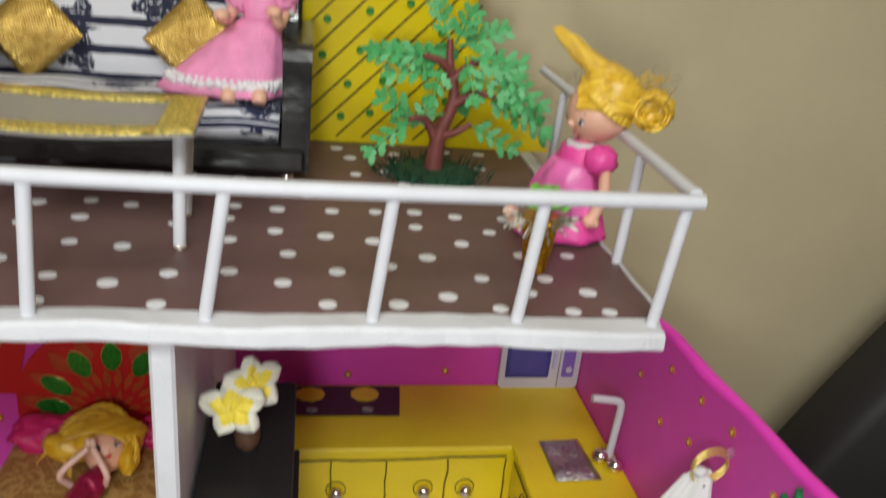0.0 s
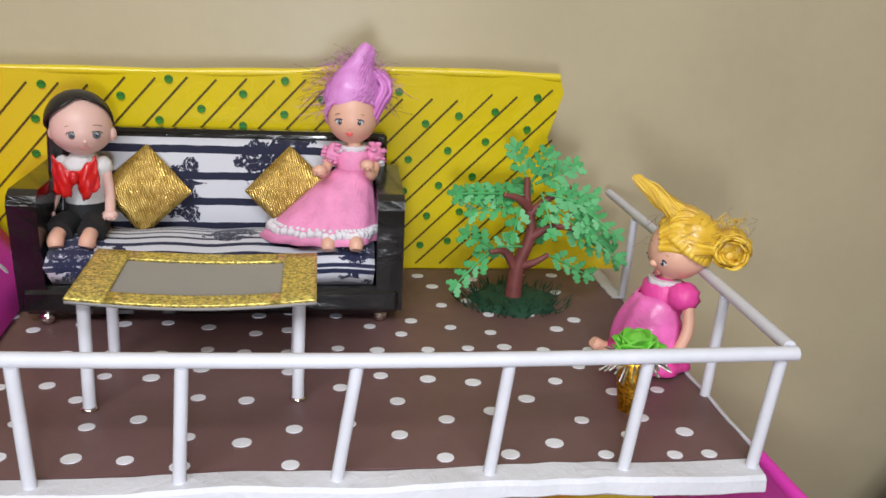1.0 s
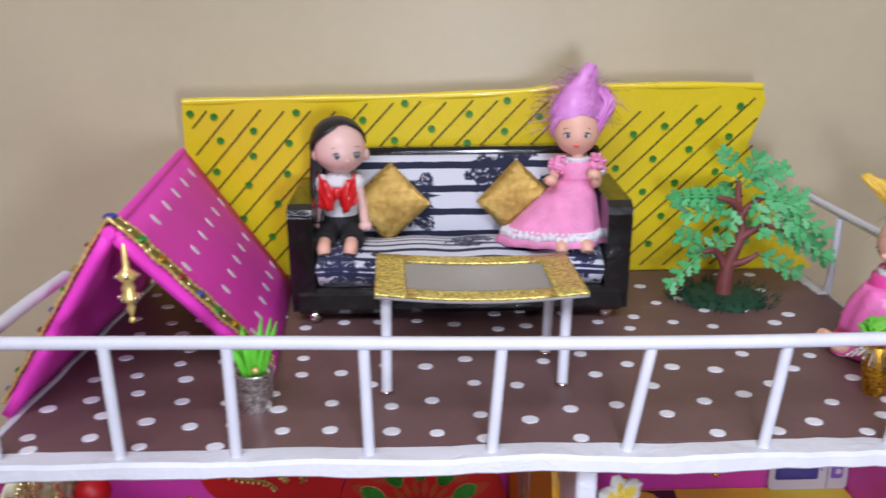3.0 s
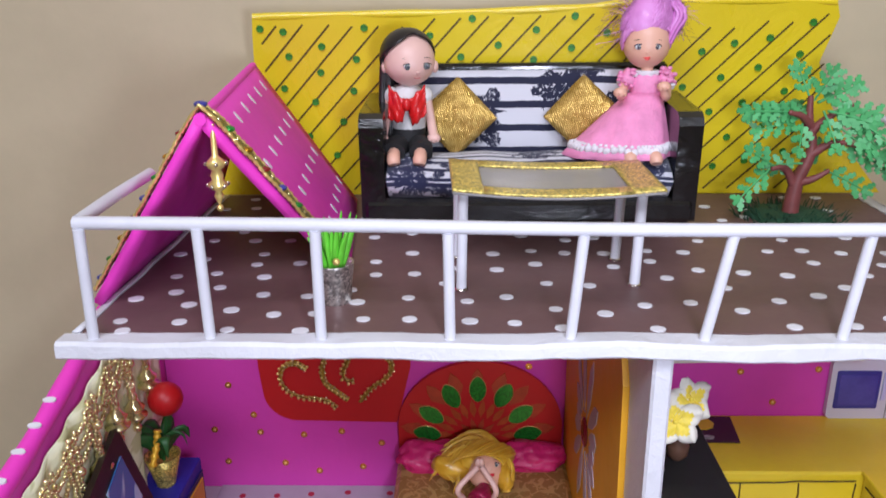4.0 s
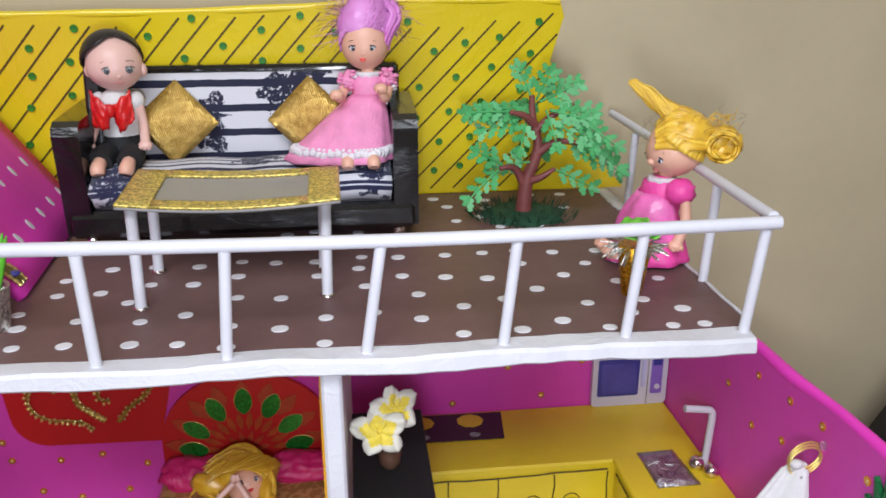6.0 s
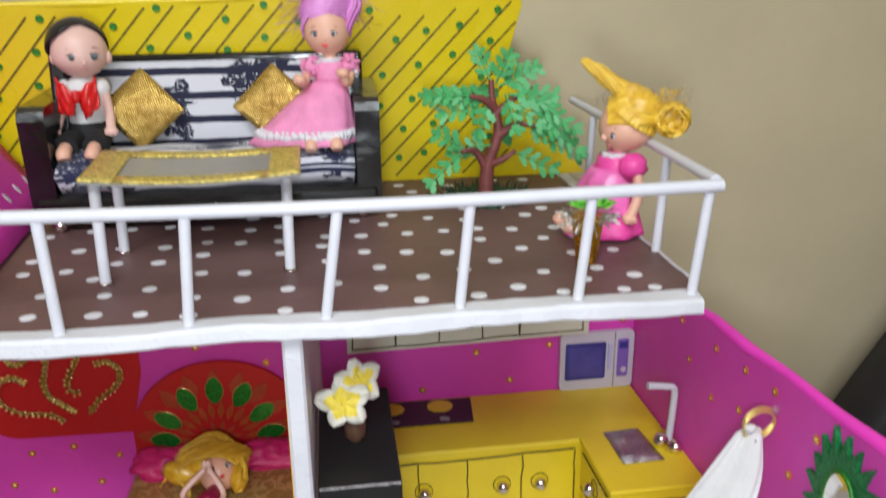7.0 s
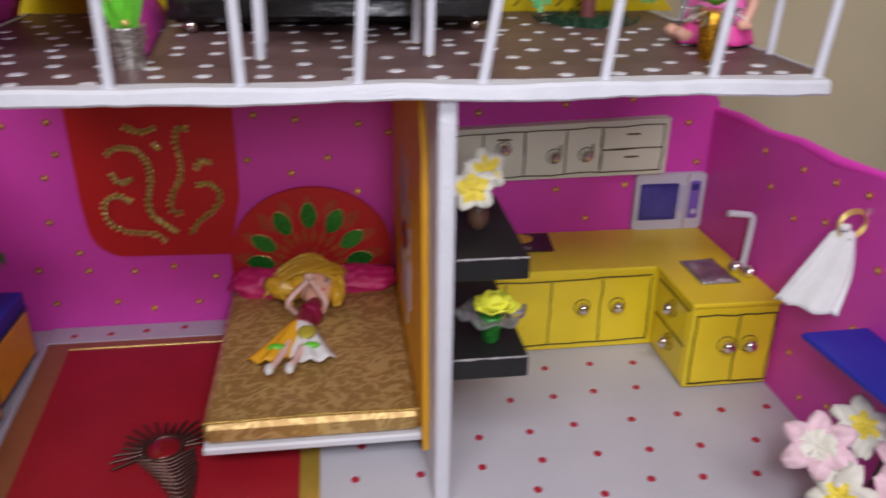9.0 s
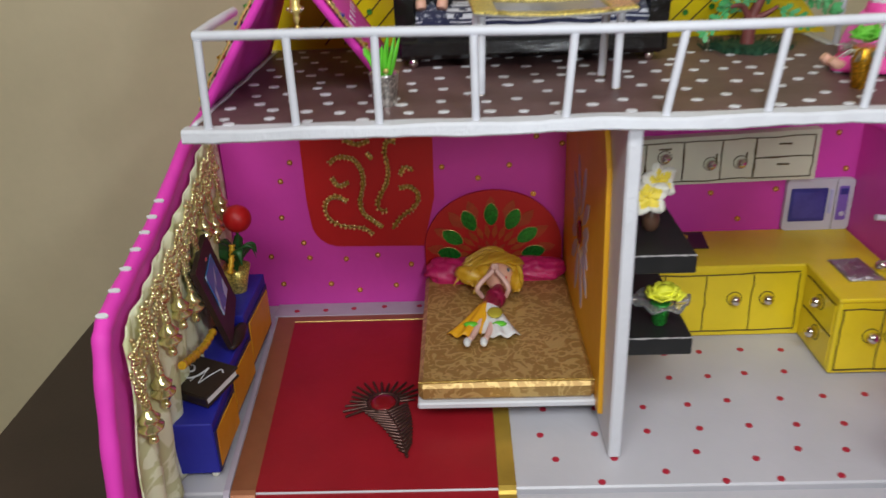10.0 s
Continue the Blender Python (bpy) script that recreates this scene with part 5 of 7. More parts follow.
b.sheet(gown, 66, 12, 0.0008, PINKTULLE)
for k in range(34):
    p = Vector(gown(0.44 + 0.6 * k / 33, 0.86))
    b.ball(p + Vector((0, -0.0008, 0.0006 * math.sin(k * 1.5))), (0.0026, 0.0013, 0.0024), LACE, 6)
    b.ball(Vector(gown(0.44 + 0.6 * (k + 0.5) / 33, 0.80)), (0.0014, 0.001, 0.0012), LACE, 6)
for k in (-1, 1):
    b.tube(curve([(X - 0.006 + k * 0.0068, Y - 0.02, 0.2755), (X - 0.006 + k * 0.007, Y - 0.0315, 0.2745), (X - 0.006 + k * 0.007, Y - 0.0345, 0.2715)], 3), [0.0034, 0.0034, 0.0035, 0.0037, 0.0038, 0.0036, 0.003], SKIN, 10)
solid("girl_doll", b, (X, Y, Z), "seated girl doll in pink gown with pink hair", "doll")

# girl doll by the side railing, turned toward the tree
b = Build()
P = Vector((0.2060, 0.085, F0))
RX = Vector((0.91, -0.41, 0.0))


def at_doll(r, z, deep=0.0):
    """A place beside the head's middle: along the side view, up, and away behind."""
    return H + RX * r + Vector((0.41, 0.91, 0.0)) * deep + Vector((0, 0, z))


H = P + Vector((0.0060, 0.002, 0.0582))
look_to = Vector((-0.93, -0.22, -0.22))
doll_head(b, H, (0.0137, 0.0133, 0.0140), SKIN, 0.05)
face(b, H + Vector((0, 0, -0.002)), 0.0132, look_to, EYEDARK, LIPSOFT)
b.ball(H + look_to.normalized() * 0.0130 + Vector((0, 0, -0.0030)), (0.0024, 0.002, 0.0018), SKIN, 8)
tilt = Matrix.Rotation(radians(34), 4, Vector((0.41, 0.91, 0.0)))
hair_cap(b, H, (0.0146, 0.0146, 0.0147), lambda a: 78, HAIRGOLD, tilt, 0.022)
for k in range(420):
    a, w = rnd(-1.5, 1.5), rnd(0.98, 1.25)
    deep = 0.0135 * math.sin(a)
    lift = math.cos(a)
    strand(b, [at_doll(-0.007, 0.0125 * lift, deep * 0.8), at_doll(-0.001, 0.0165 * lift * w, deep * 0.9), at_doll(0.008, 0.0145 * lift * w, deep * 0.9), at_doll(0.0150, 0.008 * lift + 0.001, deep * 0.6), at_doll(0.0185, 0.003 + rnd(-0.003, 0.003), deep * 0.25)], rnd(0.0003, 0.0006), HAIRGOLD, 4)
b.ball(at_doll(0.0068, 0.0092), (0.0125, 0.0118, 0.0092), HAIRGOLD, 18, Matrix.Rotation(radians(30), 4, Vector((0.41, 0.91, 0))))
for k in range(60):
    a, w = -1.45 + 2.9 * k / 59, rnd(1.0, 1.2)
    deep, lift = 0.0138 * math.sin(a), math.cos(a)
    wave = rnd(-0.0012, 0.0012)
    strand(b, [at_doll(-0.0085 + wave, 0.0118 * lift, deep * 0.85), at_doll(-0.003, 0.0162 * lift * w, deep * 0.92), at_doll(0.003 + wave, 0.0166 * lift * w + wave, deep * 0.95), at_doll(0.009, 0.0142 * lift * w - wave, deep * 0.9), at_doll(0.0150, 0.008 * lift + 0.001, deep * 0.6), at_doll(0.0185, 0.003 + rnd(-0.003, 0.003), deep * 0.25)], rnd(0.0005, 0.0009), HAIRGOLD, 6)
# looped bun behind
for k in range(150):
    a = rnd(0, 6.28)
    rr, deep = rnd(0.004, 0.0085), rnd(-0.006, 0.006)
    strand(b, [at_doll(0.0225 + rr * math.cos(a + q), 0.0035 + rr * 0.95 * math.sin(a + q), deep + 0.004 * math.sin(2 * q + k)) for q in (0, 0.5, 1.0, 1.5, 2.0)], rnd(0.0003, 0.0007), HAIRGOLD, 4)
for r, z, s in ((0.0205, 0.006, 0.0062), (0.0255, 0.0035, 0.0056), (0.0215, -0.001, 0.0052)):
    b.ball(at_doll(r, z), s, HAIRGOLD, 12, None, 0.5)
# twisted tuft over the forehead
for k in range(200):
    a, s = rnd(0, 6.28), rnd(0.3, 1.05)
    run = []
    for q, (r, z, w) in enumerate(((0.005, 0.008, 0.0098), (0.003, 0.0128, 0.0080), (-0.002, 0.0165, 0.0052), (-0.0090, 0.0215, 0.0038), (-0.0165, 0.0268, 0.0030), (-0.0230, 0.0315, 0.0012))):
        t = a + 0.55 * q
        run.append(at_doll(r + w * s * math.cos(t) * 0.8 + rnd(-0.0012, 0.0012), z + w * s * math.cos(t) * 0.5 + rnd(-0.0010, 0.0010), w * s * math.sin(t)))
    strand(b, run, rnd(0.0003, 0.0007), HAIRGOLD, 4)
for k in range(60):
    o = at_doll(rnd(-0.016, 0.028), rnd(0.0, 0.018), rnd(-0.013, 0.004))
    b.tube(curve([o, o + Vector((rnd(-0.004, 0.004), rnd(-0.003, 0.003), rnd(-0.003, 0.005))), o + Vector((rnd(-0.006, 0.006), rnd(-0.004, 0.004), rnd(-0.006, 0.005)))], 4), 0.00007, HAIRFRIZZ, 3)
for k in range(90):
    o = at_doll(rnd(-0.010, 0.026), rnd(0.008, 0.017), rnd(-0.010, 0.006))
    d = Vector((rnd(-0.004, 0.005), rnd(-0.004, 0.003), rnd(-0.001, 0.005)))
    b.tube(curve([o, o + d * 0.6 + Vector((0.001, 0, 0.001)), o + d + Vector((rnd(-0.002, 0.003), 0, rnd(-0.002, 0.001)))], 4), 0.0002, HAIRGOLD, 3)
b.tube([P + Vector((0.001, 0.003, 0.034)), H], 0.0038, SKIN, 10)
b.lathe([(0.0088, 0.0), (0.0086, 0.012), (0.0112, 0.0235), (0.0100, 0.0305), (0.004, 0.0335)], P + Vector((0.002, 0.003, 0.011)), HOTPINK, 18)
for k, r in ((-1, 0.0076), (1, 0.0066)):
    b.ball(P + Vector((0.0065, 0.003 + k * 0.0112, 0.0385)), (r, r * 0.9, r * 0.85), HOTPINK, 14, None, 0.25)
b.lathe([(0.006, 0.0), (0.0078, 0.002), (0.0072, 0.0035)], P + Vector((0.001, 0.002, 0.0405)), LACE, 18, 0.12, 8)
arm(b, [P + Vector((0.0085, -0.0105, 0.036)), P + Vector((0.0085, -0.0135, 0.024)), P + Vector((0.0045, -0.0140, 0.0125))], 0.0028, SKIN, SKIN)
arm(b, [P + Vector((0.0, 0.0145, 0.031)), P + Vector((-0.006, 0.0165, 0.022)), P + Vector((-0.012, 0.014, 0.016))], 0.0027, SKIN, SKIN)


def frock(u, v):
    a = 2 * math.pi * u
    g = 1 + 0.06 * v * math.sin(8 * a)
    fore = -0.003 * v * max(0.0, -math.cos(a))
    return P.x - 0.002 * v + fore + (0.0092 + 0.0105 * v) * math.cos(a) * g, P.y + 0.003 + (0.0080 + 0.0105 * v) * math.sin(a) * g, P.z + 0.031 - 0.0295 * v


b.tube([at_doll(0.005, 0.008), at_doll(0.003, 0.0128), at_doll(-0.002, 0.0165), at_doll(-0.0090, 0.0215), at_doll(-0.0165, 0.0268), at_doll(-0.0220, 0.0310)], [0.0083, 0.0066, 0.0042, 0.0028, 0.0021, 0.0008], HAIRGOLD, 12)
b.sheet(frock, 40, 10, 0.0008, HOTPINK)


def bib(u, v):
    a = math.pi * (0.62 + 0.98 * u)
    r = 0.0100 + 0.0072 * v + 0.0026 * math.sin(math.pi * v)
    return P.x - 0.001 * v - 0.002 * v * max(0.0, -math.cos(a)) + r * math.cos(a) * (1 + 0.05 * math.sin(9 * a)), P.y + 0.003 + r * 0.92 * math.sin(a), P.z + 0.0365 - 0.0240 * v


b.sheet(bib, 24, 8, 0.0009, BIBPINK)
for k in (-1, 1):
    b.tube(curve([P + Vector((-0.012, 0.003 + k * 0.0055, 0.0055)), P + Vector((-0.022, 0.004 + k * 0.006, 0.005)), P + Vector((-0.0275, 0.004 + k * 0.006, 0.0085))], 3), [0.0032, 0.0032, 0.0032, 0.0034, 0.0034, 0.0032, 0.0026], SKIN, 10)
solid("fair_haired_doll", b, tuple(P), "seated doll in hot pink frock with golden hair", "doll")

# ---- bedroom ----


def lies(x, y, up):
    """Height of something thin that lies over the floor's front step."""
    return FL + up + (0.0 if y > -0.0245 else -0.0032 if y < -0.0275 else -0.0016)


def strip(b, x0, x1, y0, y1, up, material, dx=0.0):
    """A thin floor strip from y0 back to y1; dx skews its back end."""
    ys = [y0] + [y for y in (-0.0285, -0.0265, -0.0235) if y0 < y < y1] + [y1]
    rows, faces = [], []
    for y in ys:
        k = dx * (y - y0) / (y1 - y0)
        for x in (x0 + k, x1 + k):
            rows += [(x, y, lies(x, y, up)), (x, y, lies(x, y, -0.0004))]
    for i in range(len(ys) - 1):
        a = 4 * i
        faces += [(a, a + 2, a + 6, a + 4), (a, a + 4, a + 5, a + 1), (a + 2, a + 3, a + 7, a + 6)]
    n = 4 * (len(ys) - 1)
    faces += [(0, 1, 3, 2), (n, n + 2, n + 3, n + 1)]
    return b.put(rows, faces, material)


rug = thing("carpet", (-0.13, 0.03, FL), "red satin carpet with copper and gold borders", "carpet")
part("velvet", Build().prism([(-0.1946, -0.0242, FL - 0.0004), (-0.0378, -0.0242, FL - 0.0004), (-0.0378, 0.1935, FL - 0.0004), (-0.2088, 0.1935, FL - 0.0004)], (0, 0, 0.0018), CARPET), rug)
part("velvet", Build().prism([(-0.1868, -0.136, FL - 0.0037), (-0.0378, -0.136, FL - 0.0037), (-0.0378, -0.0244, FL - 0.0037), (-0.1945, -0.0244, FL - 0.0037)], (0, 0, 0.0018), CARPET), rug)
part("left_border", strip(Build(), -0.2035, -0.1872, -0.136, 0.2035, 0.0011, COPPER, -0.0225), rug, "copper ribbon border")
part("back_border", strip(Build(), -0.2095, -0.0378, 0.1937, 0.2035, 0.0012, COPPER), rug, "copper ribbon border")
part("back_piping", Build().tube([(-0.209, 0.1936, FL + 0.0014), (-0.0378, 0.1936, FL + 0.0014)], 0.0007, GOLD, 6), rug, "thin gold piping")
part("right_border", strip(Build(), -0.0376, -0.0262, -0.136, 0.2035, 0.0012, GOLDBAND), rug, "gold ribbon border")
part("outer_strip", strip(Build(), -0.2078, -0.2038, -0.136, 0.204, 0.0012, LILAC, -0.0235), rug, "pale lilac strip with red dots")
wall_strip = part("wall_strip", Build().box((-0.135, 0.2155, FL + 0.0008), (0.19, 0.0232, 0.0018), LILAC, 0.0003), rug, "pale lilac strip along the wall")

pieces("red_dot", dot, [(-0.213 + 0.0285 * k + rnd(-0.003, 0.003), 0.2155 + rnd(-0.003, 0.003), FL + 0.0017) for k in range(6)], wall_strip)

# bronze feather brooch on the carpet
brooch = thing("feather_brooch", (-0.119, 0.066, FL + 0.0014), "dark bronze feather ornament with a red stone", "ornament")
O = Vector((-0.1190, 0.066, FL + 0.0032))
part("stone", Build().ball(O, (0.0098, 0.0105, 0.0028), OLIVE, 16), brooch, "dark red stone")
part("setting", Build().tube([O + Vector((0.0108 * math.cos(k * 0.2618), 0.0116 * math.sin(k * 0.2618), 0)) for k in range(25)], 0.0015, BROWNMETAL, 6), brooch)
for k in range(17):
    a = radians(8 + 204 * k / 16)
    d = Vector((math.cos(a), math.sin(a), 0))
    part("barb", Build().tube([O + d * 0.0125, O + d * (0.024 + 0.007 * abs(math.sin(k * 0.5)))], [0.0012, 0.0009], BROWNMETAL, 6), brooch)
tail = curve([O + Vector((0.004, -0.012, 0)), O + Vector((0.014, -0.034, 0)), O + Vector((0.021, -0.062, 0))], 7)
part("quill", Build().tube(tail, 0.0013, BROWNMETAL, 6), brooch)
for k, p in enumerate(tail[:-1]):
    w = 0.019 * (1 - k / 17)
    part("barb", Build().tube([p + Vector((-w, 0.0 + 0.003, 0)), p, p + Vector((w * 0.75, 0.011, 0))], [0.0010, 0.0014, 0.0010], BROWNMETAL, 5), brooch)

# bed
bed = thing("bed", (-0.029, 0.13, FL), "low bed with gold brocade cover on a white board", "bed")
part("board", Build().box((-0.0285, 0.127, 0.0132), (0.1255, 0.176, 0.0052), WHITE, 0.0012), bed)


def quilt(b, x0, x1, y0, y1, z0, z1, material, r=0.006):
    b.box(((x0 + x1) / 2, (y0 + y1) / 2, (z0 + z1) / 2), (x1 - x0, y1 - y0, z1 - z0), material, r)
    return b


part("mattress", quilt(Build(), -0.0905, 0.0335, 0.0405, 0.2145, 0.0158, 0.0305, BEDCLOTH), bed, "gold brocade mattress cover")
# thin gold bar imitates the satin highlight where the cover folds over its front edge
part("fold_highlight", Build().tube(curve([(-0.09, 0.043, 0.0306), (-0.03, 0.0435, 0.0312), (0.033, 0.043, 0.0306)], 5), 0.0010, GOLDFOIL, 6, 0.5), bed, "gold strip standing in for the highlight on the cover's fold")
for x in (-0.076, 0.018):
    for y in (0.085, 0.2):
        part("leg", Build().box((x, y, (FL + 0.0106) / 2), (0.012, 0.012, 0.0106 - FL), WHITE), bed)
arch = [(-0.0905, 0.03), (-0.0905, 0.055)] + [(-0.0295 - 0.061 * math.cos(a), 0.0520 + 0.0540 * math.sin(a)) for a in [math.pi * k / 24 for k in range(1, 24)]] + [(0.0315, 0.055), (0.0315, 0.03)]
head = part("headboard", Build().prism([(x, 0.2222, z) for x, z in arch], (0, 0.0035, 0), RED), bed, "red arched headboard with a lotus fan")
for k, (x, z) in enumerate([(-0.0656, 0.0628), (-0.0508, 0.0783), (-0.0313, 0.0841), (-0.0123, 0.0788), (0.0005, 0.0635), (-0.0688, 0.0470), (0.006, 0.0470)]):
    d = Vector((x + 0.0315, 0, z - 0.0405)).normalized()
    w = Vector((-d.z, 0, d.x))
    c = Vector((x, 0.2222, z))
    leaf = [c + d * (0.0104 * math.cos(t)) + w * (0.0061 * math.sin(t) * abs(math.sin(t)) ** 0.35) for t in [2 * math.pi * q / 18 for q in range(18)]]
    part("green_leaf", Build().prism(leaf, (0, -0.0012, 0), GREENGLIT), head, "green glitter leaf")
    part("leaf_outline", Build().tube([p + Vector((0, -0.0006, 0)) for p in leaf] + [leaf[0] + Vector((0, -0.0006, 0))], 0.0004, GOLD, 4), head)
for ring, r, n, m in ((0.0475, 0.0105, 9, RUST), (0.0255, 0.0075, 12, PRINTGOLD), (0.0115, 0.0062, 6, RUST)):
    for k in range(n):
        a = math.pi * (k + 0.5) / n
        d = Vector((math.cos(a), 0, math.sin(a)))
        w = Vector((-d.z, 0, d.x))
        c = Vector((-0.0315, 0.2222 if ring > 0.04 else 0.2220, 0.0425)) + d * ring
        s = 0.52 if ring > 0.04 else 0.34
        petal = [c - d * r, c - d * r * 0.2 + w * r * s, c + d * r * 0.5 + w * r * s * 0.65, c + d * r, c + d * r * 0.5 - w * r * s * 0.65, c - d * r * 0.2 - w * r * s]
        lp = part("lotus_petal", Build().prism(petal, (0, -0.0004, 0), m), head)
        if m is RUST and ring > 0.04:
            part("petal_outline", Build().tube([p + Vector((0, -0.0005, 0)) for p in petal[1:5]], 0.0003, PRINTGOLD, 4), lp)
for x in (-0.066, 0.008):
    b = Build().ball((x, 0.2050, 0.0380), (0.0245, 0.0125, 0.0090), PINKSATIN, 40, Matrix.Rotation(radians(38), 4, "X"), 0.3)
    solid("pillow", b, (x, 0.2055, 0.031), "crushed pink satin pillow against the headboard", "pillow", "bed pillows")

# doll lying on the bed
random.seed(31)
b = Build()
Z = 0.0305
H = Vector((-0.0265, 0.176, Z + 0.015))
doll_head(b, H, (0.0120, 0.0123, 0.0125), SKIN, 0.05)
face(b, H + Vector((0, -0.0005, 0.0)), 0.0122, (0.25, -0.62, 0.75))
back_up = Matrix.Rotation(radians(-58), 4, "X") @ Matrix.Rotation(radians(10), 4, "Y")
hair_cap(b, H + Vector((0, 0.0008, 0)), (0.0136, 0.0138, 0.0138), lambda a: 84 + 16 * math.sin(a), HAIRGOLD, back_up, 0.02)


def swoop(u, v):
    """Loose hair laid out over the pillow beside the head."""
    p = Vector((0.014, 0.010, 0.003)).lerp(Vector((-0.010, 0.003, 0.0105)), u)
    q = Vector((-0.024, 0.024, 0.008)).lerp(Vector((-0.036, -0.001, -0.003)), u)
    p2 = p.lerp(q, v) + Vector((0, 0.011 - 0.005 * u, 0.0085 - 0.002 * u)) * math.sin(math.pi * (0.15 + 0.85 * v))
    return H + p2 + Vector((0, 0, 0.0008 * math.sin(u * 22 + 3 * v)))


b.sheet(swoop, 22, 10, 0.0012, HAIRGOLD)
b.ball(H + Vector((-0.002, 0.0085, 0.0015)), (0.0225, 0.0115, 0.0130), HAIRGOLD, 26, None, 0.15)
b.ball(H + Vector((-0.022, 0.0040, 0.0000)), (0.0155, 0.0085, 0.0085), HAIRGOLD, 22, Matrix.Rotation(radians(14), 4, "Y"), 0.2)
b.ball(H + Vector((0.0135, -0.0020, -0.0030)), (0.0062, 0.0130, 0.0095), HAIRGOLD, 20, None, 0.2)
for k in range(220):
    a, w = rnd(0.15, 2.95), rnd(1.0, 1.12)
    out = [H + Vector((-0.002 + 0.0225 * w * math.cos(a + q * 0.22), 0.0085 - 0.0115 * w * math.sin(q * 0.45 - 0.5), 0.0015 + 0.0130 * w * math.sin(a + q * 0.22))) for q in range(5)]
    strand(b, out, rnd(0.0003, 0.0006), HAIRGOLD, 4)
for k in range(240):
    u, stop = rnd(0, 1), rnd(0.7, 1.15)
    run = [Vector(swoop(min(1, max(0, u + 0.1 * math.sin(q + k))), stop * q / 6)) + Vector((0, 0, rnd(0.0002, 0.0012))) for q in range(7)]
    strand(b, run, rnd(0.0002, 0.0005), HAIRGOLD, 4)
for k in range(130):
    z = rnd(-0.004, 0.011)
    strand(b, [H + Vector((0.004, 0.012, z)), H + Vector((0.0140, 0.006, z * 0.9)), H + Vector((0.0165 + rnd(-0.0015, 0.003), -0.004, z * 0.6 - 0.002)), H + Vector((0.0145 + rnd(-0.003, 0.002), -0.013, -0.008 + rnd(0, 0.005)))], rnd(0.0003, 0.0006), HAIRGOLD, 4)
for k in range(30):
    strand(b, [H + Vector((-0.012, 0.004, 0.006)), H + Vector((-0.018, -0.004, 0.001)), H + Vector((-0.020 + rnd(-0.003, 0.003), -0.012 + rnd(-0.002, 0.003), -0.009))], rnd(0.0003, 0.0005), HAIRGOLD, 4)
body = Vector((-0.034, 0.1475, Z + 0.0065))
b.tube(curve([H + Vector((-0.001, -0.011, -0.004)), body + Vector((0.003, 0.006, 0)), body, body + Vector((-0.003, -0.014, 0))], 4), [0.004, 0.0055, 0.0075, 0.0085, 0.0088, 0.0085, 0.008, 0.0075, 0.007, 0.007, 0.0072, 0.0075, 0.0078], MAROON, 14)
for k in (-1, 1):
    b.tube(curve([body + Vector((k * 0.0095 + 0.002, 0.007, 0.001)), body + Vector((k * 0.0125 + 0.001, 0.003, 0.012)), body + Vector((k * 0.0015 + 0.003, 0.013, 0.022))], 4), 0.0020, SKINPALE, 8)
    b.ball(body + Vector((k * 0.0012 + 0.003, 0.0145, 0.0245)), (0.0022, 0.002, 0.0034), SKINPALE, 8)
    b.tube(curve([body + Vector((k * 0.005 - 0.005, -0.03, 0)), body + Vector((k * 0.0055 - 0.011, -0.052, 0.0)), body + Vector((k * 0.006 - 0.0135, -0.060, 0.001))], 4), [0.0027, 0.0026, 0.0025, 0.0024, 0.0023, 0.0022, 0.0022, 0.0022, 0.0022], SKINPALE, 9)
    b.ball(body + Vector((k * 0.0062 - 0.0150, -0.0625, 0.0005)), (0.0030, 0.0056, 0.0030), SHIRT, 10)


def skirt(sx, m, spread, y1):
    def f(u, v):
        q = u - 0.5
        return body.x - 0.004 + sx * v + q * (0.016 + spread * v), body.y - 0.011 - y1 * v * (1 - 1.1 * q * q * v), Z + 0.0135 * (1 - 0.55 * v) - 0.02 * q * q + 0.0016 * math.sin(u * 17) * v
    b.sheet(f, 20, 10, 0.0008, m)


skirt(-0.019, ORANGE, 0.012, 0.041)
skirt(0.009, SHIRT, 0.015, 0.043)
b.ball(body + Vector((0.001, -0.027, 0.0052)), (0.0062, 0.0085, 0.0018), LEAFGOLD, 12)
for k in (-1, 1):
    b.ball(body + Vector((k * 0.011 - 0.007, -0.039, 0.002)), (0.006, 0.0035, 0.002), GRASS, 8)
solid("sleeping_doll", b, (-0.034, 0.14, Z), "golden-haired doll lying on the bed, hands raised", "doll")

# red wall hanging with curls of gold beads
hang = thing("wall_hanging", (-0.137, BACK, 0.05), "red paper wall hanging with curls of gold beads", "wall hanging")
ring = [(-0.194, 0.2175), (-0.193, 0.1), (-0.1915, 0.083)] + [(-0.1665 - 0.0245 * math.cos(a), 0.0795 - 0.0245 * math.sin(a)) for a in [math.pi / 2 * k / 8 for k in range(1, 9)]] + [(-0.0915, 0.0535), (-0.0805, 0.1), (-0.0795, 0.2175)]
part("cloth", Build().prism([(x, BACK - 0.0002, z) for x, z in ring], (0, -0.0011, 0), RED), hang)


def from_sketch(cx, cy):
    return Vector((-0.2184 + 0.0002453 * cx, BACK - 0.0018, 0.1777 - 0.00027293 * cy))


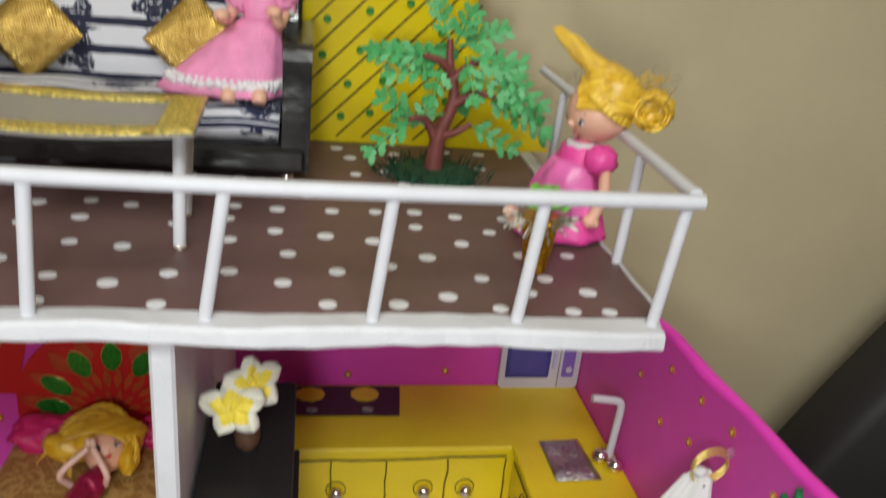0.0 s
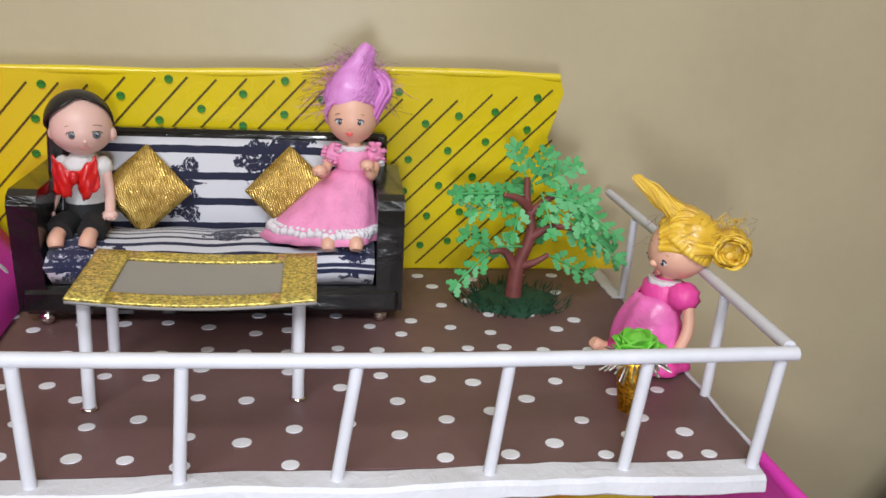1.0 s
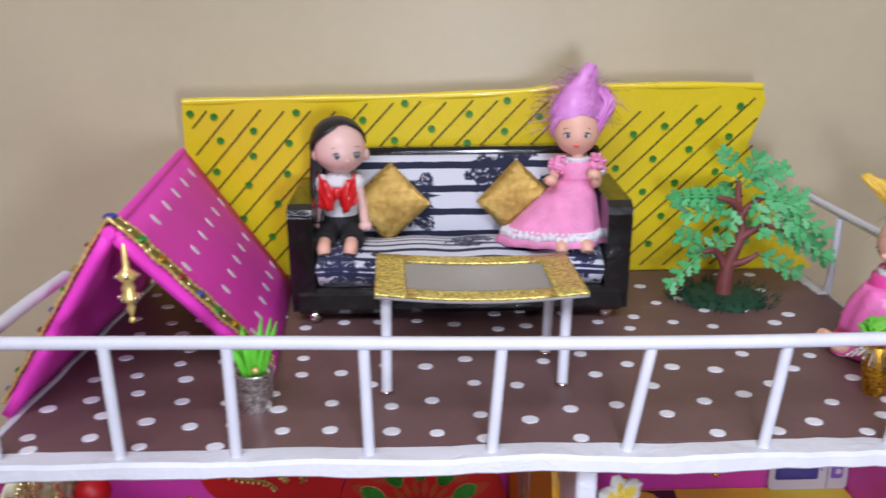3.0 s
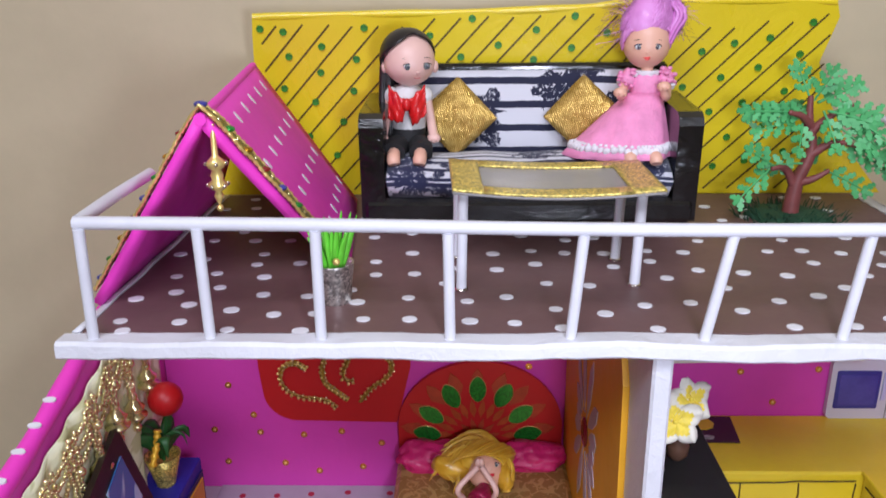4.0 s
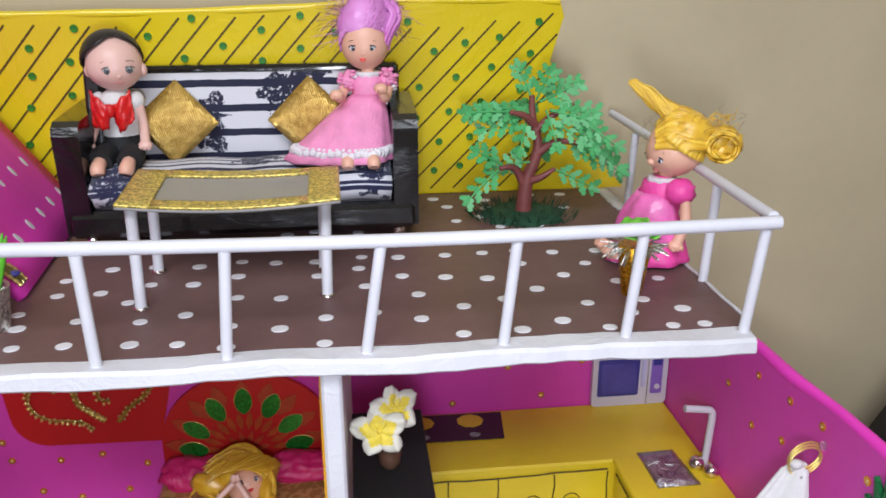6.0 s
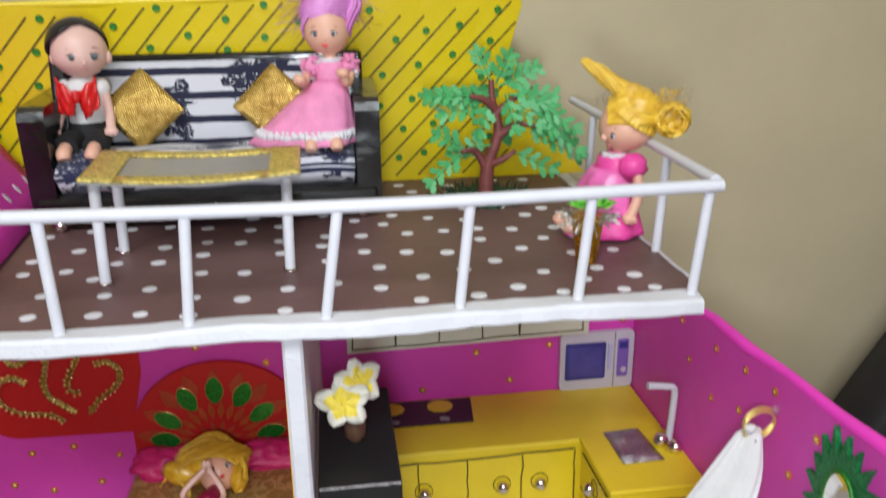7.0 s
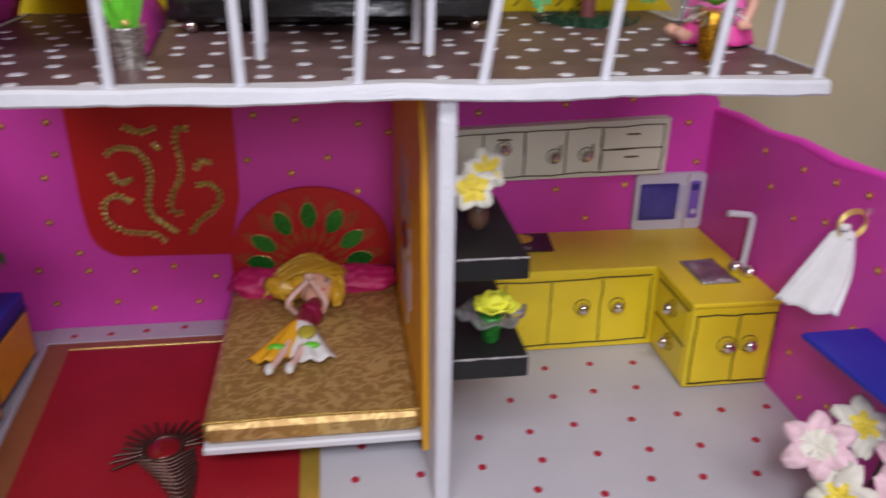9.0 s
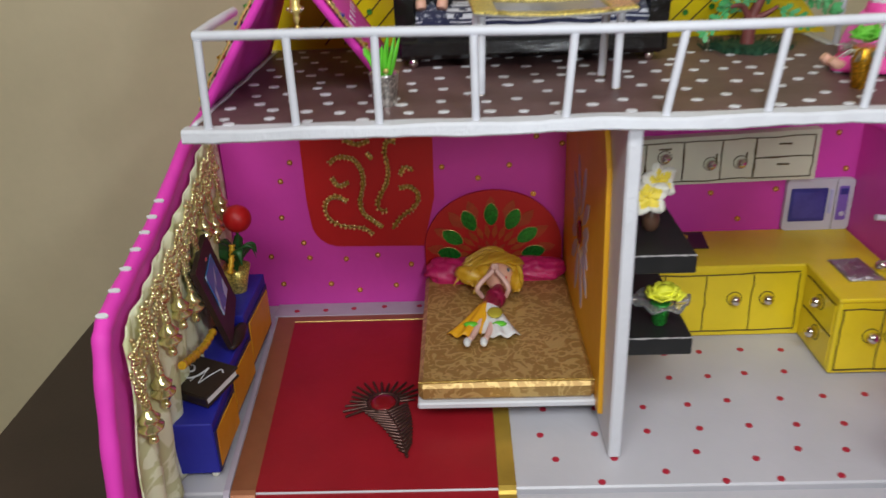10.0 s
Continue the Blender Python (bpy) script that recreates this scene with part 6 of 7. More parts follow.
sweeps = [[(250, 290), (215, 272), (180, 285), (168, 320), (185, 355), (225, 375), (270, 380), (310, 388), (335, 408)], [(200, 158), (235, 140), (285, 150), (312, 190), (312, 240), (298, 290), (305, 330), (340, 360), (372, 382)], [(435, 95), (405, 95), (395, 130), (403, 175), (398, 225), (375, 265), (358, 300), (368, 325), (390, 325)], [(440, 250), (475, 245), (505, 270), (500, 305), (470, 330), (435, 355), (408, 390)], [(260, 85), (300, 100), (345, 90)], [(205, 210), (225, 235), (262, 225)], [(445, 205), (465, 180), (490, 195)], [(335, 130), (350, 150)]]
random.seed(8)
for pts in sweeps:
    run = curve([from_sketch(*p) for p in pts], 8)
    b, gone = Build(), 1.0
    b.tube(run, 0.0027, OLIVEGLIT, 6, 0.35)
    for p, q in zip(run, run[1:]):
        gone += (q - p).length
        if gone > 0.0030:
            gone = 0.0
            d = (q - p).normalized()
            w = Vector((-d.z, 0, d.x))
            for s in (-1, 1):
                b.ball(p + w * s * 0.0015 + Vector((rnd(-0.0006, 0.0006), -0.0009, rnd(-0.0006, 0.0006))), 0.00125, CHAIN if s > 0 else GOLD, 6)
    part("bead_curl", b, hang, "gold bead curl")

# blue stepped cabinet with orange fronts along the side wall
steps = [(-0.2380, 0.0155, 0.0335, 0.0545, 0.0395, 2), (-0.2410, 0.0765, 0.0325, 0.0625, 0.0435, 0), (-0.2445, 0.148, 0.0325, 0.074, 0.0500, 0)]
for x, y, sx, sy, h, yaw in steps:
    unit = thing("drawer_unit", (x, y, FL), "blue paper drawer unit with an orange front", "cabinet", "drawer units")
    turn = Matrix.Rotation(radians(yaw), 4, "Z")
    part("body", Build().box((x, y, h / 2), (sx, sy, h), BLUE, 0.0008, turn), unit)
    d = turn @ Vector((sx / 2 + 0.0006, 0, 0))
    part("edge_lining", Build().box((x + d.x * 1.0, y, h * 0.42), (0.0010, sy * 0.96, h * 0.80), NAVY, 0.0003, turn), unit, "dark blue edge")
    d = turn @ Vector((sx / 2 + 0.0012, 0, 0))
    part("front", Build().prism([(x + d.x, y - sy * 0.44, h * 0.10), (x + d.x, y + sy * 0.42, h * 0.10), (x + d.x, y + sy * 0.42, h * 0.74), (x + d.x, y - sy * 0.40, h * 0.78)], (0.0010, 0, 0), AMBER), unit, "orange card front")
    for sx0 in (-0.4, 0.4):
        for sy0 in (-0.42, 0.42):
            part("foot", Build().ball((x + sx * sx0, y + sy * sy0, FL + 0.0026), (0.0030, 0.0030, 0.0026), PETALWHITE, 8), unit, "cream bead foot")

# picture-framed television leaning on the middle unit
tv = thing("television", (-0.233, 0.08, 0.048), "dark brown framed toy television with blue screen", "television")
NT, FT, FB, NB = Vector((-0.2345, 0.0465, 0.1185)), Vector((-0.2436, 0.1040, 0.1235)), Vector((-0.2325, 0.1150, 0.0640)), Vector((-0.2235, 0.0630, 0.0520))
nrm = (FT - NT).cross(NB - NT).normalized()
if nrm.x < 0:
    nrm = -nrm
part("frame", Build().prism([NT, FT, FB, NB], nrm * -0.004, TVBROWN), tv)


def tv_in(u, v):
    return NT.lerp(FT, u).lerp(NB.lerp(FB, u), v)


part("screen", Build().prism([tv_in(0.22, 0.18) + nrm * 0.0002, tv_in(0.77, 0.18) + nrm * 0.0002, tv_in(0.77, 0.70) + nrm * 0.0002, tv_in(0.22, 0.70) + nrm * 0.0002], nrm * 0.0008, SCREEN), tv, "blue printed screen")
part("stand", Build().ball((-0.2255, 0.082, 0.0495), (0.006, 0.020, 0.0042), TVBROWN, 10), tv)

# little album with a white flourish
album = thing("album", (-0.2265, 0.015, 0.0405), "small dark brown album with a white flourish", "book")
turn = Matrix.Rotation(radians(-26), 4, "Z") @ Matrix.Rotation(radians(9), 4, "X")
A = Vector((-0.2375, 0.0275, 0.0432))
part("cover", Build().box(A + Vector((0, 0, 0.0075)), (0.0405, 0.033, 0.0020), TVBROWN, 0.0004, turn).box(A + Vector((0, 0, 0.0011)), (0.0405, 0.033, 0.0020), TVBROWN, 0.0004, turn), album)
part("spine", Build().box(A + turn @ Vector((-0.0198, 0, 0)) + Vector((0, 0, 0.0043)), (0.0016, 0.033, 0.0064), TVBROWN, 0.0004, turn).box(A + turn @ Vector((0, -0.0160, 0)) + Vector((0, 0, 0.0043)), (0.0405, 0.0014, 0.0064), TVBROWN, 0.0004, turn), album)
part("pages", Build().box(A + Vector((0.0, 0.0, 0.0043)), (0.0390, 0.0300, 0.0046), SHIRT, 0.0003, turn), album, "white page edges")
for pts in ([(-0.6, -0.1), (-0.35, 0.15), (-0.55, 0.5), (-0.85, 0.25), (-0.75, -0.35), (-0.3, -0.45), (0.0, -0.1), (0.12, 0.6)], [(0.12, 0.6), (0.0, 0.0), (-0.08, -0.6)], [(0.12, 0.6), (0.2, 0.0), (0.3, -0.55)], [(0.3, -0.55), (0.45, 0.2), (0.62, 0.75), (0.8, 0.6)]):
    run = curve([A + turn @ Vector((p * 0.0185, q * 0.0125, 0.0)) + Vector((0, 0, 0.0089)) for p, q in pts], 6)
    part("flourish", Build().tube(run, 0.0007, WHITEDOT, 5, 0.5), album, "white painted stroke")

# red foam flower in a golden pot on the rear unit
pot = thing("red_flower_pot", (-0.2415, 0.154, 0.0500), "golden glitter pot with green leaves and red ball flower", "plant")
P = Vector((-0.2415, 0.154, 0.0500))
part("pot", Build().lathe([(0.0062, 0.0), (0.0085, 0.010), (0.0118, 0.0225), (0.0108, 0.0222), (0.0092, 0.018)], P, GOLDGLIT, 18), pot)
part("stem", Build().tube([P + Vector((0, 0, 0.015)), P + Vector((0.006, 0.001, 0.055))], 0.0012, LEAFDARK, 6), pot)
part("flower_ball", Build().ball(P + Vector((0.0068, 0.001, 0.0635)), 0.0112, BALLRED, 18), pot, "round red flower")
random.seed(9)
for k in range(7):
    a = k * 2.4 + 0.5
    d = Vector((math.cos(a), math.sin(a), 0))
    b = Build().tube(curve([P + Vector((0, 0, 0.02)), P + d * 0.006 + Vector((0, 0, 0.032 + 0.002 * (k % 3))), P + d * 0.015 + Vector((0, 0, 0.038 + 0.0015 * (k % 4))), P + d * 0.0185 + Vector((0, 0, 0.030))], 4), [0.0014, 0.0026, 0.0036, 0.0044, 0.0048, 0.0048, 0.0046, 0.0042, 0.0036, 0.0029, 0.002, 0.0011, 0.0003], LEAFDARK, 6, 0.3)
    part("leaf", b, pot)

# net curtain on the side wall with gold bead swags
curtain = thing("curtain", (-0.236, 0.02, 0.0), "cream net curtain with gold bead swags on the wall", "curtain")


def wall_top(y):
    if y < -0.055:
        return 0.1400 + (y + 0.055) * 0.9
    return 0.1430 + (y + 0.055) * 0.11 if y < 0.04 else min(0.1535 + (y - 0.04) * 0.21, 0.178)


def drape(u, v):
    y0 = -0.060 - 0.036 * v
    y = y0 + (0.203 - y0) * u
    z = (min(wall_top(max(y, -0.062)), 0.178) - 0.006) * (1 - v) + (FL + 0.002) * v
    deep = 0.0030 + 0.0028 * math.sin(u * 62 + 2.2 * math.sin(v * 3)) * (0.35 + 0.65 * v) + 0.0012 * math.sin(v * 9 + u * 13)
    y += (0.005 * math.sin(v * 4 + u * 20) * u) * v
    return left_x(y) + 0.0012 + deep, y, z


part("net", Build().sheet(drape, 90, 24, 0.0009, CREAMCLOTH), curtain)
random.seed(15)
bead_small = Build().ball((0, 0, 0), 0.00150, CHAIN, 6).mesh("gold_bead")
bead_dull = Build().ball((0, 0, 0), 0.00140, BRASS, 6).mesh("gold_bead")
bead_large = Build().ball((0, 0, 0), 0.0030, CHAIN, 8).mesh("gold_bead")
drop = Build().lathe([(r * 1.45, h * 1.35) for r, h in ((0.0006, 0.0), (0.0022, 0.0008), (0.0034, 0.0030), (0.0050, 0.0042), (0.0052, 0.0052), (0.0030, 0.0066), (0.0040, 0.0080), (0.0044, 0.0092), (0.0028, 0.0108), (0.0020, 0.0125), (0.0006, 0.0135))], (0, 0, 0), CHAIN, 14, 0.06, 7).mesh("gilt_pendant")
spots = [[], [], []]


def against_wall(y, z, out=0.0088):
    return Vector((left_x(y) + out, y, z))


def chain(a, c, sag, step=0.0026):
    """Beads from a to c on a slack line."""
    n = max(3, int((c - a).length * 1.15 / step))
    for i in range(n + 1):
        t = i / n
        p = a.lerp(c, t) + Vector((rnd(-0.0004, 0.0008), rnd(-0.0004, 0.0004), -4 * sag * t * (1 - t)))
        spots[1 if rnd(0, 1) > 0.72 else 0].append(tuple(p))


hooks = [-0.064 + 0.0285 * k for k in range(9)]
for k, y in enumerate(hooks):
    top = against_wall(y, wall_top(y) - 0.010)
    reach = 0.030 + 0.010 * math.sin(k * 1.9)
    low = against_wall(y + 0.002, top.z - reach, 0.0100)
    for dy in (-0.007, 0.0, 0.007):
        chain(against_wall(y + dy, wall_top(y + dy) - 0.008), low + Vector((0, dy * 0.25, 0)), 0.003 * abs(dy) / 0.007)
    spots[2] += [tuple(low + Vector((0, 0, -0.002))), tuple(top.lerp(low, 0.45) + Vector((0.001, 0.003, 0)))]
    ob = new("gilt_pendant", drop)
    ob.parent, ob.location = curtain, low + Vector((0, 0, -0.0215)) - curtain.location
    spots[2].append(tuple(low + Vector((0, 0, -0.0240))))
    if k < len(hooks) - 1:
        y1 = hooks[k + 1]
        for lift, sag in ((0.007, 0.006), (0.012, 0.009), (0.018, 0.011)):
            chain(against_wall(y, wall_top(y) - lift), against_wall(y1, wall_top(y1) - lift), sag)
for me, where in zip((bead_small, bead_dull, bead_large), spots):
    if me is bead_large:
        pieces("gold_bead", me, where, curtain)
    else:
        strung = Build()
        src = [tuple(v.co) for v in me.vertices]
        polys = [tuple(p.vertices) for p in me.polygons]
        for q in where:
            strung.put([Vector(q) + Vector(v) for v in src], polys, CHAIN if me is bead_small else BRASS, True)
        part("bead_chain", strung, curtain, "looped chains of small gilt beads", kind="stuff")
cord = curve([(-0.2330, 0.056, 0.0690), (-0.2335, 0.038, 0.0690), (-0.2335, 0.016, 0.0740), (-0.2330, -0.007, 0.0815)], 8)
part("tie_back", Build().tube(cord, [0.0025 + 0.0007 * math.sin(k * 2.2) for k in range(len(cord))], CORDGOLD, 8), curtain, "twisted yellow-gold cord")
cord = curve([(-0.2405, 0.150, 0.0935), (-0.241, 0.146, 0.084), (-0.242, 0.138, 0.073)], 8)
part("tie_back", Build().tube(cord, [0.0023 + 0.0007 * math.sin(k * 2.2) for k in range(len(cord))], CORDGOLD, 8), curtain, "twisted yellow-gold cord")

# ---- kitchen ----
KT = 0.0605


def pen(b, pts, r=0.00055):
    b.tube([Vector(p) for p in pts], r, INK, 4)
    return b


def knob(parent, c, toward, r=0.0045):
    d = Vector(toward)
    kb = part("knob", Build().ball(Vector(c) + d * r * 0.8, r, SILVER, 12), parent, "silver bead knob")
    u = d.orthogonal().normalized()
    w = d.cross(u)
    part("pen_ring", pen(Build(), [Vector(c) + (u * math.cos(k * 0.524) + w * math.sin(k * 0.524)) * r * 1.35 + d * 0.0002 for k in range(13)], 0.0004), kb)


def wobbly(a, c, out, n=6):
    a, c = Vector(a), Vector(c)
    return [a.lerp(c, k / n) + Vector(out) * 0.0002 + (Vector((rnd(-0.0008, 0.0008), 0, rnd(-0.0008, 0.0008))) if 0 < k < n else Vector()) for k in range(n + 1)]


random.seed(14)
run = thing("base_cabinet", (0.17, 0.19, FL), "yellow paper base cabinet with pen-drawn doors", "cabinet")
part("body", Build().box((0.1655, 0.1908, (KT + FL) / 2), (0.232, 0.0725, KT - FL - 0.0004), CABYELLOW, 0.0014), run)
FY = 0.1545
cuts = (0.0705, 0.107, 0.1405, 0.1785, 0.2155)
for x0, x1 in zip(cuts, cuts[1:]):
    door = part("door", Build().box(((x0 + x1) / 2, FY - 0.0002, 0.0268), (x1 - x0 - 0.0006, 0.0008, 0.0519), CABYELLOW, 0.0002), run)
    part("pen_line", pen(Build(), wobbly((x1, FY - 0.0006, 0.0010), (x1, FY - 0.0006, 0.0525), (0, -1, 0))), door)
part("pen_line", pen(Build(), wobbly((0.07, FY - 0.0006, 0.0525), (0.2155, FY - 0.0006, 0.0545), (0, -1, 0), 12)), run)
part("pen_line", pen(Build(), wobbly((0.07, FY - 0.0006, -0.0005), (0.2155, FY - 0.0006, 0.0020), (0, -1, 0), 12)), run)
for x in (0.1105, 0.1645, 0.1910):
    knob(run, (x, FY - 0.0006, 0.0310), (0, -1, 0))

sinkunit = thing("sink_cabinet", (0.25, 0.125, FL), "yellow paper sink cabinet with foil basin", "cabinet")
part("body", Build().box((0.2507, 0.1238, (0.0616 + FL + 0.0012) / 2), (0.0615, 0.0610, 0.0604 - FL), CABYELLOW, 0.0016), sinkunit)
SY, SX = 0.0931, 0.2198
part("worktop", Build().box((0.2502, 0.1232, 0.0603), (0.0632, 0.0634, 0.0034), CABYELLOW, 0.0012), sinkunit, "yellow paper top with a folded lip")
for x0, x1 in ((0.2235, 0.2535), (0.2535, 0.2785)):
    door = part("door", Build().box(((x0 + x1) / 2, SY - 0.0001, 0.0265), (x1 - x0 - 0.0006, 0.0008, 0.051), CABYELLOW, 0.0002), sinkunit)
    part("pen_line", pen(Build(), wobbly((x1, SY - 0.0005, 0.0010), (x1, SY - 0.0005, 0.0525), (0, -1, 0))), door)
for z in (0.0005, 0.0525):
    part("pen_line", pen(Build(), wobbly((0.2225, SY - 0.0005, z), (0.2795, SY - 0.0005, z), (0, -1, 0), 8)), sinkunit)
part("pen_line", pen(Build(), wobbly((0.2232, SY - 0.0005, 0.0005), (0.2232, SY - 0.0005, 0.053), (0, -1, 0))), sinkunit)
for z0, z1 in ((0.001, 0.0265), (0.0275, 0.0535)):
    drawer = part("drawer", Build().box((SX - 0.0001, 0.1235, (z0 + z1) / 2), (0.0008, 0.050, z1 - z0), CABYELLOW, 0.0002), sinkunit)
    part("pen_line", pen(Build(), [(SX - 0.0006, 0.0985, z1), (SX - 0.0006, 0.1485, z1)]), drawer)
    knob(drawer, (SX - 0.0005, 0.122, (z0 + z1) / 2 + 0.003), (-1, 0, 0))
for x in (0.2462, 0.2622):
    knob(sinkunit, (x, SY - 0.0005, 0.0300), (0, -1, 0))
basin = [(0.2362, 0.157), (0.2618, 0.1585), (0.2648, 0.1195), (0.2366, 0.1188)]
crumple = random.Random(31)
foil_height = [[0.003 * crumple.random() * (0 < i < 6 and 0 < j < 8) for j in range(9)] for i in range(7)]


def foil_shape(u, v):
    (ax, ay), (bx, by), (cx, cy), (dx, dy) = basin
    x = (1 - u) * ((1 - v) * dx + v * ax) + u * ((1 - v) * cx + v * bx)
    y = (1 - u) * ((1 - v) * dy + v * ay) + u * ((1 - v) * cy + v * by)
    return Vector((x, y, 0.0625 + foil_height[round(u * 6)][round(v * 8)]))


part("basin", Build().sheet(foil_shape, 6, 8, 0.0006, FOIL), sinkunit, "crumpled silver foil basin")
tap = thing("tap", (0.2765, 0.139, 0.0616), "white straw tap with two silver beads", "tap")
part("spout", Build().tube(curve([(0.2757, 0.1395, 0.0605), (0.2768, 0.1395, 0.085), (0.2772, 0.1395, 0.0995), (0.2755, 0.1395, 0.1035), (0.2705, 0.1395, 0.1047), (0.258, 0.1395, 0.1062)], 4), 0.0024, STRAW, 10), tap)
for x, y in ((0.2692, 0.137), (0.2752, 0.1275)):
    part("handle", Build().ball((x, y, 0.0612 + 0.0048), 0.0050, SILVER, 12), tap, "silver bead handle")

hob = thing("hob", (0.125, 0.207, KT), "dark plum card hob with yellow burner rings", "hob")
part("plate", Build().prism([(0.078, 0.1895, KT + 0.0001), (0.1510, 0.1885, KT + 0.0001), (0.1545, 0.2225, KT + 0.0001), (0.080, 0.2235, KT + 0.0001)], (0, 0, 0.0008), PLUM), hob)
for x in (0.0940, 0.1300):
    part("burner", Build().disc((x, 0.2125, KT + 0.0008), (0, 0, 1), 0.0085, 0.0006, CABYELLOW, 9, 1.15), hob, "yellow octagonal burner")
    part("dial", Build().disc((x + 0.001, 0.1945, KT + 0.0008), (0, 0, 1), 0.0028, 0.0006, SCUFF, 8, 1.4), hob, "grey dial")

# wall cupboard
wallcab = thing("wall_cupboard", (0.156, BACK, 0.11), "cream paper wall cupboard with bead knobs", "cabinet")
WY = 0.2175


def on_cab(u, v):
    return Vector((0.0645 + 0.1785 * u, WY, (0.1068 + 0.003 * u) + v * (0.0405 + 0.0033 * u)))


part("body", Build().prism([on_cab(0, 0), on_cab(1, 0), on_cab(1, 1), on_cab(0, 1)], (0, BACK - WY - 0.0002, 0.0), CREAM), wallcab)
cols = (0.02, 0.195, 0.37, 0.55, 0.705, 0.975)
for i, (u0, u1) in enumerate(zip(cols, cols[1:])):
    for v0, v1 in ((0.08, 0.9),) if i < 4 else ((0.08, 0.49), (0.49, 0.9)):
        q = [on_cab(u, v) for u, v in ((u0 + 0.003, v0), (u1 - 0.003, v0), (u1 - 0.003, v1), (u0 + 0.003, v1))]
        door = part("door", Build().prism(q, (0, -0.0005, 0), CREAM), wallcab)
        loop = [on_cab(u, v) + Vector((0, -0.0006, 0)) for u, v in ((u0, v1), (u1, v1), (u1, v0), (u0, v0), (u0, v1))]
        part("pen_line", pen(Build(), [p for a, c in zip(loop, loop[1:]) for p in wobbly(a, c, (0, -1, 0), 3)], 0.0005), door)
        if i == 4:
            c = on_cab((u0 + u1) / 2, (v0 + v1) / 2 + 0.06)
            part("pull", Build().box(c + Vector((0, -0.001, 0)), (0.0105, 0.0012, 0.0013), INK, 0.0003), door, "black bar pull")
        elif i > 0:
            c = on_cab((u0 + u1) / 2 if i < 2 else u1 - 0.05 if i == 2 else u0 + 0.09, 0.63 if i < 2 else 0.45)
            knob(door, c + Vector((0, -0.0006, -0.001)), (0, -1, 0), 0.0043)
            part("pull", Build().box(c + (Vector((0, -0.001, 0.0062)) if i < 2 else Vector((0.0045, -0.001, 0.003))), (0.0105, 0.001, 0.0012) if i < 2 else (0.0012, 0.001, 0.009), INK, 0.0003), door, "black bar pull")

# card microwave against the corner
mw = thing("microwave", (0.253, 0.224, KT), "pale grey card microwave with blue printed window", "microwave")


def rounded(x0, x1, z0, z1, r, y):
    out = []
    for cx, cz, a0 in ((x1 - r, z1 - r, 0), (x0 + r, z1 - r, 90), (x0 + r, z0 + r, 180), (x1 - r, z0 + r, 270)):
        out += [(cx + r * math.cos(radians(a0 + 22.5 * k)), y, cz + r * math.sin(radians(a0 + 22.5 * k))) for k in range(5)]
    return out


M0, M1 = 0.2235, 0.2812
part("body", Build().prism(rounded(M0, M1, KT, 0.1075, 0.0035, 0.2222), (0, 0.0045, 0), MWHITE), mw)
part("window", Build().prism(rounded(M0 + 0.004, M0 + 0.0355, KT + 0.0085, 0.0995, 0.0015, 0.2222), (0, -0.0005, 0), MWBLUE), mw, "dark blue window print")
part("window_sheen", Build().prism(rounded(M0 + 0.0065, M0 + 0.033, KT + 0.0115, 0.0965, 0.001, 0.2217), (0, -0.0002, 0), MWNAVY), mw, "lighter reflection print")
part("door_seam", Build().box((M0 + 0.0425, 0.222, 0.084), (0.0007, 0.0008, 0.046), SCUFF, 0.0002), mw)
part("handle", Build().box((M0 + 0.0388, 0.2217, 0.087), (0.003, 0.0016, 0.022), MWPALE, 0.0005), mw)
part("control_panel", Build().prism(rounded(M0 + 0.0448, M0 + 0.0535, KT + 0.009, 0.101, 0.0015, 0.2222), (0, -0.0005, 0), MWPURPLE), mw, "purple control print")
part("display", Build().box((M0 + 0.0492, 0.2216, 0.096), (0.0066, 0.0006, 0.0055), MWBLUE, 0.0002), mw)
part("dial", Build().disc((M0 + 0.0498, 0.2217, 0.0755), (0, -1, 0), 0.0022, 0.0008, MWHITE, 12), mw)

# two black card shelves on the partition
for y1, z0, z1, x1 in ((0.1050, 0.1268, 0.1392, 0.0855), (0.128, 0.0685, 0.0812, 0.0880)):
    shelf = thing("wall_shelf", (0.067, 0.04, z0), "black card shelf with scuffed edges on the partition", "shelf", "black shelves")
    part("board", Build().box(((0.0468 + x1) / 2, (0.0125 + y1) / 2, (z0 + z1) / 2), (x1 - 0.0468, y1 - 0.0125, z1 - z0), BLACKCARD, 0.0006), shelf)
    part("scuffed_edge", Build().tube([(0.0475 + (x1 - 0.048) * k / 12, 0.0127 + rnd(-0.0003, 0.0003), z1 - 0.0003) for k in range(13)], [0.0003 + 0.0006 * rnd(0.2, 1) for k in range(13)], SCUFF, 5), shelf, "worn pale edge")


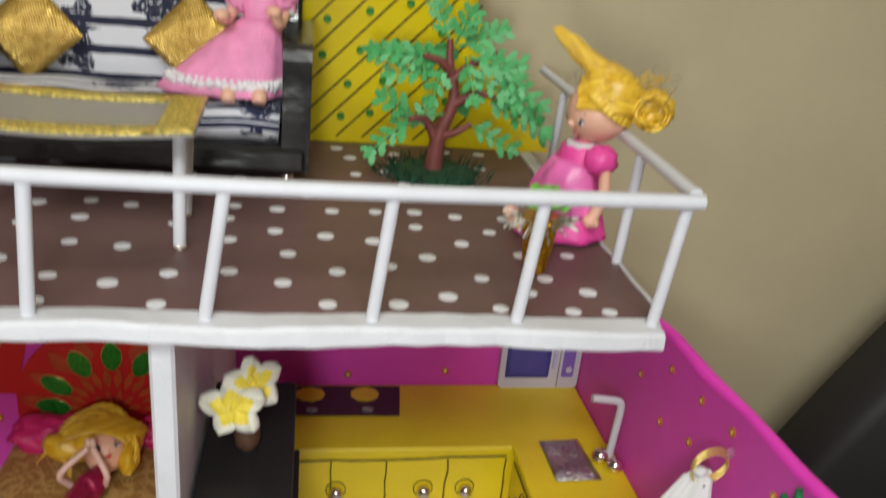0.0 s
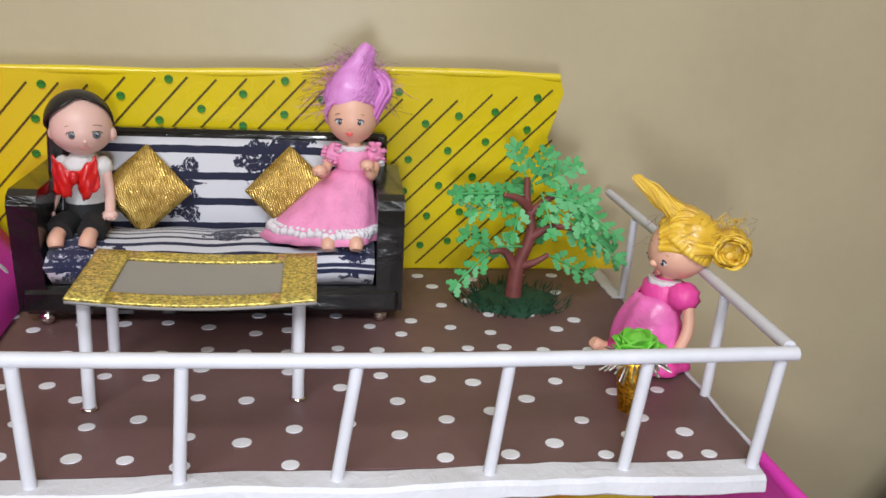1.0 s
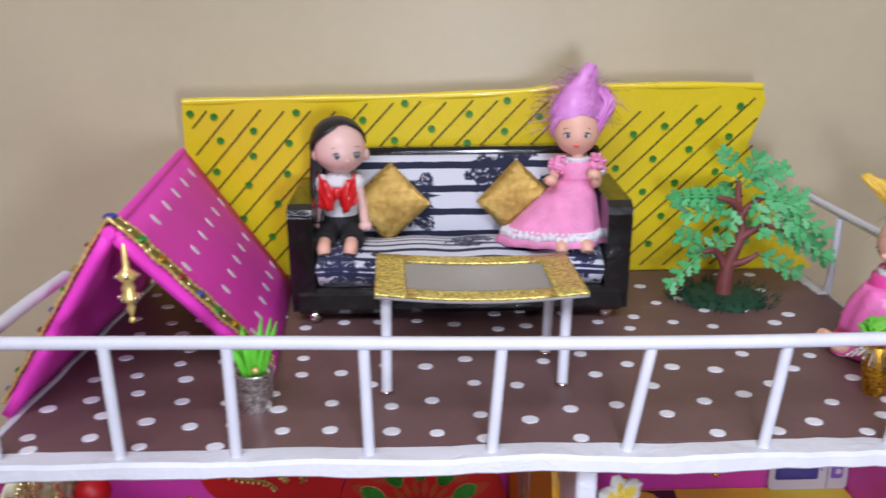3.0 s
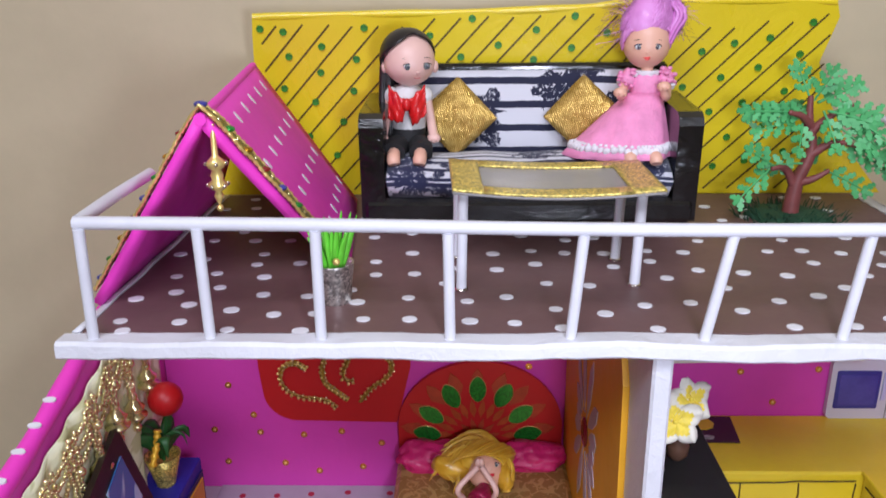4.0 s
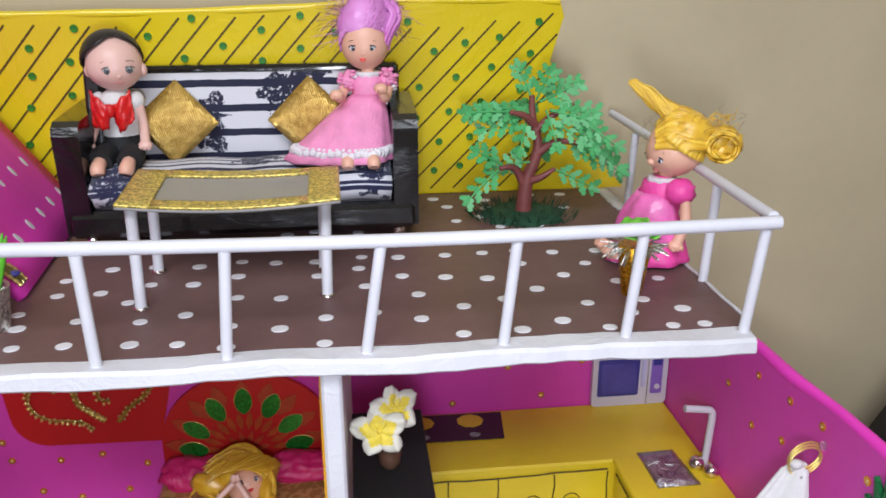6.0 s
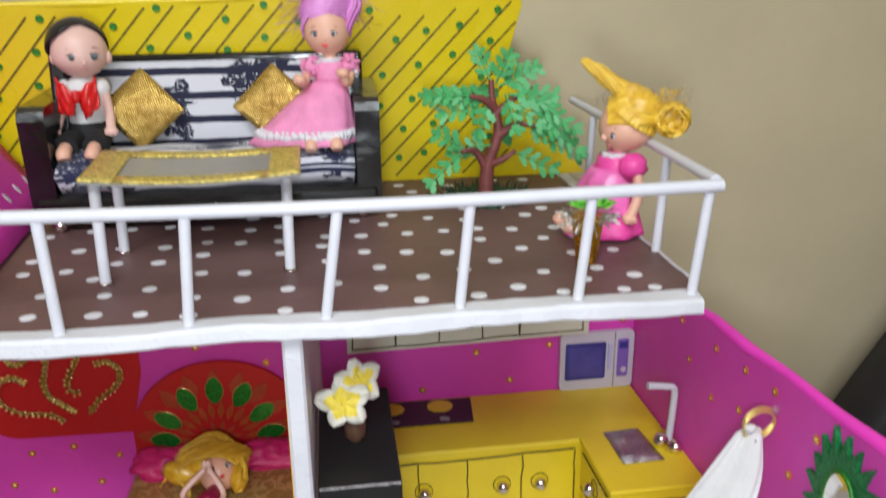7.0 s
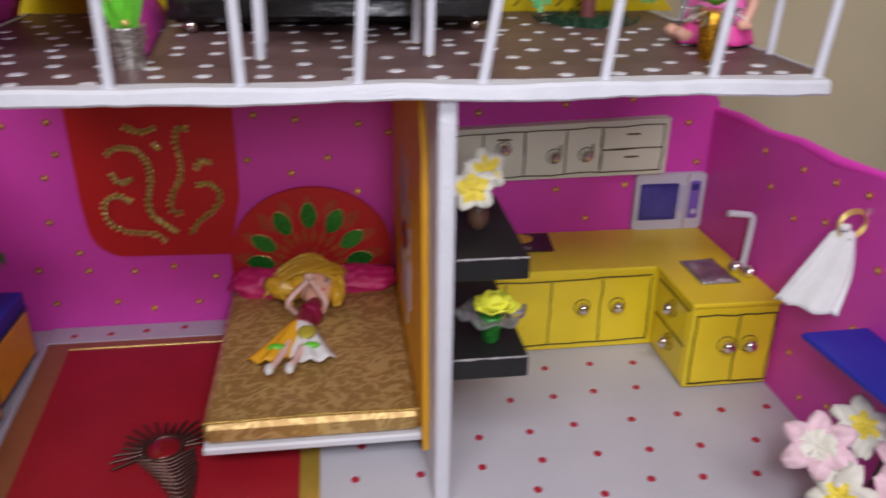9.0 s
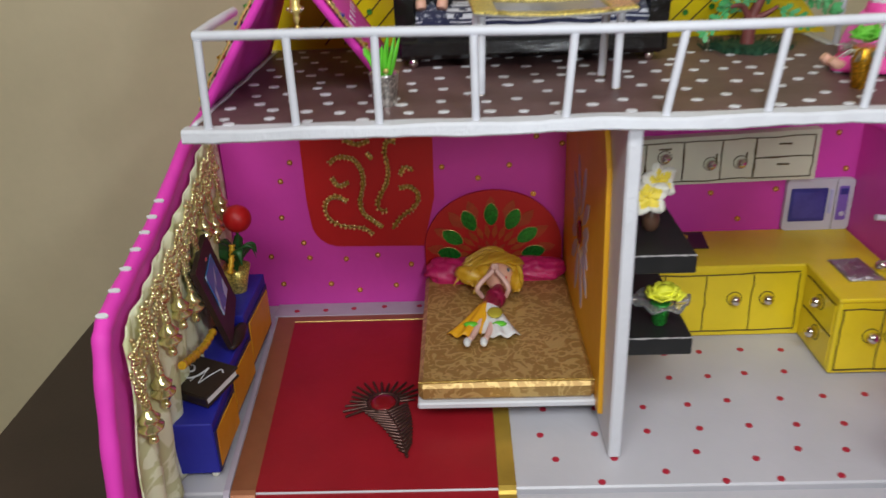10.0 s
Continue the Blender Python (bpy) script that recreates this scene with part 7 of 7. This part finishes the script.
def petal_flower(parent, c, facing, r, outer, inner, n=5, cup=0.35, thick=0.0005, slim=0.52, label="", throat=0.5):
    f = Vector(facing).normalized()
    s = f.orthogonal().normalized()
    t = f.cross(s)
    bloom = part("flower", Build().ball(Vector(c) + f * r * 0.04, r * 0.1, inner, 8), parent, label)
    for k in range(n):
        a = 2 * math.pi * k / n + 0.3
        d = s * math.cos(a) + t * math.sin(a)
        w = f.cross(d)
        size = r * rnd(0.9, 1.1)

        def shape(u, v):
            q = (u - 0.5) * 2
            wide = size * slim * math.sin(math.pi * min(0.95, 0.08 + 0.82 * v)) ** 0.8
            return Vector(c) + d * size * v + w * q * wide + f * (size * cup * v * (1.15 - v) - 0.16 * size * q * q * v + 0.05 * size * math.sin(7 * v + 4 * q + k))
        b = Build().sheet(shape, 8, 9, thick, outer)
        b.mats.append(inner)
        for i in range(8):
            for j in range(9):
                if j / 9 < throat * (1.15 - 0.9 * abs(i - 3.5) / 4):
                    b.m[2 * (9 * i + j)] = b.m[2 * (9 * i + j) + 1] = 1
        part("petal", b, bloom)


vase = thing("frangipani_vase", (0.0655, 0.052, 0.1392), "brown bead vase with white and yellow frangipani flowers", "vase")
V = Vector((0.0655, 0.052, 0.1392))
part("vase_body", Build().lathe([(0.0028, 0.0), (0.0052, 0.003), (0.0058, 0.008), (0.0046, 0.013), (0.0032, 0.0165), (0.0038, 0.018)], V, WOODBROWN, 18), vase)
part("stem", Build().tube([V + Vector((0, 0, 0.014)), V + Vector((-0.001, -0.004, 0.03))], 0.0009, LEAFDARK, 6), vase)
petal_flower(vase, V + Vector((-0.0050, -0.0090, 0.0265)), (-0.15, -0.93, 0.25), 0.0135, PETALWHITE, PETALYELLOW, 5, 0.22, 0.00025, 0.40, "white flower with yellow throat", 0.62)
petal_flower(vase, V + Vector((0.0030, -0.0040, 0.0355)), (0.30, -0.85, 0.40), 0.0120, PETALWHITE, PETALYELLOW, 5, 0.22, 0.00025, 0.40, "white flower with yellow throat", 0.55)

vase = thing("rose_vase", (0.070, 0.028, 0.0815), "green glitter vase with lemon yellow foam rose", "vase")
V = Vector((0.0705, 0.030, 0.0815))
part("vase_body", Build().lathe([(0.0034, 0.0), (0.0048, 0.002), (0.0054, 0.009), (0.0066, 0.0165), (0.0058, 0.0165)], V, GREENGLIT, 16), vase)
foam_rose(vase, V + Vector((0.0020, 0.0, 0.0215)), 0.0142, ROSE, "lemon yellow foam rose", 15)
frill = Build()
frill.sheet(lambda u, v: V + Vector(((0.0055 + 0.0135 * v) * math.cos(6.2832 * u) * (1 + 0.12 * math.sin(18.85 * u)), (0.0055 + 0.0115 * v) * math.sin(6.2832 * u), 0.0155 + 0.002 * v + 0.0018 * math.sin(44 * u) * v)), 48, 4, 0.0004, CLEAR)
part("clear_frill", frill, vase, "clear plastic lace frill")
random.seed(3)
for k in range(22):
    a = k * 2 * math.pi / 22
    part("bead", Build().ball(V + Vector((0.0165 * math.cos(a), 0.0142 * math.sin(a), 0.0185 + rnd(-0.0012, 0.0012))), 0.0007, SILVER, 5), vase)

# towel on a golden ring
ringthing = thing("towel_ring", (0.279, 0.030, 0.142), "thin golden wire towel ring on the pink wall", "towel ring")
for k in range(3):
    part("wire", Build().tube([(0.2715 + 0.0006 * k + 0.0098 * math.cos(a), 0.0300 + 0.0015 * k + 0.002 * math.cos(a), 0.1405 + 0.0078 * math.sin(a) + 0.0006 * k) for a in [2 * math.pi * q / 20 for q in range(21)]], 0.0006, GOLD, 6), ringthing)
part("hook", Build().ball((0.2812, 0.032, 0.1475), (0.0022, 0.0022, 0.003), CLEAR, 8), ringthing, "clear plastic hook")


def towel_shape(u, v):
    t0, bl, br = Vector((0.2662, 0.029, 0.1402)), Vector((0.2325, 0.031, 0.0985)), Vector((0.2600, 0.008, 0.0965))
    head = t0 + Vector((0.0115 * (u - 0.5), -0.006 * (u - 0.5), -0.0032 * abs(2 * u - 1) ** 2))
    p = head.lerp(bl.lerp(br, u), v) + Vector((0.0035 * u * math.sin(math.pi * v) ** 1.3, 0, 0))
    fold = 0.0017 * math.sin(u * 10 + 0.6 + v) + 0.0008 * math.sin(u * 23 + 2 * v)
    return p + Vector((0.0, -1, 0)) * fold * (0.4 + 0.6 * v) + Vector((0, 0, -0.002 * math.sin(math.pi * u) * v + 0.0007 * math.sin(u * 17) * v))


def tail_shape(u, v):
    """The short end of the cloth that falls behind the ring."""
    long = 0.0270 * (1 - 1.1 * abs(u - 0.55))
    return Vector((0.2672 + 0.0085 * u * (1 - 0.25 * v), 0.0305 + 0.003 * u - 0.0016 * math.sin(u * 6), 0.1388 - 0.003 * abs(2 * u - 1) - long * v))


b = Build().sheet(towel_shape, 34, 18, 0.0009, SHIRT)
b.sheet(tail_shape, 10, 10, 0.0008, SHIRT)
b.ball((0.2652, 0.0275, 0.1412), (0.0034, 0.003, 0.0024), SHIRT, 10, None, 0.3)
for x, z, w in ((0.2655, 0.1332, 0.0016), (0.2638, 0.1358, 0.0007), (0.2651, 0.1364, 0.0007), (0.2664, 0.1362, 0.0007), (0.2675, 0.1350, 0.0007)):
    p = Vector(towel_shape((x - 0.2605) / 0.0115, (0.1402 - z) / 0.043))
    b.ball((x, p.y - 0.0012, z), (w, 0.0005, w), SCUFF, 8)
solid("towel", b, (0.26, 0.03, 0.097), "white cloth towel hanging from the golden ring", "towel")

# blue shelf, brush and spiky mirror on the side wall
shelf = thing("blue_shelf", (0.263, -0.035, 0.082), "blue paper shelf fixed to the pink side wall", "shelf")
part("board", Build().prism([(0.2435, 0.0108, 0.0822), (0.2819, 0.0118, 0.0822), (0.2819, -0.083, 0.0835), (0.2485, -0.0775, 0.0835)], (0, 0, 0.0038), BLUE), shelf)
part("front_roll", Build().tube([(0.2436, 0.0106, 0.0842), (0.246, -0.034, 0.0848), (0.2486, -0.0777, 0.0855)], 0.0021, BLUE, 8), shelf)
brush = thing("hair_brush", (0.272, -0.052, 0.0868), "hot pink plastic toy hair brush on the blue shelf", "brush")
Q = Vector((0.2695, -0.0650, 0.0965))
tip = Matrix.Translation(Q) @ Matrix.Rotation(radians(47), 4, "X") @ Matrix.Translation(-Q)


def tipped(b):
    b.v = [tuple(tip @ Vector(p)) for p in b.v]
    return b


part("pad", tipped(Build().lathe([(0.0084, 0.0), (0.0100, 0.0006), (0.0100, 0.0024), (0.0087, 0.0033), (0.004, 0.0037)], Q, HOTPINKPLASTIC, 40, 0.025, 20)), brush)
part("grip", tipped(Build().box(Q + Vector((-0.001, -0.0125, 0.0016)), (0.006, 0.008, 0.003), HOTPINKPLASTIC, 0.001)), brush)
for i in range(4):
    for k in range(5):
        p = Q + Vector((-0.0052 + 0.0035 * i, -0.0035 + 0.0030 * k, 0.0034))
        part("bristle", tipped(Build().tube([p, p + Vector((rnd(-0.0003, 0.0003), 0.0028, 0.0040))], [0.00052, 0.00042], BRISTLEPINK, 5).ball(p + Vector((0, 0.0028, 0.0040)), 0.0006, BRISTLEPINK, 5)), brush, "pale pink bristle")

mirror = thing("sunburst_mirror", (0.2815, -0.026, 0.131), "oval mirror in a spiky green glitter foam frame", "mirror")
cy, cz = -0.0268, 0.1303


def oval(t, ry, rz):
    return Vector((0.2818, cy + ry * math.cos(t), cz + rz * math.sin(t)))


outer = []
for k in range(36):
    t = 2 * math.pi * k / 36 + 0.05
    g = 1.0 + 0.06 * math.sin(k * 2.3) if k % 2 == 0 else 0.68
    outer.append(oval(t + (0.07 if k % 2 == 0 else 0), 0.0262 * g, 0.0382 * g))
part("frame", Build().prism(outer, (-0.0028, 0, 0), GREENFOAM), mirror, "green glitter foam frame with pointed rays")
inner = [oval(2 * math.pi * k / 28, 0.0112, 0.0190) + Vector((-0.0030, 0, 0)) for k in range(28)]
part("rim", Build().tube(inner + [inner[0]], 0.0011, GREENDOT, 6), mirror)
part("glass", Build().prism(inner, (-0.0003, 0, 0), MIRRORM), mirror, "cloudy mirror glass")

# bunch of cloth lilies in a purple pot at the open front
vase = thing("lily_vase", (0.248, -0.050, FL - 0.0033), "purple pot with white, pink and red cloth lilies", "vase")
V = Vector((0.2470, -0.052, FL - 0.0033))
part("pot", Build().lathe([(0.0105, 0.0), (0.0125, 0.012), (0.0155, 0.028), (0.0165, 0.029), (0.0145, 0.0285), (0.0135, 0.022)], V, PURPLEPOT, 20), vase)
random.seed(17)
blooms = [(-0.019, 0.006, 0.053, (-0.5, -0.5, 0.7), PETALPINK), (0.001, 0.012, 0.057, (-0.1, -0.5, 0.85), PETALWHITE), (-0.016, -0.010, 0.036, (-0.8, -0.5, 0.3), PETALWHITE), (0.010, -0.004, 0.044, (0.3, -0.7, 0.6), PETALPINK), (0.016, 0.012, 0.046, (0.5, 0.0, 0.8), PETALRED), (0.003, -0.014, 0.036, (0.0, -0.9, 0.4), PETALPINK), (0.018, -0.006, 0.040, (0.8, -0.4, 0.5), PETALRED)]
for x, y, z, f, m in blooms:
    p = V + Vector((x * 1.35 + 0.004, y * 1.2, z + 0.009))
    petal_flower(vase, p, f, 0.0180, m, PETALWHITE if m is PETALPINK else PETALYELLOW, 6, 0.42, 0.0002, 0.34, "cloth lily", 0.42 if m is PETALPINK else 0.34)
    part("stem", Build().tube([V + Vector((x * 0.2, y * 0.2, 0.015)), p], 0.0009, LEAFDARK, 5), vase)
for k in range(7):
    a = k * 0.9
    d = Vector((math.cos(a), math.sin(a), 0))
    part("leaf", Build().tube(curve([V + Vector((0, 0, 0.02)), V + d * 0.012 + Vector((0, 0, 0.034)), V + d * 0.02 + Vector((0, 0, 0.032))], 4), [0.001, 0.0022, 0.003, 0.0035, 0.0035, 0.003, 0.0025, 0.0016, 0.0004], GRASS, 6, 0.3), vase)
